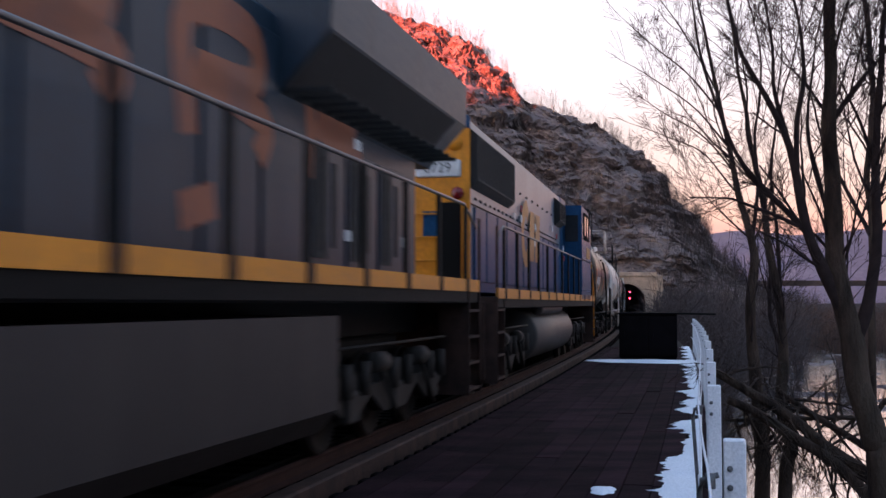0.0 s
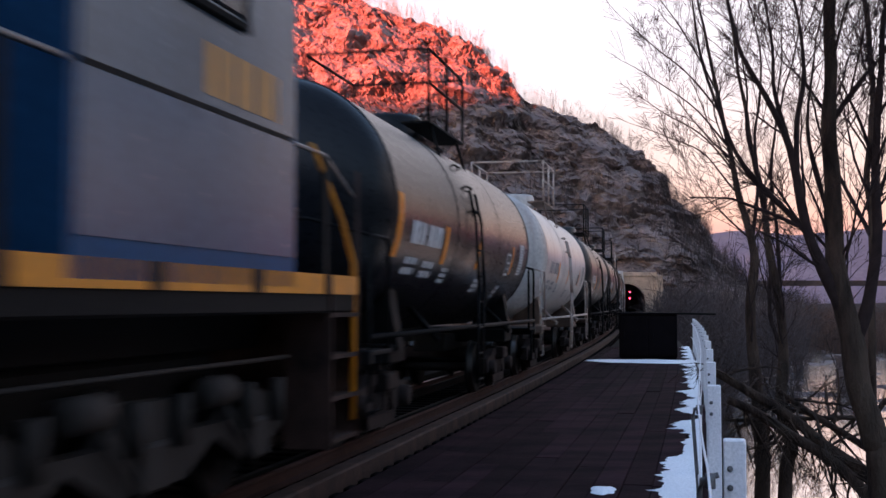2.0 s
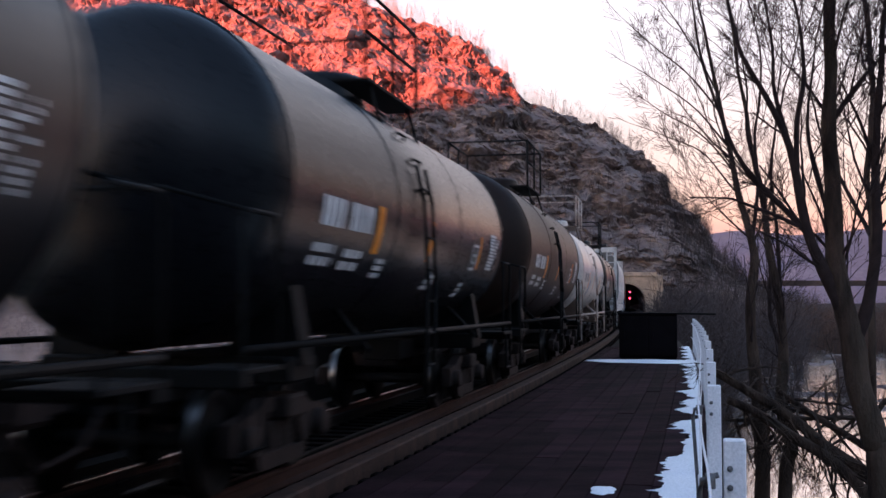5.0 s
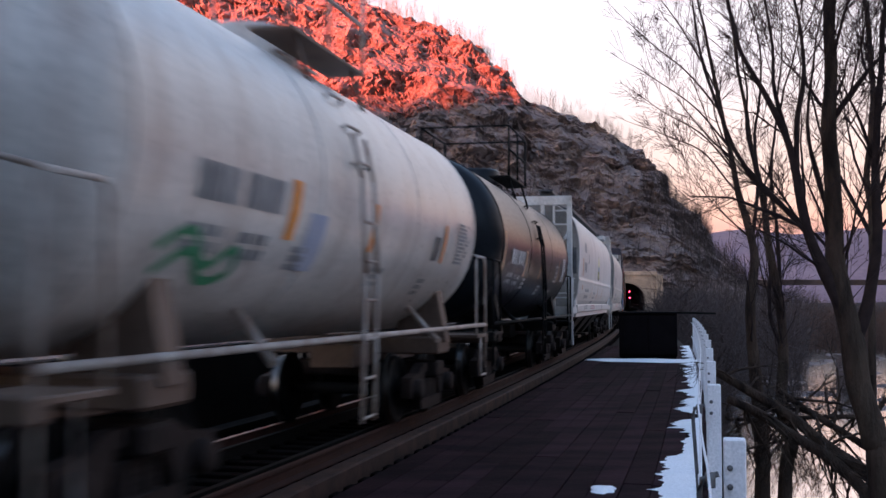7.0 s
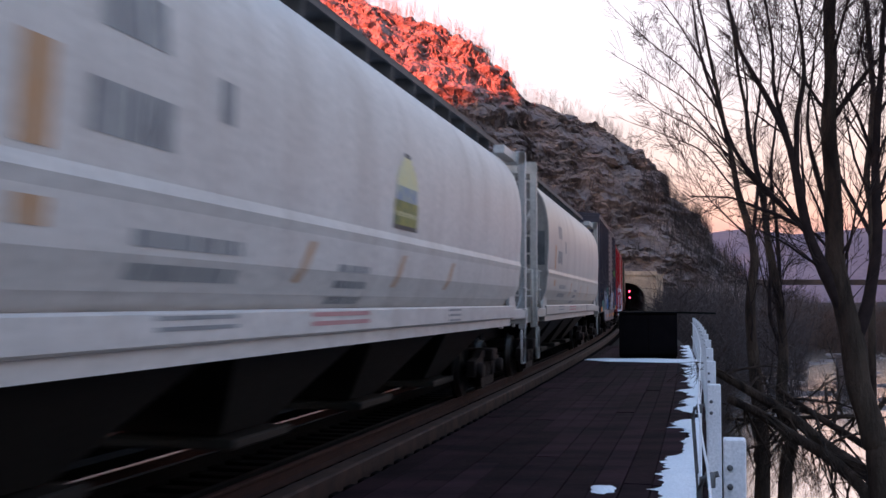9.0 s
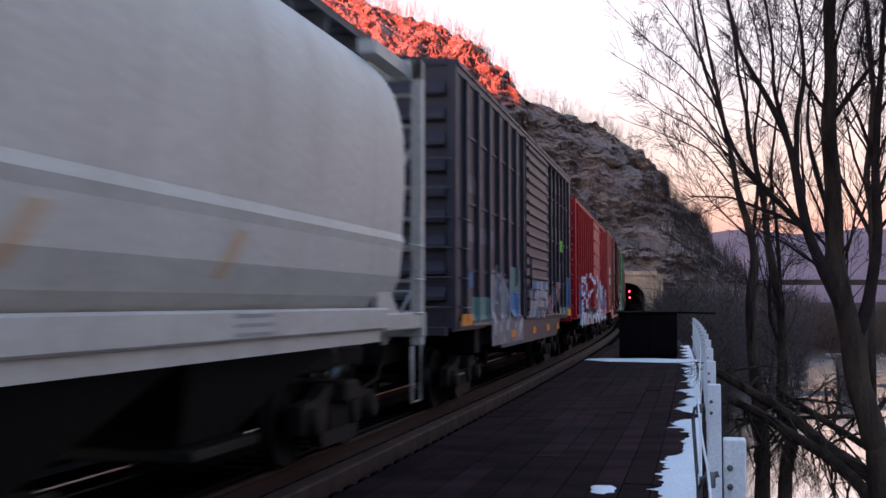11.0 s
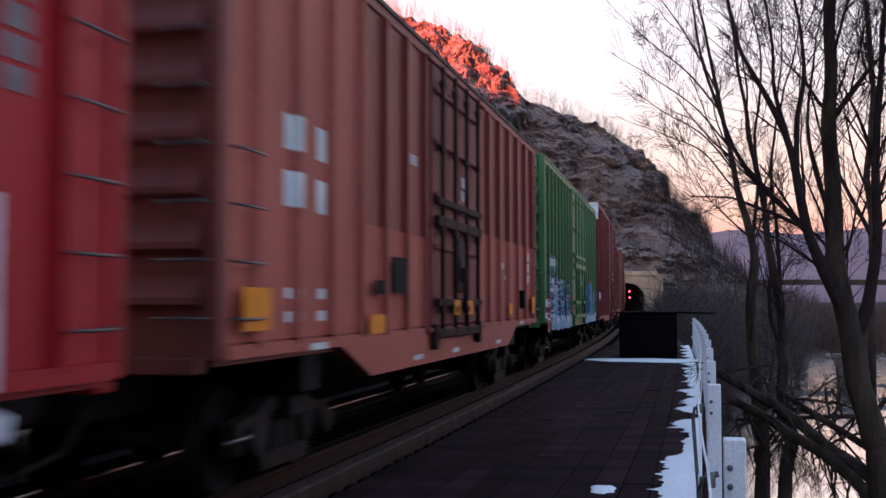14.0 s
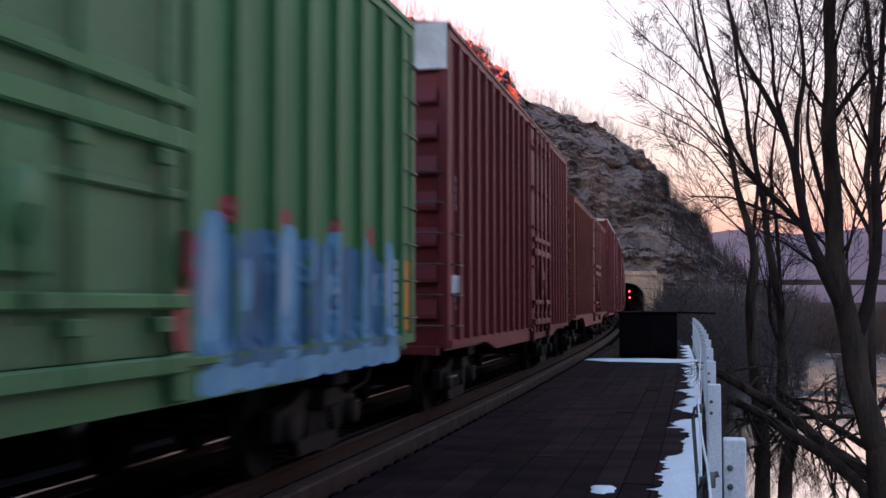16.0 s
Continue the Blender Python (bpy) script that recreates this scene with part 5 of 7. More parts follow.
def loco_base(car, h, stripe, tank_round, low=0.0):
    g = Geo()
    g.box(-h, h, -1.48, 1.48, 1.62 - low, 1.82 - low, 0.02)
    g.box(-h + 0.3, h - 0.3, -0.6, 0.6, 1.2, 1.64 - low, 0.02)
    part("underframe", g, M["black"], car)
    g = Geo()
    for sg in (-1, 1):
        g.box(-h, h, *sorted((sg * 1.48, sg * 1.5)), 1.79 - low, 1.965 - low)
    part("sill_stripe", g, stripe, car, "yellow sill stripe with rust at the posts", split=True)
    g = Geo()
    n = 13
    for sg in (-1, 1):
        pts = [(-h + 0.1, sg * 1.46, 2.75 - low), (-h + 0.9, sg * 1.46, 3.04 - low)] + [(x, sg * 1.46, 3.04 - low) for x in np.linspace(-h + 2.2, h - 2.2, 8)] + [(h - 0.9, sg * 1.46, 3.04 - low), (h - 0.1, sg * 1.46, 2.75 - low)]
        g.tube(pts, 0.022, 6)
    part("handrail", g, M["bolt"], car, split=True)
    post = Geo().box(-0.06, 0.06, -0.02, 0.02, 0, 1.2, 0.006).mesh("stanchion", M["black"])
    rust = Geo().box(-0.09, 0.09, -0.006, 0.006, 0, 0.175).mesh("rust_mark", M["iron"])
    for sg in (-1, 1):
        for i in range(n):
            q = part("stanchion", post, None, car)
            q.location = (-h + 0.9 + (2 * h - 1.8) * i / (n - 1), sg * 1.47, 1.82 - low)
            q = part("rust_mark", rust, None, car)
            q.location = (-h + 0.92 + (2 * h - 1.8) * i / (n - 1), sg * 1.503, 1.79 - low)
    for d in (-1, 1):
        g = Geo()
        for y in (-1, 1):
            for k in range(4):
                g.box(*sorted((d * (h - 0.75), d * (h - 0.05))), *sorted((y * 1.05, y * 1.5)), 0.35 + 0.38 * k, 0.39 + 0.38 * k)
            for x in (h - 0.78, h - 0.02):
                g.box(*sorted((d * x, d * (x + 0.03))), *sorted((y * 1.05, y * 1.5)), 0.3, 1.82 - low)
            g.tube([(d * (h - 0.02), y * 1.49, 0.4), (d * (h - 0.02), y * 1.49, 2.9)], 0.022, 6)
        g.box(*sorted((d * h, d * (h + 0.06))), -1.3, 1.3, 0.35, 1.65, 0.02)
        part("end_step", g, M["rusty"], car, "rusty end step", split=True)
    g = Geo()
    if tank_round:
        for y in (-0.72, 0.72):
            g.lathe([(-3.8, 0.0), (-3.8, 0.55), (-3.74, 0.61), (4.04, 0.61), (4.1, 0.55), (4.1, 0.0)], 40, "x", (0, y, 0.9))
        g.box(-3.7, 4.0, -0.72, 0.72, 0.3, 1.5)
        for y in (-1.2, 1.2):
            g.lathe([(-3.0, 0.0), (-3.0, 0.12), (-2.9, 0.15), (1.1, 0.15), (1.2, 0.12), (1.2, 0.0)], 16, "x", (0, y, 1.5))
    else:
        g.prism_x([(1.45, 1.5), (1.45, 0.62), (1.25, 0.4), (-1.25, 0.4), (-1.45, 0.62), (-1.45, 1.5)], -3.4, 4.15)
    part("fuel_tank", g, P["fuel" if tank_round else "fuel_dark"], car, "dusty grey fuel tank")
    for x in (-h + 3.4, h - 3.4):
        loco_truck(car, x)
    couplers(car, h)


# leading unit: only its hind half comes into view
h = 10.6
unit_a = placed(tagged(new("locomotive"), "dark blue diesel locomotive with faded orange lettering and flared radiator", "locomotive"), -3.7, 17.5)
loco_base(unit_a, h, P["yellow"], False)
g = Geo()
g.box(-6.5, h - 1.7, -0.95, 0.95, 1.82, 4.35, 0.06)
part("hood", g, P["loco_blue_old"], unit_a)
g = Geo()
g.box(-9.6, -6.5, -1.5, 1.5, 1.82, 4.5, 0.08)
part("cab", g, P["loco_blue_old"], unit_a)
g = Geo()
g.prism_x([(-0.96, 3.55), (-1.5, 4.15), (-1.52, 4.72), (1.52, 4.72), (1.5, 4.15), (0.96, 3.55)], h - 6.85, h - 1.0)
part("radiator", g, P["loco_blue_old"], unit_a, "flared radiator housing overhanging the hood")
g = Geo()
for sg in (-1, 1):
    g.add([(h - 6.8, sg * 0.99, 3.57), (h - 1.65, sg * 0.99, 3.57), (h - 1.65, sg * 1.49, 4.12), (h - 6.8, sg * 1.49, 4.12)], [(0, 1, 2, 3)])
    for x in np.linspace(h - 6.8, h - 1.7, 14):
        g.box(x, x + 0.05, *sorted((sg * 0.99, sg * 1.5)), 3.57, 3.62)
part("radiator_mesh", g, P["grille"], unit_a)
for i in range(12):
    g = Geo()
    x = -6.2 + i * 1.2
    g.box(x, x + 1.1, -0.99, -0.945, 2.0, 3.3 if x > h - 6 else 4.1, 0.012)
    dd = part("hood_door", g, P["loco_blue_old"], unit_a)
    if i > 8:
        v = Geo()
        v.box(x + 0.08, x + 0.5, -1.004, -0.985, 2.08, 3.22)
        v.box(x + 0.66, x + 0.78, -1.004, -0.985, 2.2, 3.1)
        for q in (0.2, 0.34):
            v.box(x + q, x + q + 0.07, -1.012, -0.985, 2.15, 3.15)
        part("vent", v, P["grille"], dd, split=True)
g = Geo()
flat = lambda q, z=0: -0.992
for x0, w in ((-1.0, 2.0), (1.6, 2.0), (4.4, 1.9)):
    letters(g, x0, x0 + w, 2.9, 4.0, 1, flat, rng, 0.32, 0)
stroke(g, [(1.8, 2.3), (2.4, 2.45)], 0.3, flat)
part("lettering", g, P["rust_logo"], unit_a, "faded orange company lettering as plain forms")["kind"] = "stuff"
g = Geo()
for x, z in ((6.0, 3.35), (8.0, 2.35), (5.7, 2.3), (7.2, 4.3)):
    g.box(x, x + 0.25, -1.0, -0.988, z, z + 0.12)
part("notice", g, P["white"], unit_a, split=True)

# second unit, running backwards, with a wide cab at its far end
h = 10.3
unit_b = placed(tagged(new("locomotive"), "blue diesel locomotive with sky sheen painted grey and a yellow hood end", "locomotive"), 19.0, 39.6)
loco_base(unit_b, h, P["yellow"], True, 0.09)
e0 = -h + 0.5
g = Geo()
# upper half is coloured paler, as the sky's sheen on the hood
g.box(e0 + 0.02, 5.3, -0.93, 0.93, 3.0, 4.8, 0.05, 0)
g.box(e0 + 0.02, 5.3, -0.93, 0.93, 1.82, 3.0, 0.0, 1)
part("hood", g, [P["loco_sheen"], P["loco_blue"]], unit_b, "blue hood with the sky's sheen painted grey on its upper half")
g = Geo()
g.box(4.4, 5.9, -0.95, 0.95, 1.82, 4.82, 0.05)
g.box(-4.6, 4.6, -0.937, 0.937, 1.83, 3.02, 0.02)
part("hood_blue", g, P["loco_blue"], unit_b)
g = Geo()
g.box(e0 - 0.04, e0 + 0.05, -0.95, 0.95, 1.82, 4.62, 0.02)
hood_end = part("hood_end", g, P["yellow"], unit_b, "yellow hood end with number board")
g = Geo()
g.box(e0 - 0.06, e0 + 0.05, -0.95, 0.95, 4.62, 4.84, 0.02)
part("end_cap", g, P["loco_blue"], unit_b)
g = Geo()
g.box(e0 - 0.1, e0 - 0.03, -0.8, 0.0, 3.78, 4.08, 0.03)
board = part("number_board", g, P["white"], hood_end, "white number board")
txt = bpy.data.curves.new("number", "FONT")
txt.body, txt.size, txt.align_x, txt.align_y = "8729", 0.24, "CENTER", "CENTER"
tmp = bpy.data.objects.new("number", txt)
scene.collection.objects.link(tmp)
num = new("number", bpy.data.meshes.new_from_object(tmp.evaluated_get(bpy.context.evaluated_depsgraph_get())))
bpy.data.objects.remove(tmp)
num.data.materials.clear()
num.data.materials.append(P["dark"])
num.parent = board
num.matrix_basis = pose(e0 - 0.104, -0.4, 3.93, 90, 0, -90)
g = Geo()
for y in (0.36, 0.1):
    g.lathe([(e0 - 0.06, 0.0), (e0 - 0.07, 0.08), (e0 - 0.13, 0.1), (e0 - 0.13, 0.12), (e0 - 0.02, 0.13)], 18, "x", (0, y, 4.3))
part("headlight", g, M["headlight"], hood_end, "silver headlight reflector", split=True)
part("access_panel", Geo().box(e0 - 0.055, e0 - 0.035, -0.8, -0.45, 1.95, 3.35, 0.008), M["black"], hood_end, "black upright access panel")
g = Geo()
for y in (-0.86, 0.86):
    g.tube([(e0 - 0.04, y, 2.2), (e0 - 0.12, y, 2.25), (e0 - 0.12, y, 3.3), (e0 - 0.04, y, 3.35)], 0.018, 6)
for z in (2.35, 2.75, 3.15):
    g.tube([(e0 - 0.04, -0.4, z), (e0 - 0.11, -0.4, z), (e0 - 0.11, 0.0, z), (e0 - 0.04, 0.0, z)], 0.016, 6)
part("grab_iron", g, P["yellow"], hood_end, split=True)
part("vent_cap", Geo().lathe([(e0 - 0.09, 0.0), (e0 - 0.09, 0.13), (e0 - 0.03, 0.15)], 18, "x", (0, -0.68, 4.38)), P["yellow"], hood_end)
g = Geo()
g.lathe([(e0 - 0.12, 0.0), (e0 - 0.12, 0.1), (e0 - 0.02, 0.11)], 16, "x", (0, -0.74, 3.5))
part("marker_light", g, paint("red_lens", (0.3, 0.01, 0.015), (0.2, 0.01, 0.01), 0.2, 0, 2, 0), hood_end, "dark red marker lens")
g = Geo()
for y in (-0.75, -0.1, 0.5):
    g.box(e0 - 0.05, e0 - 0.042, y + 0.3, y + 0.62, 2.75, 3.2)
part("lettering", g, P["loco_blue"], hood_end, "blue company lettering as plain blocks")["kind"] = "stuff"
for nm, x0, x1, z0, z1, w in (("radiator", e0 + 0.02, e0 + 4.3, 3.6, 4.6, 1.08), ("dynamic_brake_grille", 3.0, 4.5, 3.85, 4.6, 1.1)):
    g = Geo()
    g.prism_x([(-0.94, z0), (-w, z0 + 0.12), (-w, z1 - 0.1), (-0.94, z1 + 0.03), (0.94, z1 + 0.03), (w, z1 - 0.1), (w, z0 + 0.12), (0.94, z0)], x0, x1)
    box = part(nm, g, P["grille"], unit_b, "black mesh radiator box")
    g = Geo()
    for k in range(int((x1 - x0) / 0.15)):
        g.box(x0 + 0.1 + k * 0.15, x0 + 0.14 + k * 0.15, -w - 0.012, -w + 0.01, z0 + 0.15, z1 - 0.12)
    part("slat", g, P["grille"], box, split=True)
for i in range(11):
    g = Geo()
    x = e0 + 0.4 + i * 1.2
    g.box(x, x + 1.08, -0.965, -0.93, 2.0, 3.3, 0.01)
    part("hood_door", g, P["loco_blue"], unit_b)
g = Geo()
flat_b = lambda q, z=0: -0.972
stroke(g, [(-2.75, 3.62), (-3.1, 3.82), (-3.5, 3.6), (-3.65, 3.2), (-3.5, 2.8), (-3.1, 2.62), (-2.75, 2.8)], 0.36, flat_b, 0, 0.006)
patch(g, -2.55, -1.75, 2.62, 3.8, flat_b, 0, 0.006, 0.12)
patch(g, -1.55, -0.7, 2.62, 3.8, flat_b, 0, 0.006, 0.12)
part("company_lettering", g, P["logo"], unit_b, "large yellow company lettering as plain forms")
g = Geo()
for x, z in ((-5.0, 3.4), (-4.0, 3.42), (-1.6, 3.4), (-1.7, 3.0), (2.0, 3.6), (4.9, 3.2), (5.4, 3.0)):
    g.box(x, x + 0.22, -0.985, -0.968, z, z + 0.16)
part("notice", g, P["white"], unit_b, split=True)
g = Geo()
for i in range(26):
    x = e0 + 0.5 + i * 0.5
    g.box(x, x + 0.06, -0.96, -0.93, 3.42, 3.47, 0.006)
    if i % 2:
        g.box(x, x + 0.05, -0.96, -0.93, 4.05, 4.1, 0.006)
part("latch", g, M["black"], unit_b, split=True)
part("hood_seam", Geo().box(e0 + 0.05, 5.3, -0.945, -0.925, 3.32, 3.345), M["black"], unit_b)
g = Geo()
for x, z in ((-6.4, 3.62), (-3.95, 3.5), (3.1, 3.3), (5.05, 2.75)):
    g.box(x, x + 0.16, -0.99, -0.968, z + 0.16, z + 0.3)
part("red_notice", g, P["spray_red"], unit_b, split=True)
g = Geo()
g.prism([(5.3, 1.75), (8.6, 1.75), (8.6, 4.1), (8.2, 4.2), (7.8, 4.55), (5.3, 4.6)], -1.5, 1.5)
cab = part("cab", g, P["loco_blue"], unit_b, "wide blue cab with dark windows")
g = Geo()
g.box(5.95, 6.65, -1.53, -1.49, 3.7, 4.35, 0.02)
g.box(6.8, 7.5, -1.53, -1.49, 3.7, 4.35, 0.02)
g.box(5.26, 5.31, -1.4, -1.0, 3.5, 4.3, 0.02)
part("window", g, P["glass"], cab, split=True)
g = Geo()
for x in (5.9, 6.7, 7.52):
    g.box(x, x + 0.04, -1.545, -1.5, 3.64, 4.42)
g.box(5.9, 7.56, -1.56, -1.5, 3.6, 3.66, 0.01)
g.box(5.9, 7.56, -1.545, -1.5, 4.37, 4.42)
part("window_frame", g, M["girder"], cab, split=True)
# added panels that carry the painted sky reflection on the cab's side
part("side_panel", Geo().box(5.36, 8.56, -1.51, -1.495, 2.97, 4.08), P["cab_pale"], cab, "upper side of the cab, sky reflection painted pale grey")
part("side_panel", Geo().box(5.36, 8.56, -1.51, -1.495, 1.99, 2.93), P["cab_low"], cab, "lower side of the cab, sky reflection painted lighter blue")
g = Geo()
g.box(5.35, 8.5, -1.512, -1.5, 2.93, 2.97)
part("panel_seam", g, M["black"], cab)
g = Geo()
bars(g, 6.9, 3.4, 1.3, 0.36, 4, -1.516, rng)
part("road_number", g, P["logo"], cab, "worn yellow lettering block")["kind"] = "stuff"
g = Geo()
for sg in (-1, 1):
    g.tube([(h - 1.2, sg * 1.46, 3.0), (h - 0.4, sg * 1.46, 2.4), (h - 0.05, sg * 1.46, 2.0), (h - 0.05, sg * 1.46, 0.5)], 0.03, 6)
part("end_handrail", g, P["yellow"], unit_b, "orange-yellow end handrail", split=True)
g = Geo()
for x, z, r in ((-4.2, 4.8, 0.1), (0.0, 4.8, 0.14), (2.2, 4.8, 0.12)):
    g.lathe([(z, r), (z + 0.12, r), (z + 0.3, r * 0.6), (z + 0.32, 0)], 12, "z", (x, -0.3, 0))
part("roof_stack", g, M["black"], unit_b, split=True)


# ---- the far end of the walkway ----
M["cabinet"] = paint("black_cabinet_paint", (0.0045, 0.0032, 0.0038), (0.007, 0.005, 0.0056), 0.85, 0.0, 3, 0.1, spec=0.04)
cabinet = tagged(new("equipment_cabinet"), "black steel equipment cabinet at the end of the walkway", "cabinet")
cabinet.matrix_world = on_track(34.2, 3.5)
part("body", Geo().box(-0.6, 0.6, -0.83, 0.83, 0.06, 1.3, 0.02), M["cabinet"], cabinet)
part("plinth", Geo().box(-0.55, 0.55, -0.8, 0.8, 0.0, 0.07), M["girder"], cabinet)
part("lid", Geo().box(-0.66, 0.66, -0.88, 0.88, 1.3, 1.35, 0.015), M["cabinet"], cabinet)
for y in (-0.81, 0.02):
    d_ = part("door", Geo().box(-0.625, -0.6, y, y + 0.79, 0.12, 1.25, 0.008), M["cabinet"], cabinet)
    part("handle", Geo().box(-0.65, -0.625, y + 0.65, y + 0.7, 0.6, 0.8, 0.006), M["cabinet"], d_)

# ---- railing ----
GAP = 2.8
railing = tagged(new("railing"), "pale painted steel railing with square posts and cables", "railing", kind="structure")
post_me = Geo().box(-0.042, 0.042, -0.041, 0.041, -0.5, 1.105, 0.006).mesh("post", M["galv"])
bolt_g = Geo()
for z in (1.0, 0.93):
    bolt_g.lathe([(-0.06, 0.0), (-0.06, 0.01), (-0.042, 0.012)], 8, "x", (0.0, 0.018, z))
bolt_me = bolt_g.mesh("bolt", M["bolt"])


def rail_at(s):
    """The railing's line, which follows the track on its river side."""
    return on_track(s, 4.865 + 0.055 * max(0.0, (8.27 - s) / GAP) + 0.02 * min(1.0, max(0.0, (s - 12) / 4)))


POST_S = [5.47 + GAP * i for i in range(-3, 13)]
for s in POST_S:
    q = part("post", post_me, None, railing)
    q.matrix_basis = rail_at(s)
    part("bolt", bolt_me, None, q)
for z, r in ((1.0, 0.006), (0.55, 0.006), (0.12, 0.006)):
    g = Geo()
    pts = []
    for i, s in enumerate(POST_S[:-1]):
        for k in range(5):
            a = k / 5
            p = rail_at(s + GAP * a).translation
            pts.append(rail_at(s + GAP * a) @ Vector((0, 0.1, z - 0.05 * 4 * a * (1 - a))))
    g.tube(pts, r, 5)
    part("cable", g, M["galv"], railing)
g = Geo()
for s in (POST_S[3], POST_S[4]):
    m = rail_at(s)
    g.tube([m @ Vector((-0.06, 0.06, 0.98)), m @ Vector((-0.07, 0.12, 0.96)), m @ Vector((-0.03, 0.13, 0.9)), m @ Vector((-0.02, 0.1, 0.4)), m @ Vector((0.0, 0.09, 0.0))], 0.012, 6)
    g.lathe([(-0.03, 0.0), (-0.03, 0.02), (0.025, 0.02), (0.025, 0)], 8, "z", m @ Vector((-0.07, 0.09, 0.96)))
part("cable_clamp", g, M["bolt"], railing)
part("end_bar", Geo().tube([track(36.0, 2.6, 1.33)[0], track(36.0, 4.8, 1.3)[0], track(36.5, 5.5, 1.28)[0]], 0.035, 6), M["girder"], railing)

# ---- snow on the deck ----
def snow_strip():
    g = Geo()
    rg = random.Random(9)
    n = 900
    vs, k = [], 5
    for i in range(n + 1):
        s = 5.0 + (W_END - 5.0) * (i / n) ** 1.3
        w = 0.42 + 0.18 * noise.noise((s * 0.5, 1, 0)) + 0.16 * noise.noise((s * 1.9, 5, 0)) + 0.12 * noise.noise((s * 6, 9, 0))
        w *= 0.85
        if s > 13:
            w *= max(0.05, 0.55 + 1.1 * noise.noise((s * 0.9, 21, 0)))
        w = max(w, 0.02) + 0.14 * max(0, noise.noise((s * 11, 31, 0))) ** 2 * 3
        for j in range(k):
            a = j / (k - 1)
            z = 0.006 + 0.022 * (1 - (1 - a) ** 2) ** 0.5 * (0.7 + 0.4 * noise.noise((s * 3, a * 2, 3))) if j else 0.002
            vs.append(track(s, 4.78 - w * (1 - a), z + 0.006)[0])
    g.add(vs, [(i * k + j, i * k + j + 1, (i + 1) * k + j + 1, (i + 1) * k + j) for i in range(n) for j in range(k - 1)], 0, True)
    return g


def snow_patch(s, lat, ls, ll, seed):
    g = Geo()
    n = 40
    vs = [track(s, lat, 0.035)[0]]
    for r, z in ((0.75, 0.03), (1.0, 0.008)):
        for i in range(n):
            a = 2 * math.pi * i / n
            q = r * (1 + 0.45 * noise.noise((math.cos(a) * 1.6, math.sin(a) * 1.6, seed)) + 0.15 * noise.noise((math.cos(a) * 6, math.sin(a) * 6, seed)))
            vs.append(track(s + ls * q * math.sin(a), lat + ll * q * math.cos(a), z)[0])
    fs = [(0, 1 + i, 1 + (i + 1) % n) for i in range(n)] + [(1 + i, 1 + n + i, 1 + n + (i + 1) % n, 1 + (i + 1) % n) for i in range(n)]
    return g.add(vs, fs, 0, True)


whole("snow_strip", snow_strip(), M["snow"], "ragged strip of old snow along the walkway's edge", "snow", "stuff")
whole("snow_drift", snow_patch(32.4, 3.45, 0.9, 1.75, 3), M["snow"], "thin bar of snow across the walkway before the cabinet", "snow", "stuff")
whole("snow_patch", snow_patch(9.5, 3.98, 0.7, 0.2, 5), M["snow"], "small trodden patch of snow on the planks", "snow", "stuff")
whole("snow_patch", snow_patch(10.75, 3.95, 0.2, 0.1, 7), M["snow"], "very small scrap of snow on the planks", "snow", "stuff")


# ---- hill, tunnel, river and sky ----
def glow(name, stops, strength, size):
    """A plain glowing backdrop whose colour goes by height, with thin streaks of cloud low down."""
    mat = bpy.data.materials.new(name)
    mat.use_nodes = True
    n, l = mat.node_tree.nodes, mat.node_tree.links
    n.remove(n["Principled BSDF"])
    em, co, sep, ramp = n.new("ShaderNodeEmission"), n.new("ShaderNodeTexCoord"), n.new("ShaderNodeSeparateXYZ"), n.new("ShaderNodeValToRGB")
    mp, ns, add, sc = n.new("ShaderNodeMapping"), n.new("ShaderNodeTexNoise"), n.new("ShaderNodeMath"), n.new("ShaderNodeMath")
    mp.inputs["Scale"].default_value = (0.0015, 0.0015, 0.016)
    ns.inputs["Scale"].default_value, ns.inputs["Detail"].default_value = 1.0, 5
    l.new(co.outputs["Object"], mp.inputs[0])
    l.new(mp.outputs[0], ns.inputs["Vector"])
    l.new(co.outputs["Object"], sep.inputs[0])
    sc.operation, sc.inputs[1].default_value = "DIVIDE", size
    l.new(sep.outputs[2], sc.inputs[0])
    wob = n.new("ShaderNodeMath")
    wob.operation, wob.inputs[1].default_value, wob.inputs[2].default_value = "MULTIPLY_ADD", 0.05, -0.025
    l.new(ns.outputs[0], wob.inputs[0])
    add.operation = "ADD"
    l.new(sc.outputs[0], add.inputs[0])
    l.new(wob.outputs[0], add.inputs[1])
    l.new(add.outputs[0], ramp.inputs[0])
    while len(ramp.color_ramp.elements) < len(stops):
        ramp.color_ramp.elements.new(0.5)
    for e, (p, c) in zip(ramp.color_ramp.elements, stops):
        e.position, e.color = p, (*c, 1)
    l.new(ramp.outputs[0], em.inputs[0])
    em.inputs[1].default_value = strength
    l.new(em.outputs[0], n["Material Output"].inputs[0])
    return mat


R_SKY, H_SKY = 2600.0, 1500.0
g = Geo()
k = 40
vs = []
for i in range(k + 1):
    a = radians(-75 + 185 * i / k)
    for z in (-60, 300, 800, H_SKY):
        vs.append((math.sin(a) * R_SKY, math.cos(a) * R_SKY, z))
g.add(vs, [(i * 4 + j, i * 4 + j + 1, i * 4 + j + 5, i * 4 + j + 4) for i in range(k) for j in range(3)])
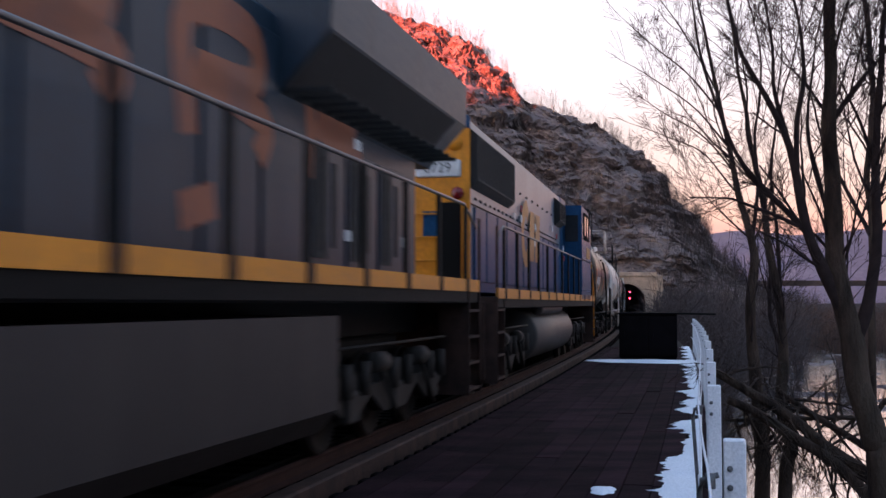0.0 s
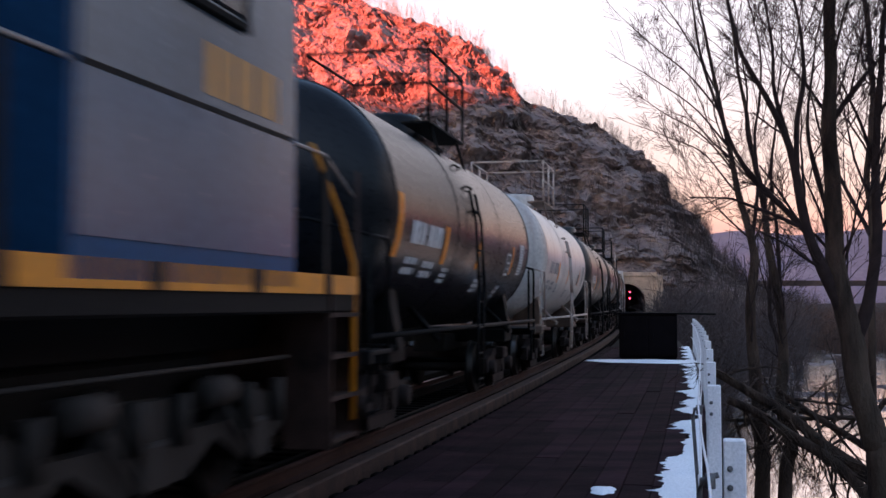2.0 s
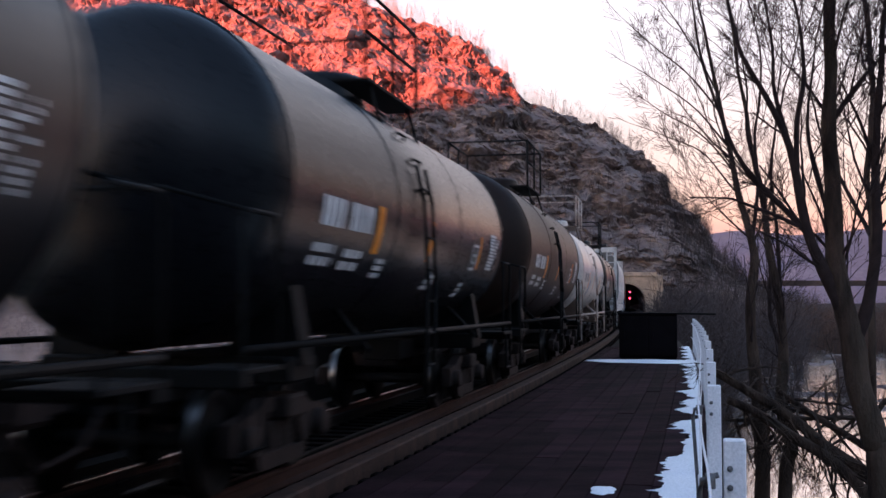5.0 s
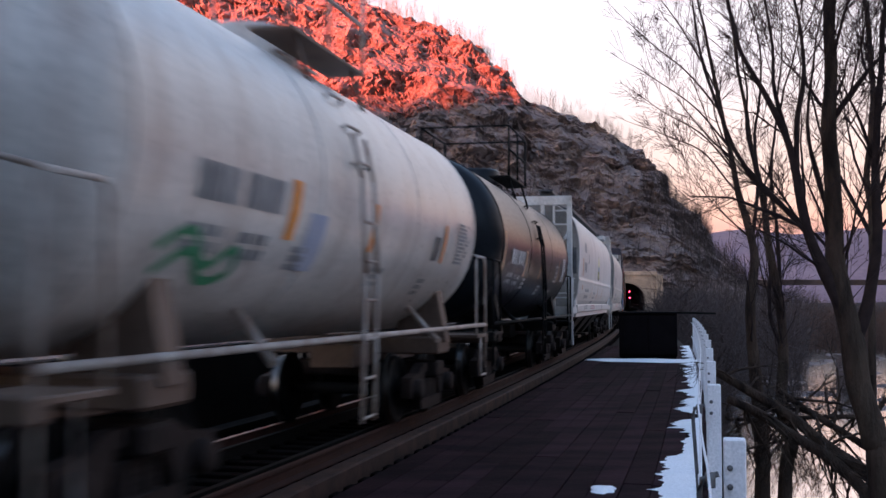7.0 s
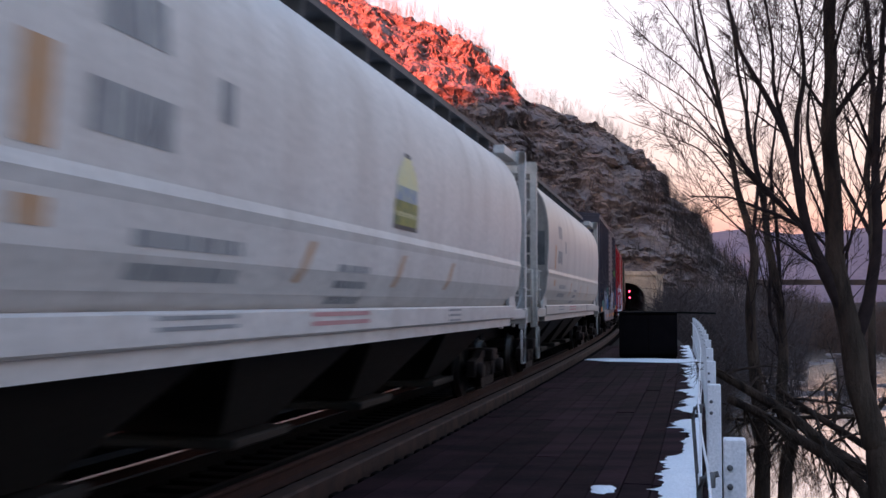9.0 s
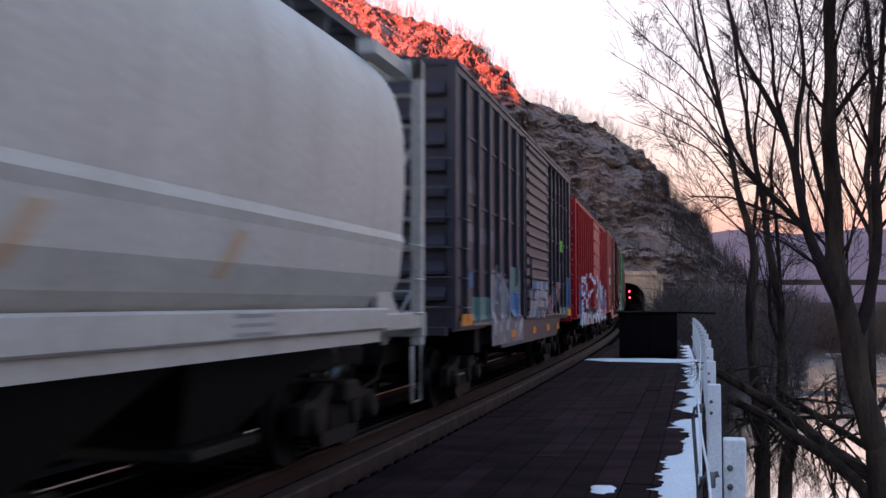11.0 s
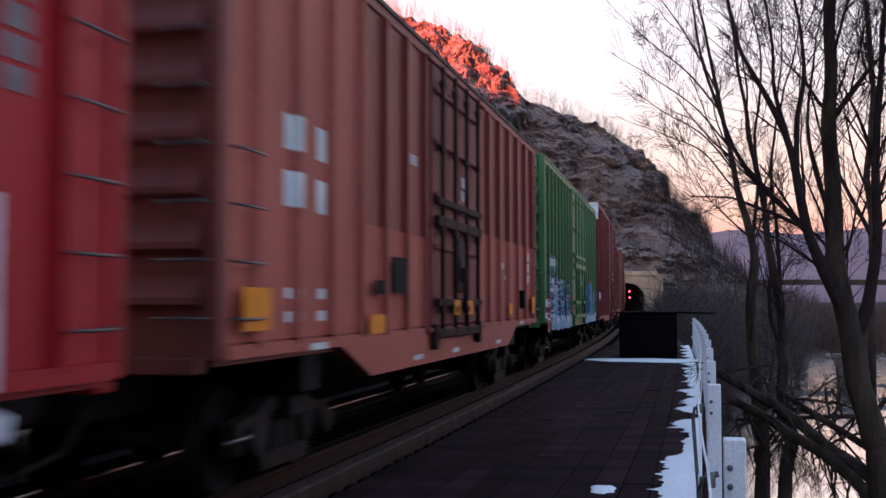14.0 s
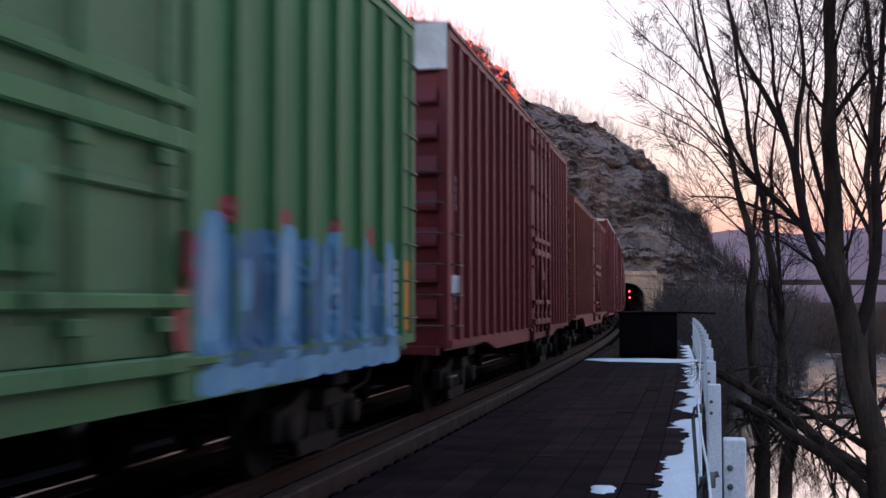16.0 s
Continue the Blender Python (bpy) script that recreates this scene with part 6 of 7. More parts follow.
SKY = glow("evening_sky", ((0.0, (0.62, 0.36, 0.42)), (0.085, (0.85, 0.42, 0.37)), (0.13, (0.95, 0.62, 0.48)), (0.22, (0.93, 0.78, 0.69)), (0.38, (0.86, 0.88, 0.93)), (0.7, (0.85, 0.92, 1.0)), (1.0, (0.8, 0.9, 1.0))), 0.127, H_SKY)
whole("sky_backdrop", g, SKY, "pale evening sky with a pink horizon", "sky", "structure")

ROCK = paint("grey_cliff_rock", (0.112, 0.076, 0.071), (0.235, 0.17, 0.157), 0.9, 0, 0.16, 0.9, fine=7, stretch=(1, 1, 1.7), dirt=(0.045, 0.034, 0.031), dirt_amount=0.5, depth=0.3)


def hill_height(x):
    """The crest over the line of the cliff, highest away from the river."""
    pts = ((-400, 160), (-150, 135), (-80, 116), (-45, 98), (-23, 90), (-13, 84.5), (-2, 81), (11, 74.5), (19, 67), (24, 60), (30, 57), (36, 55), (43, 53), (51, 48), (57, 45), (60, 40), (64, 33), (69, 26), (73, 21), (77, 14), (83, 6), (92, 0), (130, -4))
    for (a, b), (c, d) in zip(pts, pts[1:]):
        if a <= x <= c:
            return b + (d - b) * (x - a) / (c - a)
    return -4


def hill():
    g = Geo()
    nu, nv = 520, 230
    vs = []
    for i in range(nu + 1):
        u = -165 + 275 * i / nu
        hgt = hill_height(u)
        for j in range(nv + 1):
            v = j / nv
            if v <= 0.8:
                w = v / 0.8
                z = -9 + (hgt + 9) * w
                y = 252 + 62 * w ** 1.2 - 0.06 * u
                amp = 1.0
            else:
                w = (v - 0.8) / 0.2
                z = hgt + 4 * w - 2 * w * w
                y = 314 - 0.06 * u + 90 * w
                amp = 0.5
            p = Vector((u * 0.035, y * 0.03, z * 0.05))
            big = noise.fractal(p, 0.9, 2.0, 5)
            ledge = noise.fractal(Vector((u * 0.03, 3.1, z * 0.22)), 0.8, 2.1, 4)
            crag = noise.ridged_multi_fractal(Vector((u * 0.07, y * 0.05, z * 0.035 + 7)), 0.9, 2.0, 5, 1.0, 2.0)
            rough = noise.fractal(Vector((u * 0.25, y * 0.12, z * 0.45 + u * 0.06)), 0.7, 2.1, 5)
            bed = noise.fractal(Vector((u * 0.05, 8.0, z * 0.7 + u * 0.1)), 0.6, 2.2, 4)
            crack = noise.ridged_multi_fractal(Vector((u * 0.16 + 0.3 * rough, 5.0, z * 0.045)), 0.8, 2.1, 4, 1.0, 2.0) - 1
            warp = 1.5 * rough
            block = noise.cell(Vector((u * 0.22 + warp, y * 0.05, z * 0.42 + u * 0.05 + 0.6 * big))) + 0.6 * noise.cell(Vector((u * 0.5 + warp, y * 0.1, z * 0.9 + u * 0.1)))
            off = amp * (7.5 * big + 1.6 * ledge + 3.2 * (crag - 1) + 1.8 * rough + 0.5 * bed + 1.0 * block + 1.3 * crack)
            fade = min(1, max(0, (z + 2) / 14))
            near = min(1, abs(u - 40) / 14) if z < 12 else 1
            y -= off * fade * (0.25 + 0.75 * near)
            if abs(u - T_X) < 11 and z < 9.5:
                y = max(y, port.y + 1.4)
            vs.append((u + 1.6 * amp * ledge * fade, y, z + amp * 1.6 * noise.fractal(Vector((u * 0.12, y * 0.1, 2.0)), 0.9, 2.0, 4) * fade))
    n = nv + 1
    hole = []
    for i in range(nu):
        for j in range(nv):
            u, z = vs[i * n + j][0], vs[i * n + j][2]
            if abs(u - T_X) < 4.6 and z < 7.0:
                continue
            hole.append((i * n + j, (i + 1) * n + j, (i + 1) * n + j + 1, i * n + j + 1))
    HILL.append((vs, nu, nv))
    return g.add(vs, hole, 0, False)


HILL = []
S_PORTAL = 253.0
port, port_ph = track(S_PORTAL)
T_X = port.x + 2.0
whole("cliff_hill", hill(), ROCK, "steep grey rock cliff with brush over the tunnel", "cliff", "structure")

# pale warm metallic base puts the sky's bright reflection into the water colour
WATER = paint("sky_bright_river", (0.98, 0.9, 0.82), (0.62, 0.55, 0.52), 0.12, 0.85, 0.05, 0.1, fine=14, stretch=(0.5, 1.6, 1), spread=(0.44, 0.6), spec=1.0)
SOIL = paint("brown_winter_ground", (0.07, 0.05, 0.04), (0.12, 0.09, 0.07), 0.95, 0, 0.1, 0.6, fine=20)
g = Geo()
g.add([(-4000, -4000, -9.4), (4000, -4000, -9.4), (4000, 4000, -9.4), (-4000, 4000, -9.4)], [(0, 1, 2, 3)])
whole("ground", g, SOIL, "brown winter ground under and beyond the river", "ground", "structure")
g = Geo()
g.add([(-300, -300, -8.8), (900, -300, -8.8), (900, 900, -8.8), (-300, 900, -8.8)], [(0, 1, 2, 3)])
whole("river_water", g, WATER, "river reflecting the evening sky, its brightness put into a pale metallic base", "water", "structure")


def bank():
    """The near bank: a low mound from under the walkway to the foot of the cliff."""
    g = Geo()
    vs, nu, nv = [], 90, 24
    for i in range(nu + 1):
        y = 4 + 238 * i / nu
        edge = 0.243 * y + 6 * max(0, 1 - y / 70) + 1.2 * noise.fractal(Vector((y * 0.06, 4, 0)), 0.8, 2.0, 4)
        for j in range(nv + 1):
            w = j / nv
            z = -8.25 + 0.35 * noise.fractal(Vector((y * 0.1, w * 6, 1)), 0.8, 2.0, 4) - 1.1 * max(0, (w - 0.86) / 0.14) ** 1.5
            vs.append((-25 + (edge + 25) * w, y, z))
    n = nv + 1
    return g.add(vs, [(i * n + j, i * n + j + 1, (i + 1) * n + j + 1, (i + 1) * n + j) for i in range(nu) for j in range(nv)], 0, True)


whole("near_bank", bank(), SOIL, "brown earth bank along the river under the brush", "river bank", "structure")


def ridge(name, label, pts, y, depth, mat, amp=4, z0=-9.4, n=240):
    """A long far hill: a crest over a straight line of ground."""
    g = Geo()
    vs = []
    xs = np.linspace(pts[0][0], pts[-1][0], n + 1)
    hs = np.interp(xs, [p[0] for p in pts], [p[1] for p in pts])
    for x, hh in zip(xs, hs):
        w = amp * noise.fractal(Vector((x * 0.01, y * 0.1, 0)), 0.8, 2.0, 5)
        for f_, q in ((0.0, 0.0), (0.5, 0.55), (1.0, 1.0), (1.4, 0.9), (2.5, 0.0)):
            vs.append((x, y + depth * f_, z0 + (hh + w - z0) * q))
    return whole(name, g.add(vs, [(i * 5 + j, (i + 1) * 5 + j, (i + 1) * 5 + j + 1, i * 5 + j + 1) for i in range(n) for j in range(4)], 0, True), mat, label, "hill", "structure")


# the distance haze is put into the far woods' violet colour
WOODS = paint("haze_violet_woods", (0.135, 0.1, 0.145), (0.175, 0.135, 0.185), 1.0, 0, 0.01, 0.3)
NEAR_WOODS = paint("brown_winter_woods", (0.035, 0.024, 0.022), (0.07, 0.046, 0.04), 1.0, 0, 0.06, 0.8, spec=0.1)
ridge("far_hill", "wooded hills beyond the river, haze painted in as violet", ((-200, 60), (300, 100), (420, 110), (560, 112), (800, 118), (1200, 150), (1800, 150)), 1500, 200, WOODS, 8)
ridge("river_bank", "low brown wooded bank across the river", ((58, 0), (75, 1.5), (100, 2.5), (200, 4), (320, 4.5), (700, 6)), 238, 40, NEAR_WOODS, 2)
# unseen ridge, added to keep low horizon light off the cars' lower sides
heights = ridge("river_heights", "unseen wooded heights added to block low light from the river side", ((-1300, 150), (-900, 170), (-300, 165), (0, 150), (250, 120), (420, 60), (520, 10)), -560, -90, NEAR_WOODS, 6)
heights.matrix_world = pose(0, 0, 0, 0, 0, 90)
# unseen; crest and notch are shaped to place the sunlight on the cliff
ridge("town_hill", "unseen wooded hill behind the bridge, notched to shape the sunlight", ((-1700, 230), (-830, 230), (-775, 100), (-740, 95), (-612, 95), (-598, 106), (-565, 114), (-535, 150), (-500, 210), (900, 230), (1500, 230)), -520, -60, NEAR_WOODS, 3)


# ---- tunnel portal and signal ----
STONE = paint("tan_portal_stone", (0.5, 0.34, 0.24), (0.3, 0.21, 0.15), 0.9, 0, 0.5, 0.8, fine=8, stretch=(1, 1, 2), dirt=(0.12, 0.09, 0.07), dirt_amount=0.5)
LINING = paint("sooty_tunnel_brick", (0.03, 0.025, 0.022), (0.05, 0.04, 0.035), 0.9, 0, 0.8, 0.5)
portal = tagged(new("tunnel_portal"), "tan stone tunnel portal with a round arch", "tunnel", kind="structure")
PY = port.y
A_R, A_Z = 4.05, 2.0
g = Geo()
arch = [(T_X + A_R * math.cos(a), A_Z + A_R * math.sin(a)) for a in (math.pi * i / 24 for i in range(25))]
x0, x1, zt = T_X - 7.5, T_X + 6.6, 7.7
for ya, yb in ((PY, PY + 1.2),):
    outer = [(x1, A_Z)] + [(min(max(T_X + 12 * math.cos(a), x0), x1), min(A_Z + 12 * math.sin(a), zt)) for a in (math.pi * i / 24 for i in range(1, 24))] + [(x0, A_Z)]
    vs = [(x, y, z) for y in (ya, yb) for x, z in arch + outer]
    n = 25
    g.add(vs, [(i, i + 1, n + i + 1, n + i) for i in range(24)] + [(2 * n + i, 3 * n + i, 3 * n + i + 1, 2 * n + i + 1) for i in range(24)] + [(i, 2 * n + i, 2 * n + i + 1, i + 1) for i in range(24)])
    g.box(T_X + A_R, x1, ya, yb, -1.5, A_Z)
    g.box(x0, T_X - A_R, ya, yb, -1.5, A_Z)
part("facade", g, STONE, portal)
part("cornice", Geo().box(x0 - 0.3, x1 + 0.3, PY - 0.35, PY + 1.4, zt, zt + 0.55, 0.06), STONE, portal)
part("parapet", Geo().box(x0 - 0.1, x1 + 0.1, PY - 0.1, PY + 1.3, zt + 0.55, zt + 1.0, 0.04), STONE, portal)
part("buttress", Geo().box(x1 - 0.2, x1 + 1.4, PY - 0.5, PY + 1.5, -1.5, zt + 0.2, 0.06), STONE, portal)
vou = Geo().prism([(-0.3, -0.32), (0.3, -0.32), (0.37, 0.34), (-0.37, 0.34)], -0.12, 0.2).mesh("arch_stone", STONE)
for i in range(21):
    a = math.pi * (i + 0.5) / 21
    q = part("arch_stone", vou, None, portal)
    q.matrix_basis = pose(T_X + (A_R + 0.33) * math.cos(a), PY, A_Z + (A_R + 0.33) * math.sin(a), 0, 90 - math.degrees(a), 0)
g = Geo()
inner = [(T_X + A_R, -1.5)] + [(x, z) for x, z in arch] + [(T_X - A_R, -1.5)]
slant = -math.tan(port_ph)
vs = [(x + slant * (y - PY), y, z) for y in (PY + 0.5, PY + 120) for x, z in inner]
n = len(inner)
g.add(vs, [(i, i + 1, n + i + 1, n + i) for i in range(n - 1)] + [tuple(range(n, 2 * n))])
g.add([(T_X - 4.2, PY, -0.4), (T_X + 4.2, PY, -0.4), (T_X + 4.2 + slant * 120, PY + 120, -0.4), (T_X - 4.2 + slant * 120, PY + 120, -0.4)], [(0, 1, 2, 3)])
part("lining", g, LINING, portal)

LENS = bpy.data.materials.new("red_signal_lamp")
LENS.use_nodes = True
LENS.node_tree.nodes["Principled BSDF"].inputs["Emission Color"].default_value = (1, 0.02, 0.05, 1)
LENS.node_tree.nodes["Principled BSDF"].inputs["Emission Strength"].default_value = 4.5
signal = tagged(new("railway_signal"), "black mast signal with two red lamps before the tunnel", "signal")
signal.matrix_world = on_track(202.5, 2.35)
part("mast", Geo().tube([(0, 0, -0.8), (0, 0, 4.2)], 0.08, 10), M["black"], signal)
part("base", Geo().box(-0.3, 0.3, -0.3, 0.3, -0.8, -0.5, 0.03), M["girder"], signal)
for z in (3.65, 2.5):
    hd = part("signal_head", Geo().lathe([(-0.25, 0.0), (-0.25, 0.34), (-0.2, 0.34), (-0.2, 0.0)], 20, "x", (0, 0, z)), M["black"], signal)
    part("lamp", Geo().lathe([(-0.3, 0.0), (-0.28, 0.1), (-0.24, 0.13)], 16, "x", (0, 0, z)), LENS, hd, "glowing red lens")


# ---- bare trees ----
BARK = paint("grey_brown_bark", (0.018, 0.0115, 0.0095), (0.062, 0.038, 0.028), 0.95, 0, 4.5, 1.0, stretch=(1, 1, 0.35), fine=6, dirt=(0.1, 0.075, 0.055), dirt_amount=0.6, spec=0.1, depth=0.04)
TWIG = paint("dark_twig_bark", (0.022, 0.014, 0.0135), (0.036, 0.023, 0.021), 0.95, 0, 6, 0.2, spec=0.1)


def unit(rg):
    v = Vector((rg.gauss(0, 1), rg.gauss(0, 1), rg.gauss(0, 1)))
    return v.normalized()


def sprout(geo, p, d, length, r, level, rg, kids, lift=0.12, m=0, wild=0.22, clear=-2.75):
    """One branch and all that grows from it; it is trimmed where it would reach the track."""
    n = (6, 6, 5, 4, 3)[min(4, 4 - level)] if level >= 0 else 3
    pts, rs, dirs = [p.copy()], [r], [d.copy()]
    q, dd = p.copy(), d.copy()
    for i in range(n):
        dd = (dd + unit(rg) * wild + Vector((0, 0, lift))).normalized()
        q = q + dd * (length / n)
        pts.append(q.copy())
        dirs.append(dd.copy())
        rs.append(max(r * (1 - 0.75 * (i + 1) / n), 0.0035))
        if q.x < clear + rg.uniform(-0.9, 0.9):
            break
    n = len(pts) - 1
    geo.tube(pts, rs, 6 if r > 0.05 else (4 if r > 0.015 else 3), m, caps=False)
    if level <= 0 or (q.x < clear and level < 3):
        return
    for k in range(kids[4 - level] if 4 - level < len(kids) else 4):
        a = rg.uniform(0.18, 1.0) * n
        i = min(int(a), n - 1)
        base = pts[i].lerp(pts[i + 1], a - i)
        side = unit(rg)
        side = (side - dirs[i] * side.dot(dirs[i])).normalized()
        nd = (dirs[i] * rg.uniform(0.7, 1.1) + side * rg.uniform(0.5, 0.9)).normalized()
        sprout(geo, base, nd, length * rg.uniform(0.35, 0.62), rs[i] * rg.uniform(0.4, 0.6), level - 1, rg, kids, lift, m, wild)


def bare_tree(label, limbs, seed, kids, lift=0.05):
    """limbs: (points, radius at foot, radius at tip, whether it is the trunk); the rest grows from them."""
    rg = random.Random(seed)
    foot = Vector(limbs[0][0][0])
    tree = tagged(new("tree"), label, "tree")
    tree.location = foot
    crown, trunk = Geo(), Geo()
    for pts, r0, r1, is_trunk in limbs:
        line = smooth_line([Vector(p) - foot for p in pts], 5)
        line = [p + Vector((noise.noise(p * 0.9 + Vector((seed, 0, 0))), 0, noise.noise(p * 0.9 + Vector((0, seed, 0))))) * 0.07 for p in line]
        n = len(line)
        rs = [(r0 + (r1 - r0) * (i / (n - 1)) ** (0.75 if is_trunk else 1.0)) * (1.0 if is_trunk else 0.8) * (1 + 0.12 * noise.noise(p * 2.5)) for i, p in enumerate(line)]
        (trunk if is_trunk else crown).tube(line, rs, 12 if is_trunk else 8, caps=False)
        for k in range(kids[0] if is_trunk else kids[0] // 2):
            a = rg.uniform(0.16 if is_trunk else 0.15, 1.0)
            i = min(int(a * (n - 1)), n - 2)
            d = (line[i + 1] - line[i]).normalized()
            side = unit(rg)
            side = (side - d * side.dot(d)).normalized()
            nd = (d * rg.uniform(0.5, 1.0) + side * rg.uniform(0.5, 1.0) + Vector((0, 0, 0.2))).normalized()
            sprout(crown, line[i], nd, rg.uniform(0.9, 2.4), min(rs[i] * rg.uniform(0.3, 0.5), 0.027), 3, rg, kids, lift, 0, 0.17)
        sprout(crown, line[-1], (line[-1] - line[-2]).normalized(), 1.8, r1, 3, rg, kids, lift, 0, 0.15)
    part("trunk", trunk, BARK, tree)
    part("crown", crown, TWIG, tree, "bare branches and fine twigs")
    return tree


K = (12, 5, 4, 3)
bare_tree("large bare tree with a forked trunk on the river bank", (
    (((6.7, 16.0, -8.9), (6.37, 16.00, -1.22), (6.24, 16.00, -0.39), (6.08, 16.00, 0.35), (5.97, 16.00, 0.93), (5.79, 16.00, 1.58), (5.71, 16.00, 2.16), (5.68, 16.00, 2.81), (5.69, 16.00, 3.55), (5.65, 16.00, 4.37), (5.67, 16.00, 5.19), (5.69, 16.00, 6.01), (5.73, 16.00, 7.33)), 0.25, 0.07, True),
    (((5.90, 16.00, 1.13), (5.51, 15.95, 2.07), (5.24, 15.90, 2.64), (5.07, 15.85, 3.45), (4.91, 15.80, 4.01), (4.59, 15.75, 4.73), (4.25, 15.70, 5.37), (4.06, 15.65, 6.08)), 0.13, 0.02, False),
    (((5.06, 15.80, 3.45), (5.09, 15.80, 4.17), (5.19, 15.80, 4.82), (5.15, 15.80, 5.63), (4.99, 15.80, 6.44)), 0.06, 0.02, False),
    (((4.95, 15.80, 3.93), (4.79, 15.80, 4.66), (4.76, 15.80, 5.31), (4.59, 15.80, 6.28)), 0.05, 0.015, False),
    (((5.28, 15.90, 2.56), (4.63, 15.90, 3.29), (4.22, 15.90, 3.86), (3.95, 15.90, 4.76), (3.72, 15.90, 5.50), (3.60, 15.90, 6.15)), 0.055, 0.012, False),
    (((4.59, 15.80, 3.28), (4.38, 15.80, 4.01), (4.42, 15.80, 4.74), (4.28, 15.80, 5.47)), 0.035, 0.01, False),
    (((5.97, 16.00, 1.09), (6.20, 16.00, 1.75), (6.33, 16.00, 2.48), (6.31, 16.00, 3.55), (6.38, 16.00, 4.37), (6.45, 16.00, 5.52)), 0.13, 0.05, False),
    (((5.75, 16.10, 4.31), (6.01, 16.10, 4.72), (6.32, 16.10, 5.13), (6.82, 16.10, 5.63)), 0.055, 0.02, False),
    (((6.35, 16.10, 3.56), (6.16, 16.10, 4.31), (5.91, 16.10, 4.80)), 0.045, 0.015, False),
    (((5.66, 16.10, 2.90), (5.42, 16.10, 3.73), (5.35, 16.10, 4.55), (5.50, 16.10, 5.54)), 0.05, 0.015, False),
    (((5.10, 15.90, 2.72), (4.53, 15.90, 2.97), (4.21, 15.90, 3.13), (3.90, 15.90, 3.17)), 0.04, 0.012, False)), 11, K)
bare_tree("slender bare tree with a fine fan of twigs beside the railing", (
    (((6.95, 24.0, -8.9), (6.90, 24.00, -2.64), (6.90, 24.00, -1.14), (6.78, 24.00, 0.21), (6.70, 24.00, 1.44), (6.78, 24.00, 2.43), (6.72, 24.00, 3.04), (6.50, 24.00, 4.03), (6.30, 24.00, 5.01), (6.01, 24.00, 6.37), (5.74, 24.00, 7.72)), 0.2, 0.03, True),
    (((6.72, 24.00, 2.92), (6.90, 24.00, 4.03), (6.84, 24.00, 5.26), (6.99, 24.00, 6.61), (6.84, 24.00, 7.97)), 0.06, 0.02, False),
    (((6.72, 24.00, 3.04), (6.23, 24.00, 3.47), (5.80, 24.00, 3.90)), 0.035, 0.012, False),
    (((6.50, 24.00, 4.03), (5.74, 24.00, 4.83), (4.94, 24.00, 5.26), (4.07, 24.00, 5.57)), 0.03, 0.006, False),
    (((6.33, 24.00, 4.95), (5.55, 24.00, 5.87), (4.69, 24.00, 6.49), (3.95, 24.00, 6.92)), 0.03, 0.006, False),
    (((6.17, 24.00, 5.75), (5.30, 24.00, 6.73), (4.50, 24.00, 7.41), (3.89, 24.00, 7.97)), 0.03, 0.006, False),
    (((6.41, 24.00, 4.52), (5.61, 24.00, 5.32), (4.81, 24.00, 5.81), (4.14, 24.00, 6.24)), 0.03, 0.006, False),
    (((6.04, 24.00, 6.24), (5.43, 24.00, 7.35), (4.87, 24.00, 8.21), (4.38, 24.00, 8.95)), 0.03, 0.006, False)), 23, (10, 5, 4, 3), 0.1)
bare_tree("thin bare tree with several stems over the water", (
    (((8.1, 25.5, -8.9), (7.86, 25.50, -2.91), (7.99, 25.50, -1.58), (7.79, 25.50, -0.53), (7.86, 25.50, 0.78), (7.66, 25.50, 2.09), (7.53, 25.50, 3.00), (7.43, 25.50, 4.05), (7.23, 25.50, 4.96), (7.01, 25.50, 6.27), (6.81, 25.50, 7.84)), 0.2, 0.03, True),
    (((7.73, 25.50, 1.82), (7.77, 25.50, 3.00), (7.64, 25.50, 4.31), (7.74, 25.50, 5.75), (7.92, 25.50, 7.32)), 0.07, 0.02, False),
    (((7.86, 25.50, 0.52), (7.56, 25.50, 1.30), (7.53, 25.50, 2.35)), 0.08, 0.04, False)), 31, K)
bare_tree("bare tree at the river's edge with spreading limbs", (
    (((11.6, 30.0, -8.9), (11.6, 30.0, -2.0), (11.71, 30.00, 3.40), (11.63, 30.00, 5.25), (11.82, 30.00, 7.55), (11.63, 30.00, 9.86)), 0.13, 0.07, True),
    (((11.71, 30.00, 3.40), (11.02, 30.00, 4.78), (10.40, 30.00, 6.17), (9.94, 30.00, 8.01)), 0.09, 0.02, False),
    (((11.71, 30.00, 4.01), (12.25, 30.00, 5.55), (12.40, 30.00, 7.55)), 0.09, 0.02, False)), 47, K)

snag = tagged(new("fallen_tree"), "dark fallen trunks and limbs leaning over the water", "fallen tree")
rg = random.Random(5)
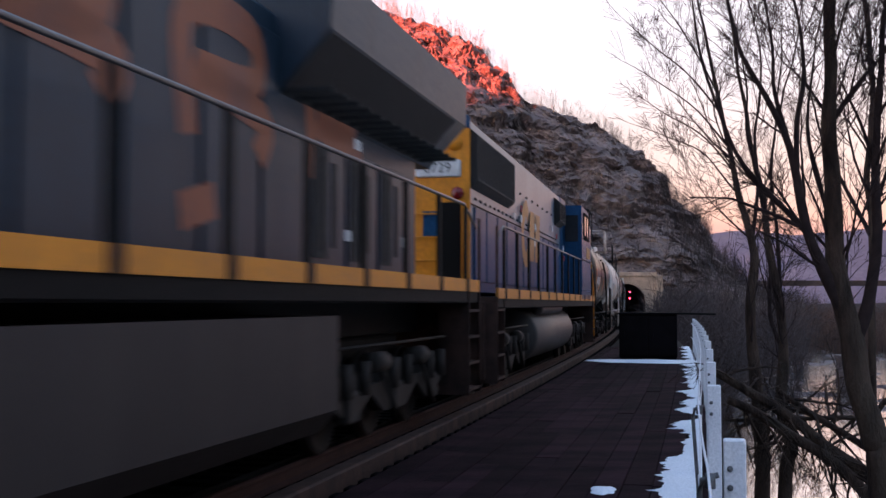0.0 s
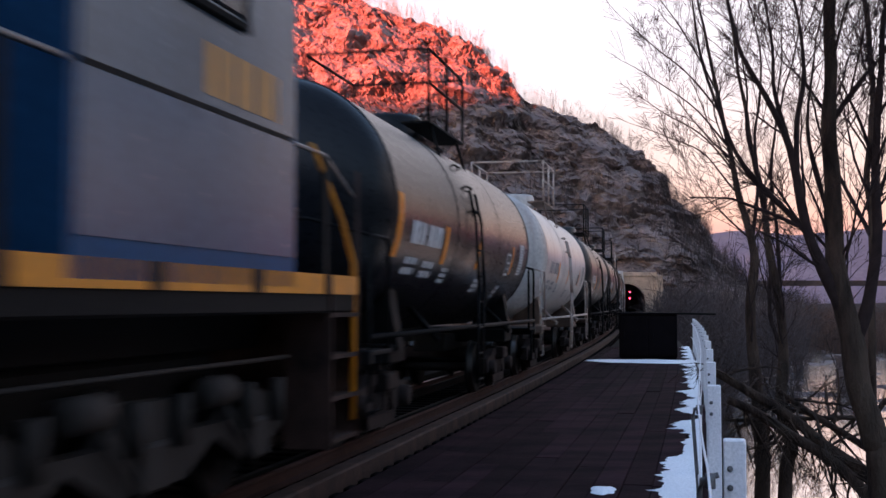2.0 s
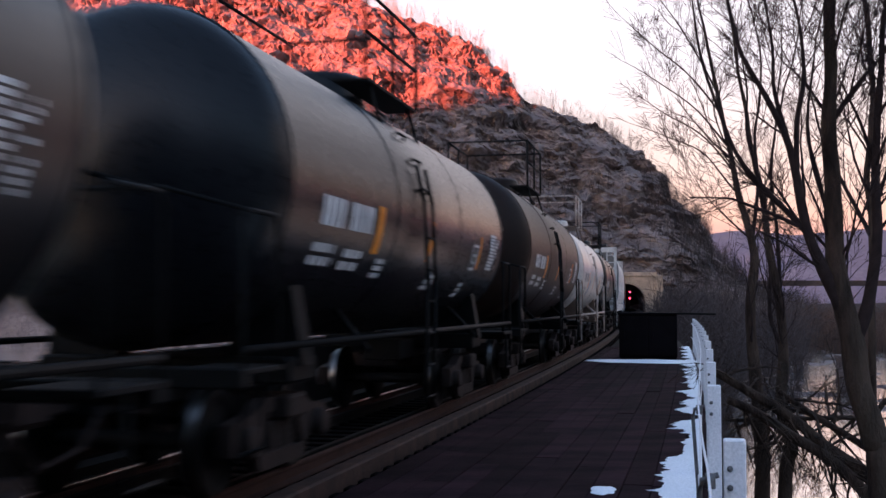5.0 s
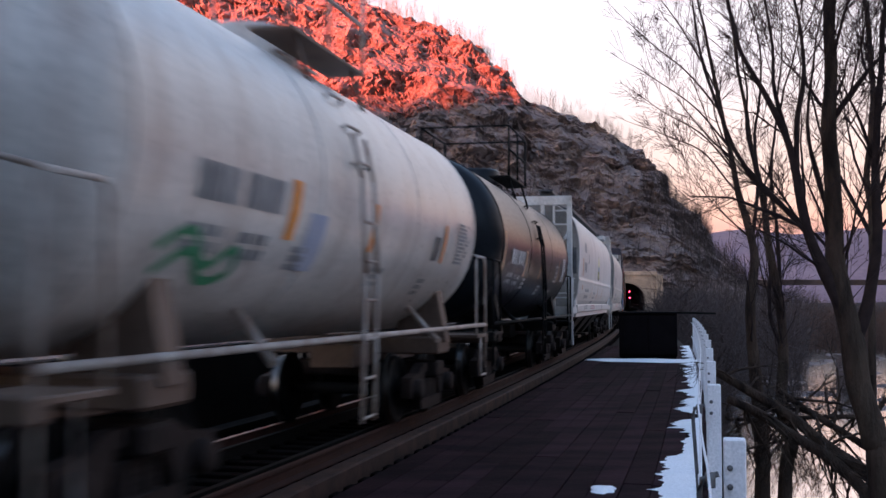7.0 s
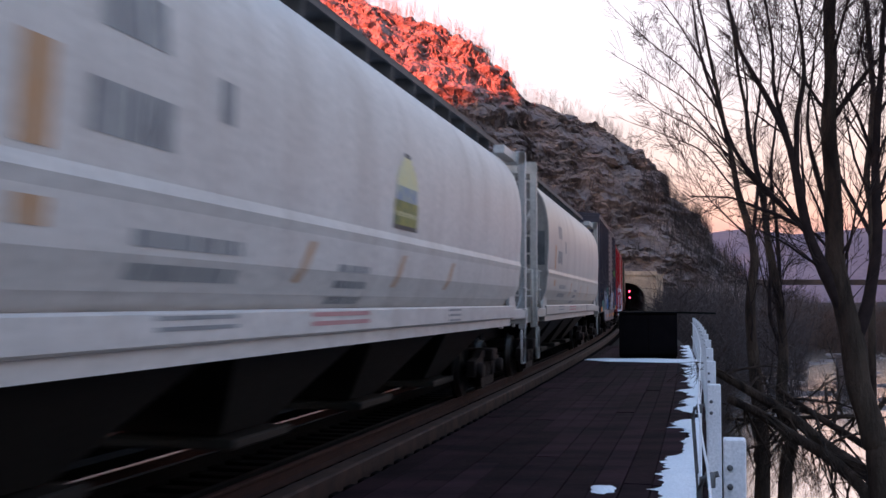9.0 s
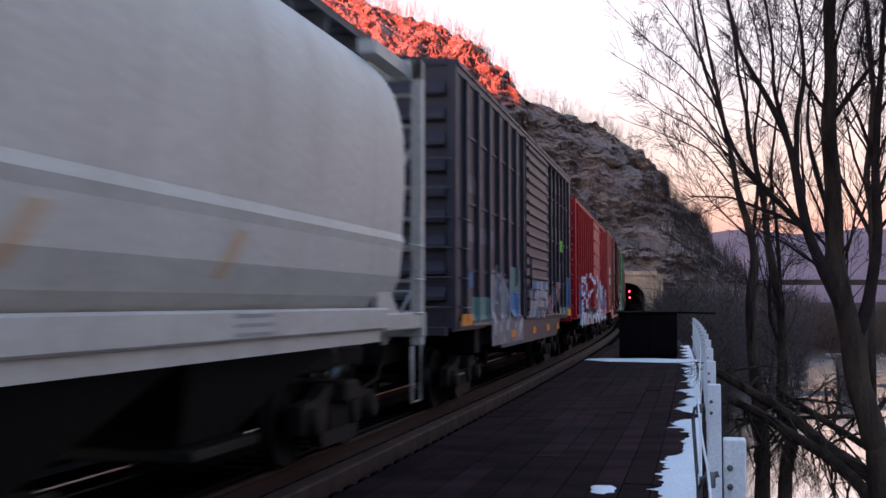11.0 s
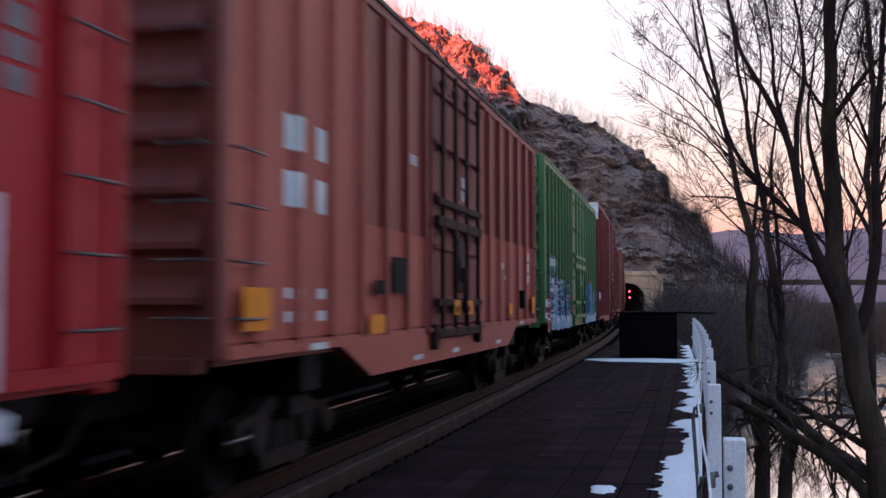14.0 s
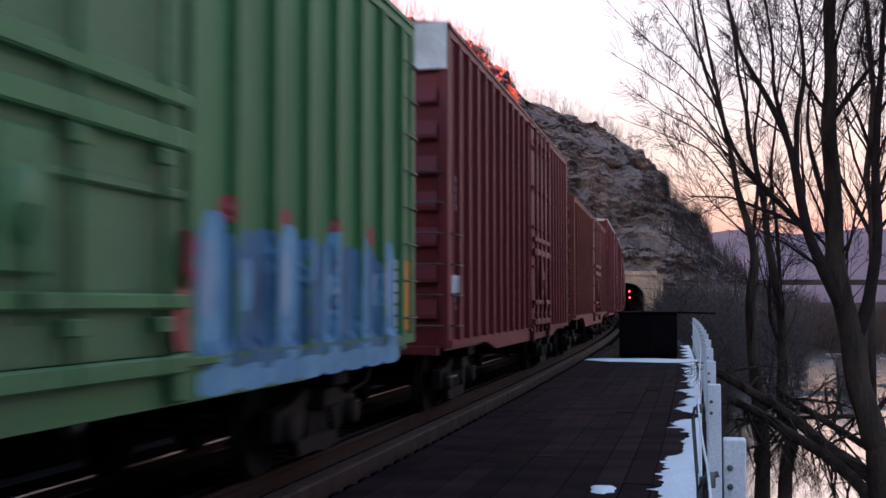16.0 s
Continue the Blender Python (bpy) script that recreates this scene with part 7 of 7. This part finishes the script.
for pts, r0, r1 in (
    (((4.90, 20.00, 0.39), (5.50, 20.00, 0.04), (6.32, 20.00, -0.48), (6.93, 20.00, -0.99), (7.65, 20.00, -1.50), (8.37, 20.00, -2.43)), 0.07, 0.15),
    (((5.04, 19.60, -0.08), (5.59, 19.60, -0.34), (6.19, 19.60, -0.74), (6.90, 19.60, -1.19), (7.60, 19.60, -1.94), (8.20, 19.60, -3.05)), 0.07, 0.14),
    (((6.21, 20.50, -0.00), (6.90, 20.50, -0.48), (7.74, 20.50, -1.00), (8.58, 20.50, -1.69)), 0.05, 0.09),
    (((5.34, 21.00, -0.58), (5.99, 21.00, -0.60), (6.85, 21.00, -0.56), (8.03, 21.00, -0.56), (8.79, 21.00, -0.80)), 0.03, 0.06)):
    g = Geo()
    line = smooth_line([Vector(p) for p in pts] + [Vector(pts[-1]) + Vector((1.0, 0, -8.0))], 5)
    n = len(line)
    g.tube(line, [r0 + (r1 - r0) * i / (n - 1) for i in range(n)], 9)
    for k in range(18):
        i = rg.randrange(1, int(n * 0.7))
        sprout(g, line[i], (unit(rg) + Vector((0.2, 0, -0.3))).normalized(), rg.uniform(0.8, 2.0), 0.03, 3, rg, (7, 4, 3, 3), -0.1)
    part("log", g, BARK, snag)


# ---- brush, far woods, far bridge ----
def thicket(name, label, spots, mat, rg, hmin, hmax, thick, forks=6, spread=0.8):
    """Many bare stems on the ground, as one heap."""
    g = Geo()
    for x, y, z in spots:
        hgt = rg.uniform(hmin, hmax)
        p = Vector((x, y, z))
        d = (Vector((0, 0, 1)) + unit(rg) * 0.25).normalized()
        top = p + d * hgt
        mid = p.lerp(top, 0.5) + unit(rg) * hgt * 0.06
        g.tube([p, mid, top], [thick, thick * 0.6, thick * 0.2], 3, caps=False)
        for k in range(forks):
            a = rg.uniform(0.2, 0.95)
            b = p.lerp(mid, a * 2) if a < 0.5 else mid.lerp(top, a * 2 - 1)
            e = b + (d * 0.7 + unit(rg) * spread).normalized() * hgt * rg.uniform(0.2, 0.42)
            g.tube([b, b.lerp(e, 0.5) + unit(rg) * hgt * 0.03, e], [thick * 0.5, thick * 0.3, thick * 0.12], 3, caps=False)
    return whole(name, g, mat, label, "brush", "stuff")


rg = random.Random(77)
spots = []
for i in range(1700):
    y = 85 + 150 * rg.random()
    if i % 3 == 0:
        y = rg.uniform(120, 232)
    x = (rg.uniform(1176, 1285 if i % 3 else 1430) - 784) / 1950 * y
    spots.append((x, y, -9.2))
BRUSH = paint("brown_bare_brush", (0.036, 0.023, 0.021), (0.062, 0.04, 0.036), 0.95, 0, 0.2, 0.2)
thicket("bank_thicket", "dense bare brown brush on the river bank", spots, BRUSH, rg, 6.5, 12.5, 0.07, 9)
spots = [((rg.uniform(1330, 1600) - 784) / 1950 * yy, yy, -9.0) for yy in (rg.uniform(228, 275) for _ in range(1500))]
thicket("far_thicket", "reddish brush on the far bank", spots, paint("reddish_bare_brush", (0.06, 0.032, 0.025), (0.1, 0.055, 0.04), 0.95, 0, 0.2, 0.2), rg, 3.5, 10.5, 0.09)
spots = [((rg.uniform(1340, 1560) - 784) / 1950 * yy, yy, -9.0) for yy in (rg.uniform(105, 135) for _ in range(160))]
thicket("island_brush", "low brush on rocks in the river", spots, BRUSH, rg, 1.0, 2.6, 0.03)

vs_, nu_, nv_ = HILL[0]
crest_j = int(0.8 * nv_)
spots, low = [], []
for k in range(1900):
    i = rg.randrange(nu_ + 1)
    j = crest_j + rg.randrange(-6, 20)
    spots.append(vs_[i * (nv_ + 1) + j])
for k in range(3000):
    i, j = rg.randrange(nu_ + 1), int(crest_j * (0.12 + 0.86 * rg.random()))
    if vs_[i * (nv_ + 1) + j][2] > 12 or abs(vs_[i * (nv_ + 1) + j][0] - T_X) > 9:
        low.append(vs_[i * (nv_ + 1) + j])
HILL_BRUSH = paint("grey_brown_hill_brush", (0.12, 0.09, 0.075), (0.17, 0.13, 0.11), 0.95, 0, 0.2, 0.2)
thicket("crest_woods", "thin bare trees along the top of the cliff", spots, HILL_BRUSH, rg, 2.2, 6.5, 0.034, 20, 1.3)
thicket("ledge_brush", "bare shrubs on the ledges of the cliff", low, HILL_BRUSH, rg, 0.8, 3.4, 0.04, 10, 1.1)

slope = []
while len(slope) < 1700:
    i, j = rg.randrange(nu_ + 1), rg.randrange(crest_j)
    p = vs_[i * (nv_ + 1) + j]
    if 15 < p[0] < 100 and -4 < p[2] < 34 and (p[0] > 52 or rg.random() < 0.25) and (abs(p[0] - T_X) > 8 or p[2] > 10):
        slope.append(p)
thicket("slope_brush", "brown bare brush on the foot of the cliff", slope, BRUSH, rg, 2.0, 6.5, 0.05, 10)

far_bridge = tagged(new("far_bridge"), "distant dark road bridge across the river", "bridge", kind="structure")
part("deck", Geo().box(150, 420, 640, 652, 12.0, 15.0, 0.2), NEAR_WOODS, far_bridge)
for x in (190, 232, 274, 316):
    part("pier", Geo().box(x - 2, x + 2, 642, 650, -9.4, 12.0, 0.2), NEAR_WOODS, far_bridge)
old = tagged(new("stone_pier"), "weathered grey stone pier standing in the river", "pier")
old.location = (48.5, 130, -9.4)
part("shaft", Geo().box(-1.3, 1.3, -3, 3, 0.0, 4.4, 0.12), ROCK, old)
part("cap", Geo().box(-1.5, 1.5, -3.2, 3.2, 4.4, 4.9, 0.08), ROCK, old)
for i in range(26):
    y = rg.uniform(100, 260)
    x = (rg.uniform(1340, 1600) - 784) / 1950 * y
    w = rg.uniform(0.5, 2.2)
    g = Geo().lathe([(-0.6, w), (0.0, w * 0.95), (0.25, w * 0.6), (0.33, 0)], 9, "z")
    g.v = [(a * (1 + 0.3 * noise.noise((a, b, i))) * 1.8, b * (1 + 0.3 * noise.noise((a, b, i + 9))), c) for a, b, c in g.v]
    rk = whole("river_rock", g, ROCK, "low dark rock breaking the river's surface", "rock", group="rocks in the river")
    rk.location = (x, y, -8.8)


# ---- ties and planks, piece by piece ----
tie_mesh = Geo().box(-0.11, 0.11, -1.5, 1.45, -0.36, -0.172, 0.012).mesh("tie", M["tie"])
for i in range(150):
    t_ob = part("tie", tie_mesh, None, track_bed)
    t_ob.matrix_basis = on_track(-2 + i * 0.45) @ pose(0, 0, 0, 0, 0, random.uniform(-0.6, 0.6))
rows_n = 12
pw = (W1 - W0) / rows_n
for j in range(rows_n):
    s = -6.0 - random.uniform(0, 4)
    while s < W_END:
        ln = random.choice((3.6, 4.2, 4.8, 5.4))
        e = min(s + ln, W_END)
        a, b = W0 + j * pw + 0.0035, W0 + (j + 1) * pw - 0.0035
        dz = random.uniform(-0.005, 0.005)
        part("plank", sweep(Geo(), [(a, -0.09 + dz), (b, -0.09 + dz), (b, dz - 0.006), (b - 0.008, dz), (a + 0.008, dz), (a, dz - 0.006)], s + 0.006, e - 0.006, 6), M["plank"], walkway)
        s = e
        if e >= W_END:
            break


# ---- what moves ----
def motions():
    times = [0.5 * i for i in range(33)]
    for car, mid in train:
        walk(car, [(t, on_track(mid - run(t))) for t in times])
    made = {}
    for w, sx, r in wheelsets:
        key = (sx, r)
        if key not in made:
            walk(w, [(i / FPS, pose(sx, 0, r, 0, -math.degrees(run(i / FPS) / r), 0)) for i in range(16 * FPS + 1)])
            made[key] = w.animation_data
        else:
            w.rotation_mode = "QUATERNION"
            w.animation_data_create()
            w.animation_data.action = made[key].action
            w.animation_data.action_slot = made[key].action_slot


motions()
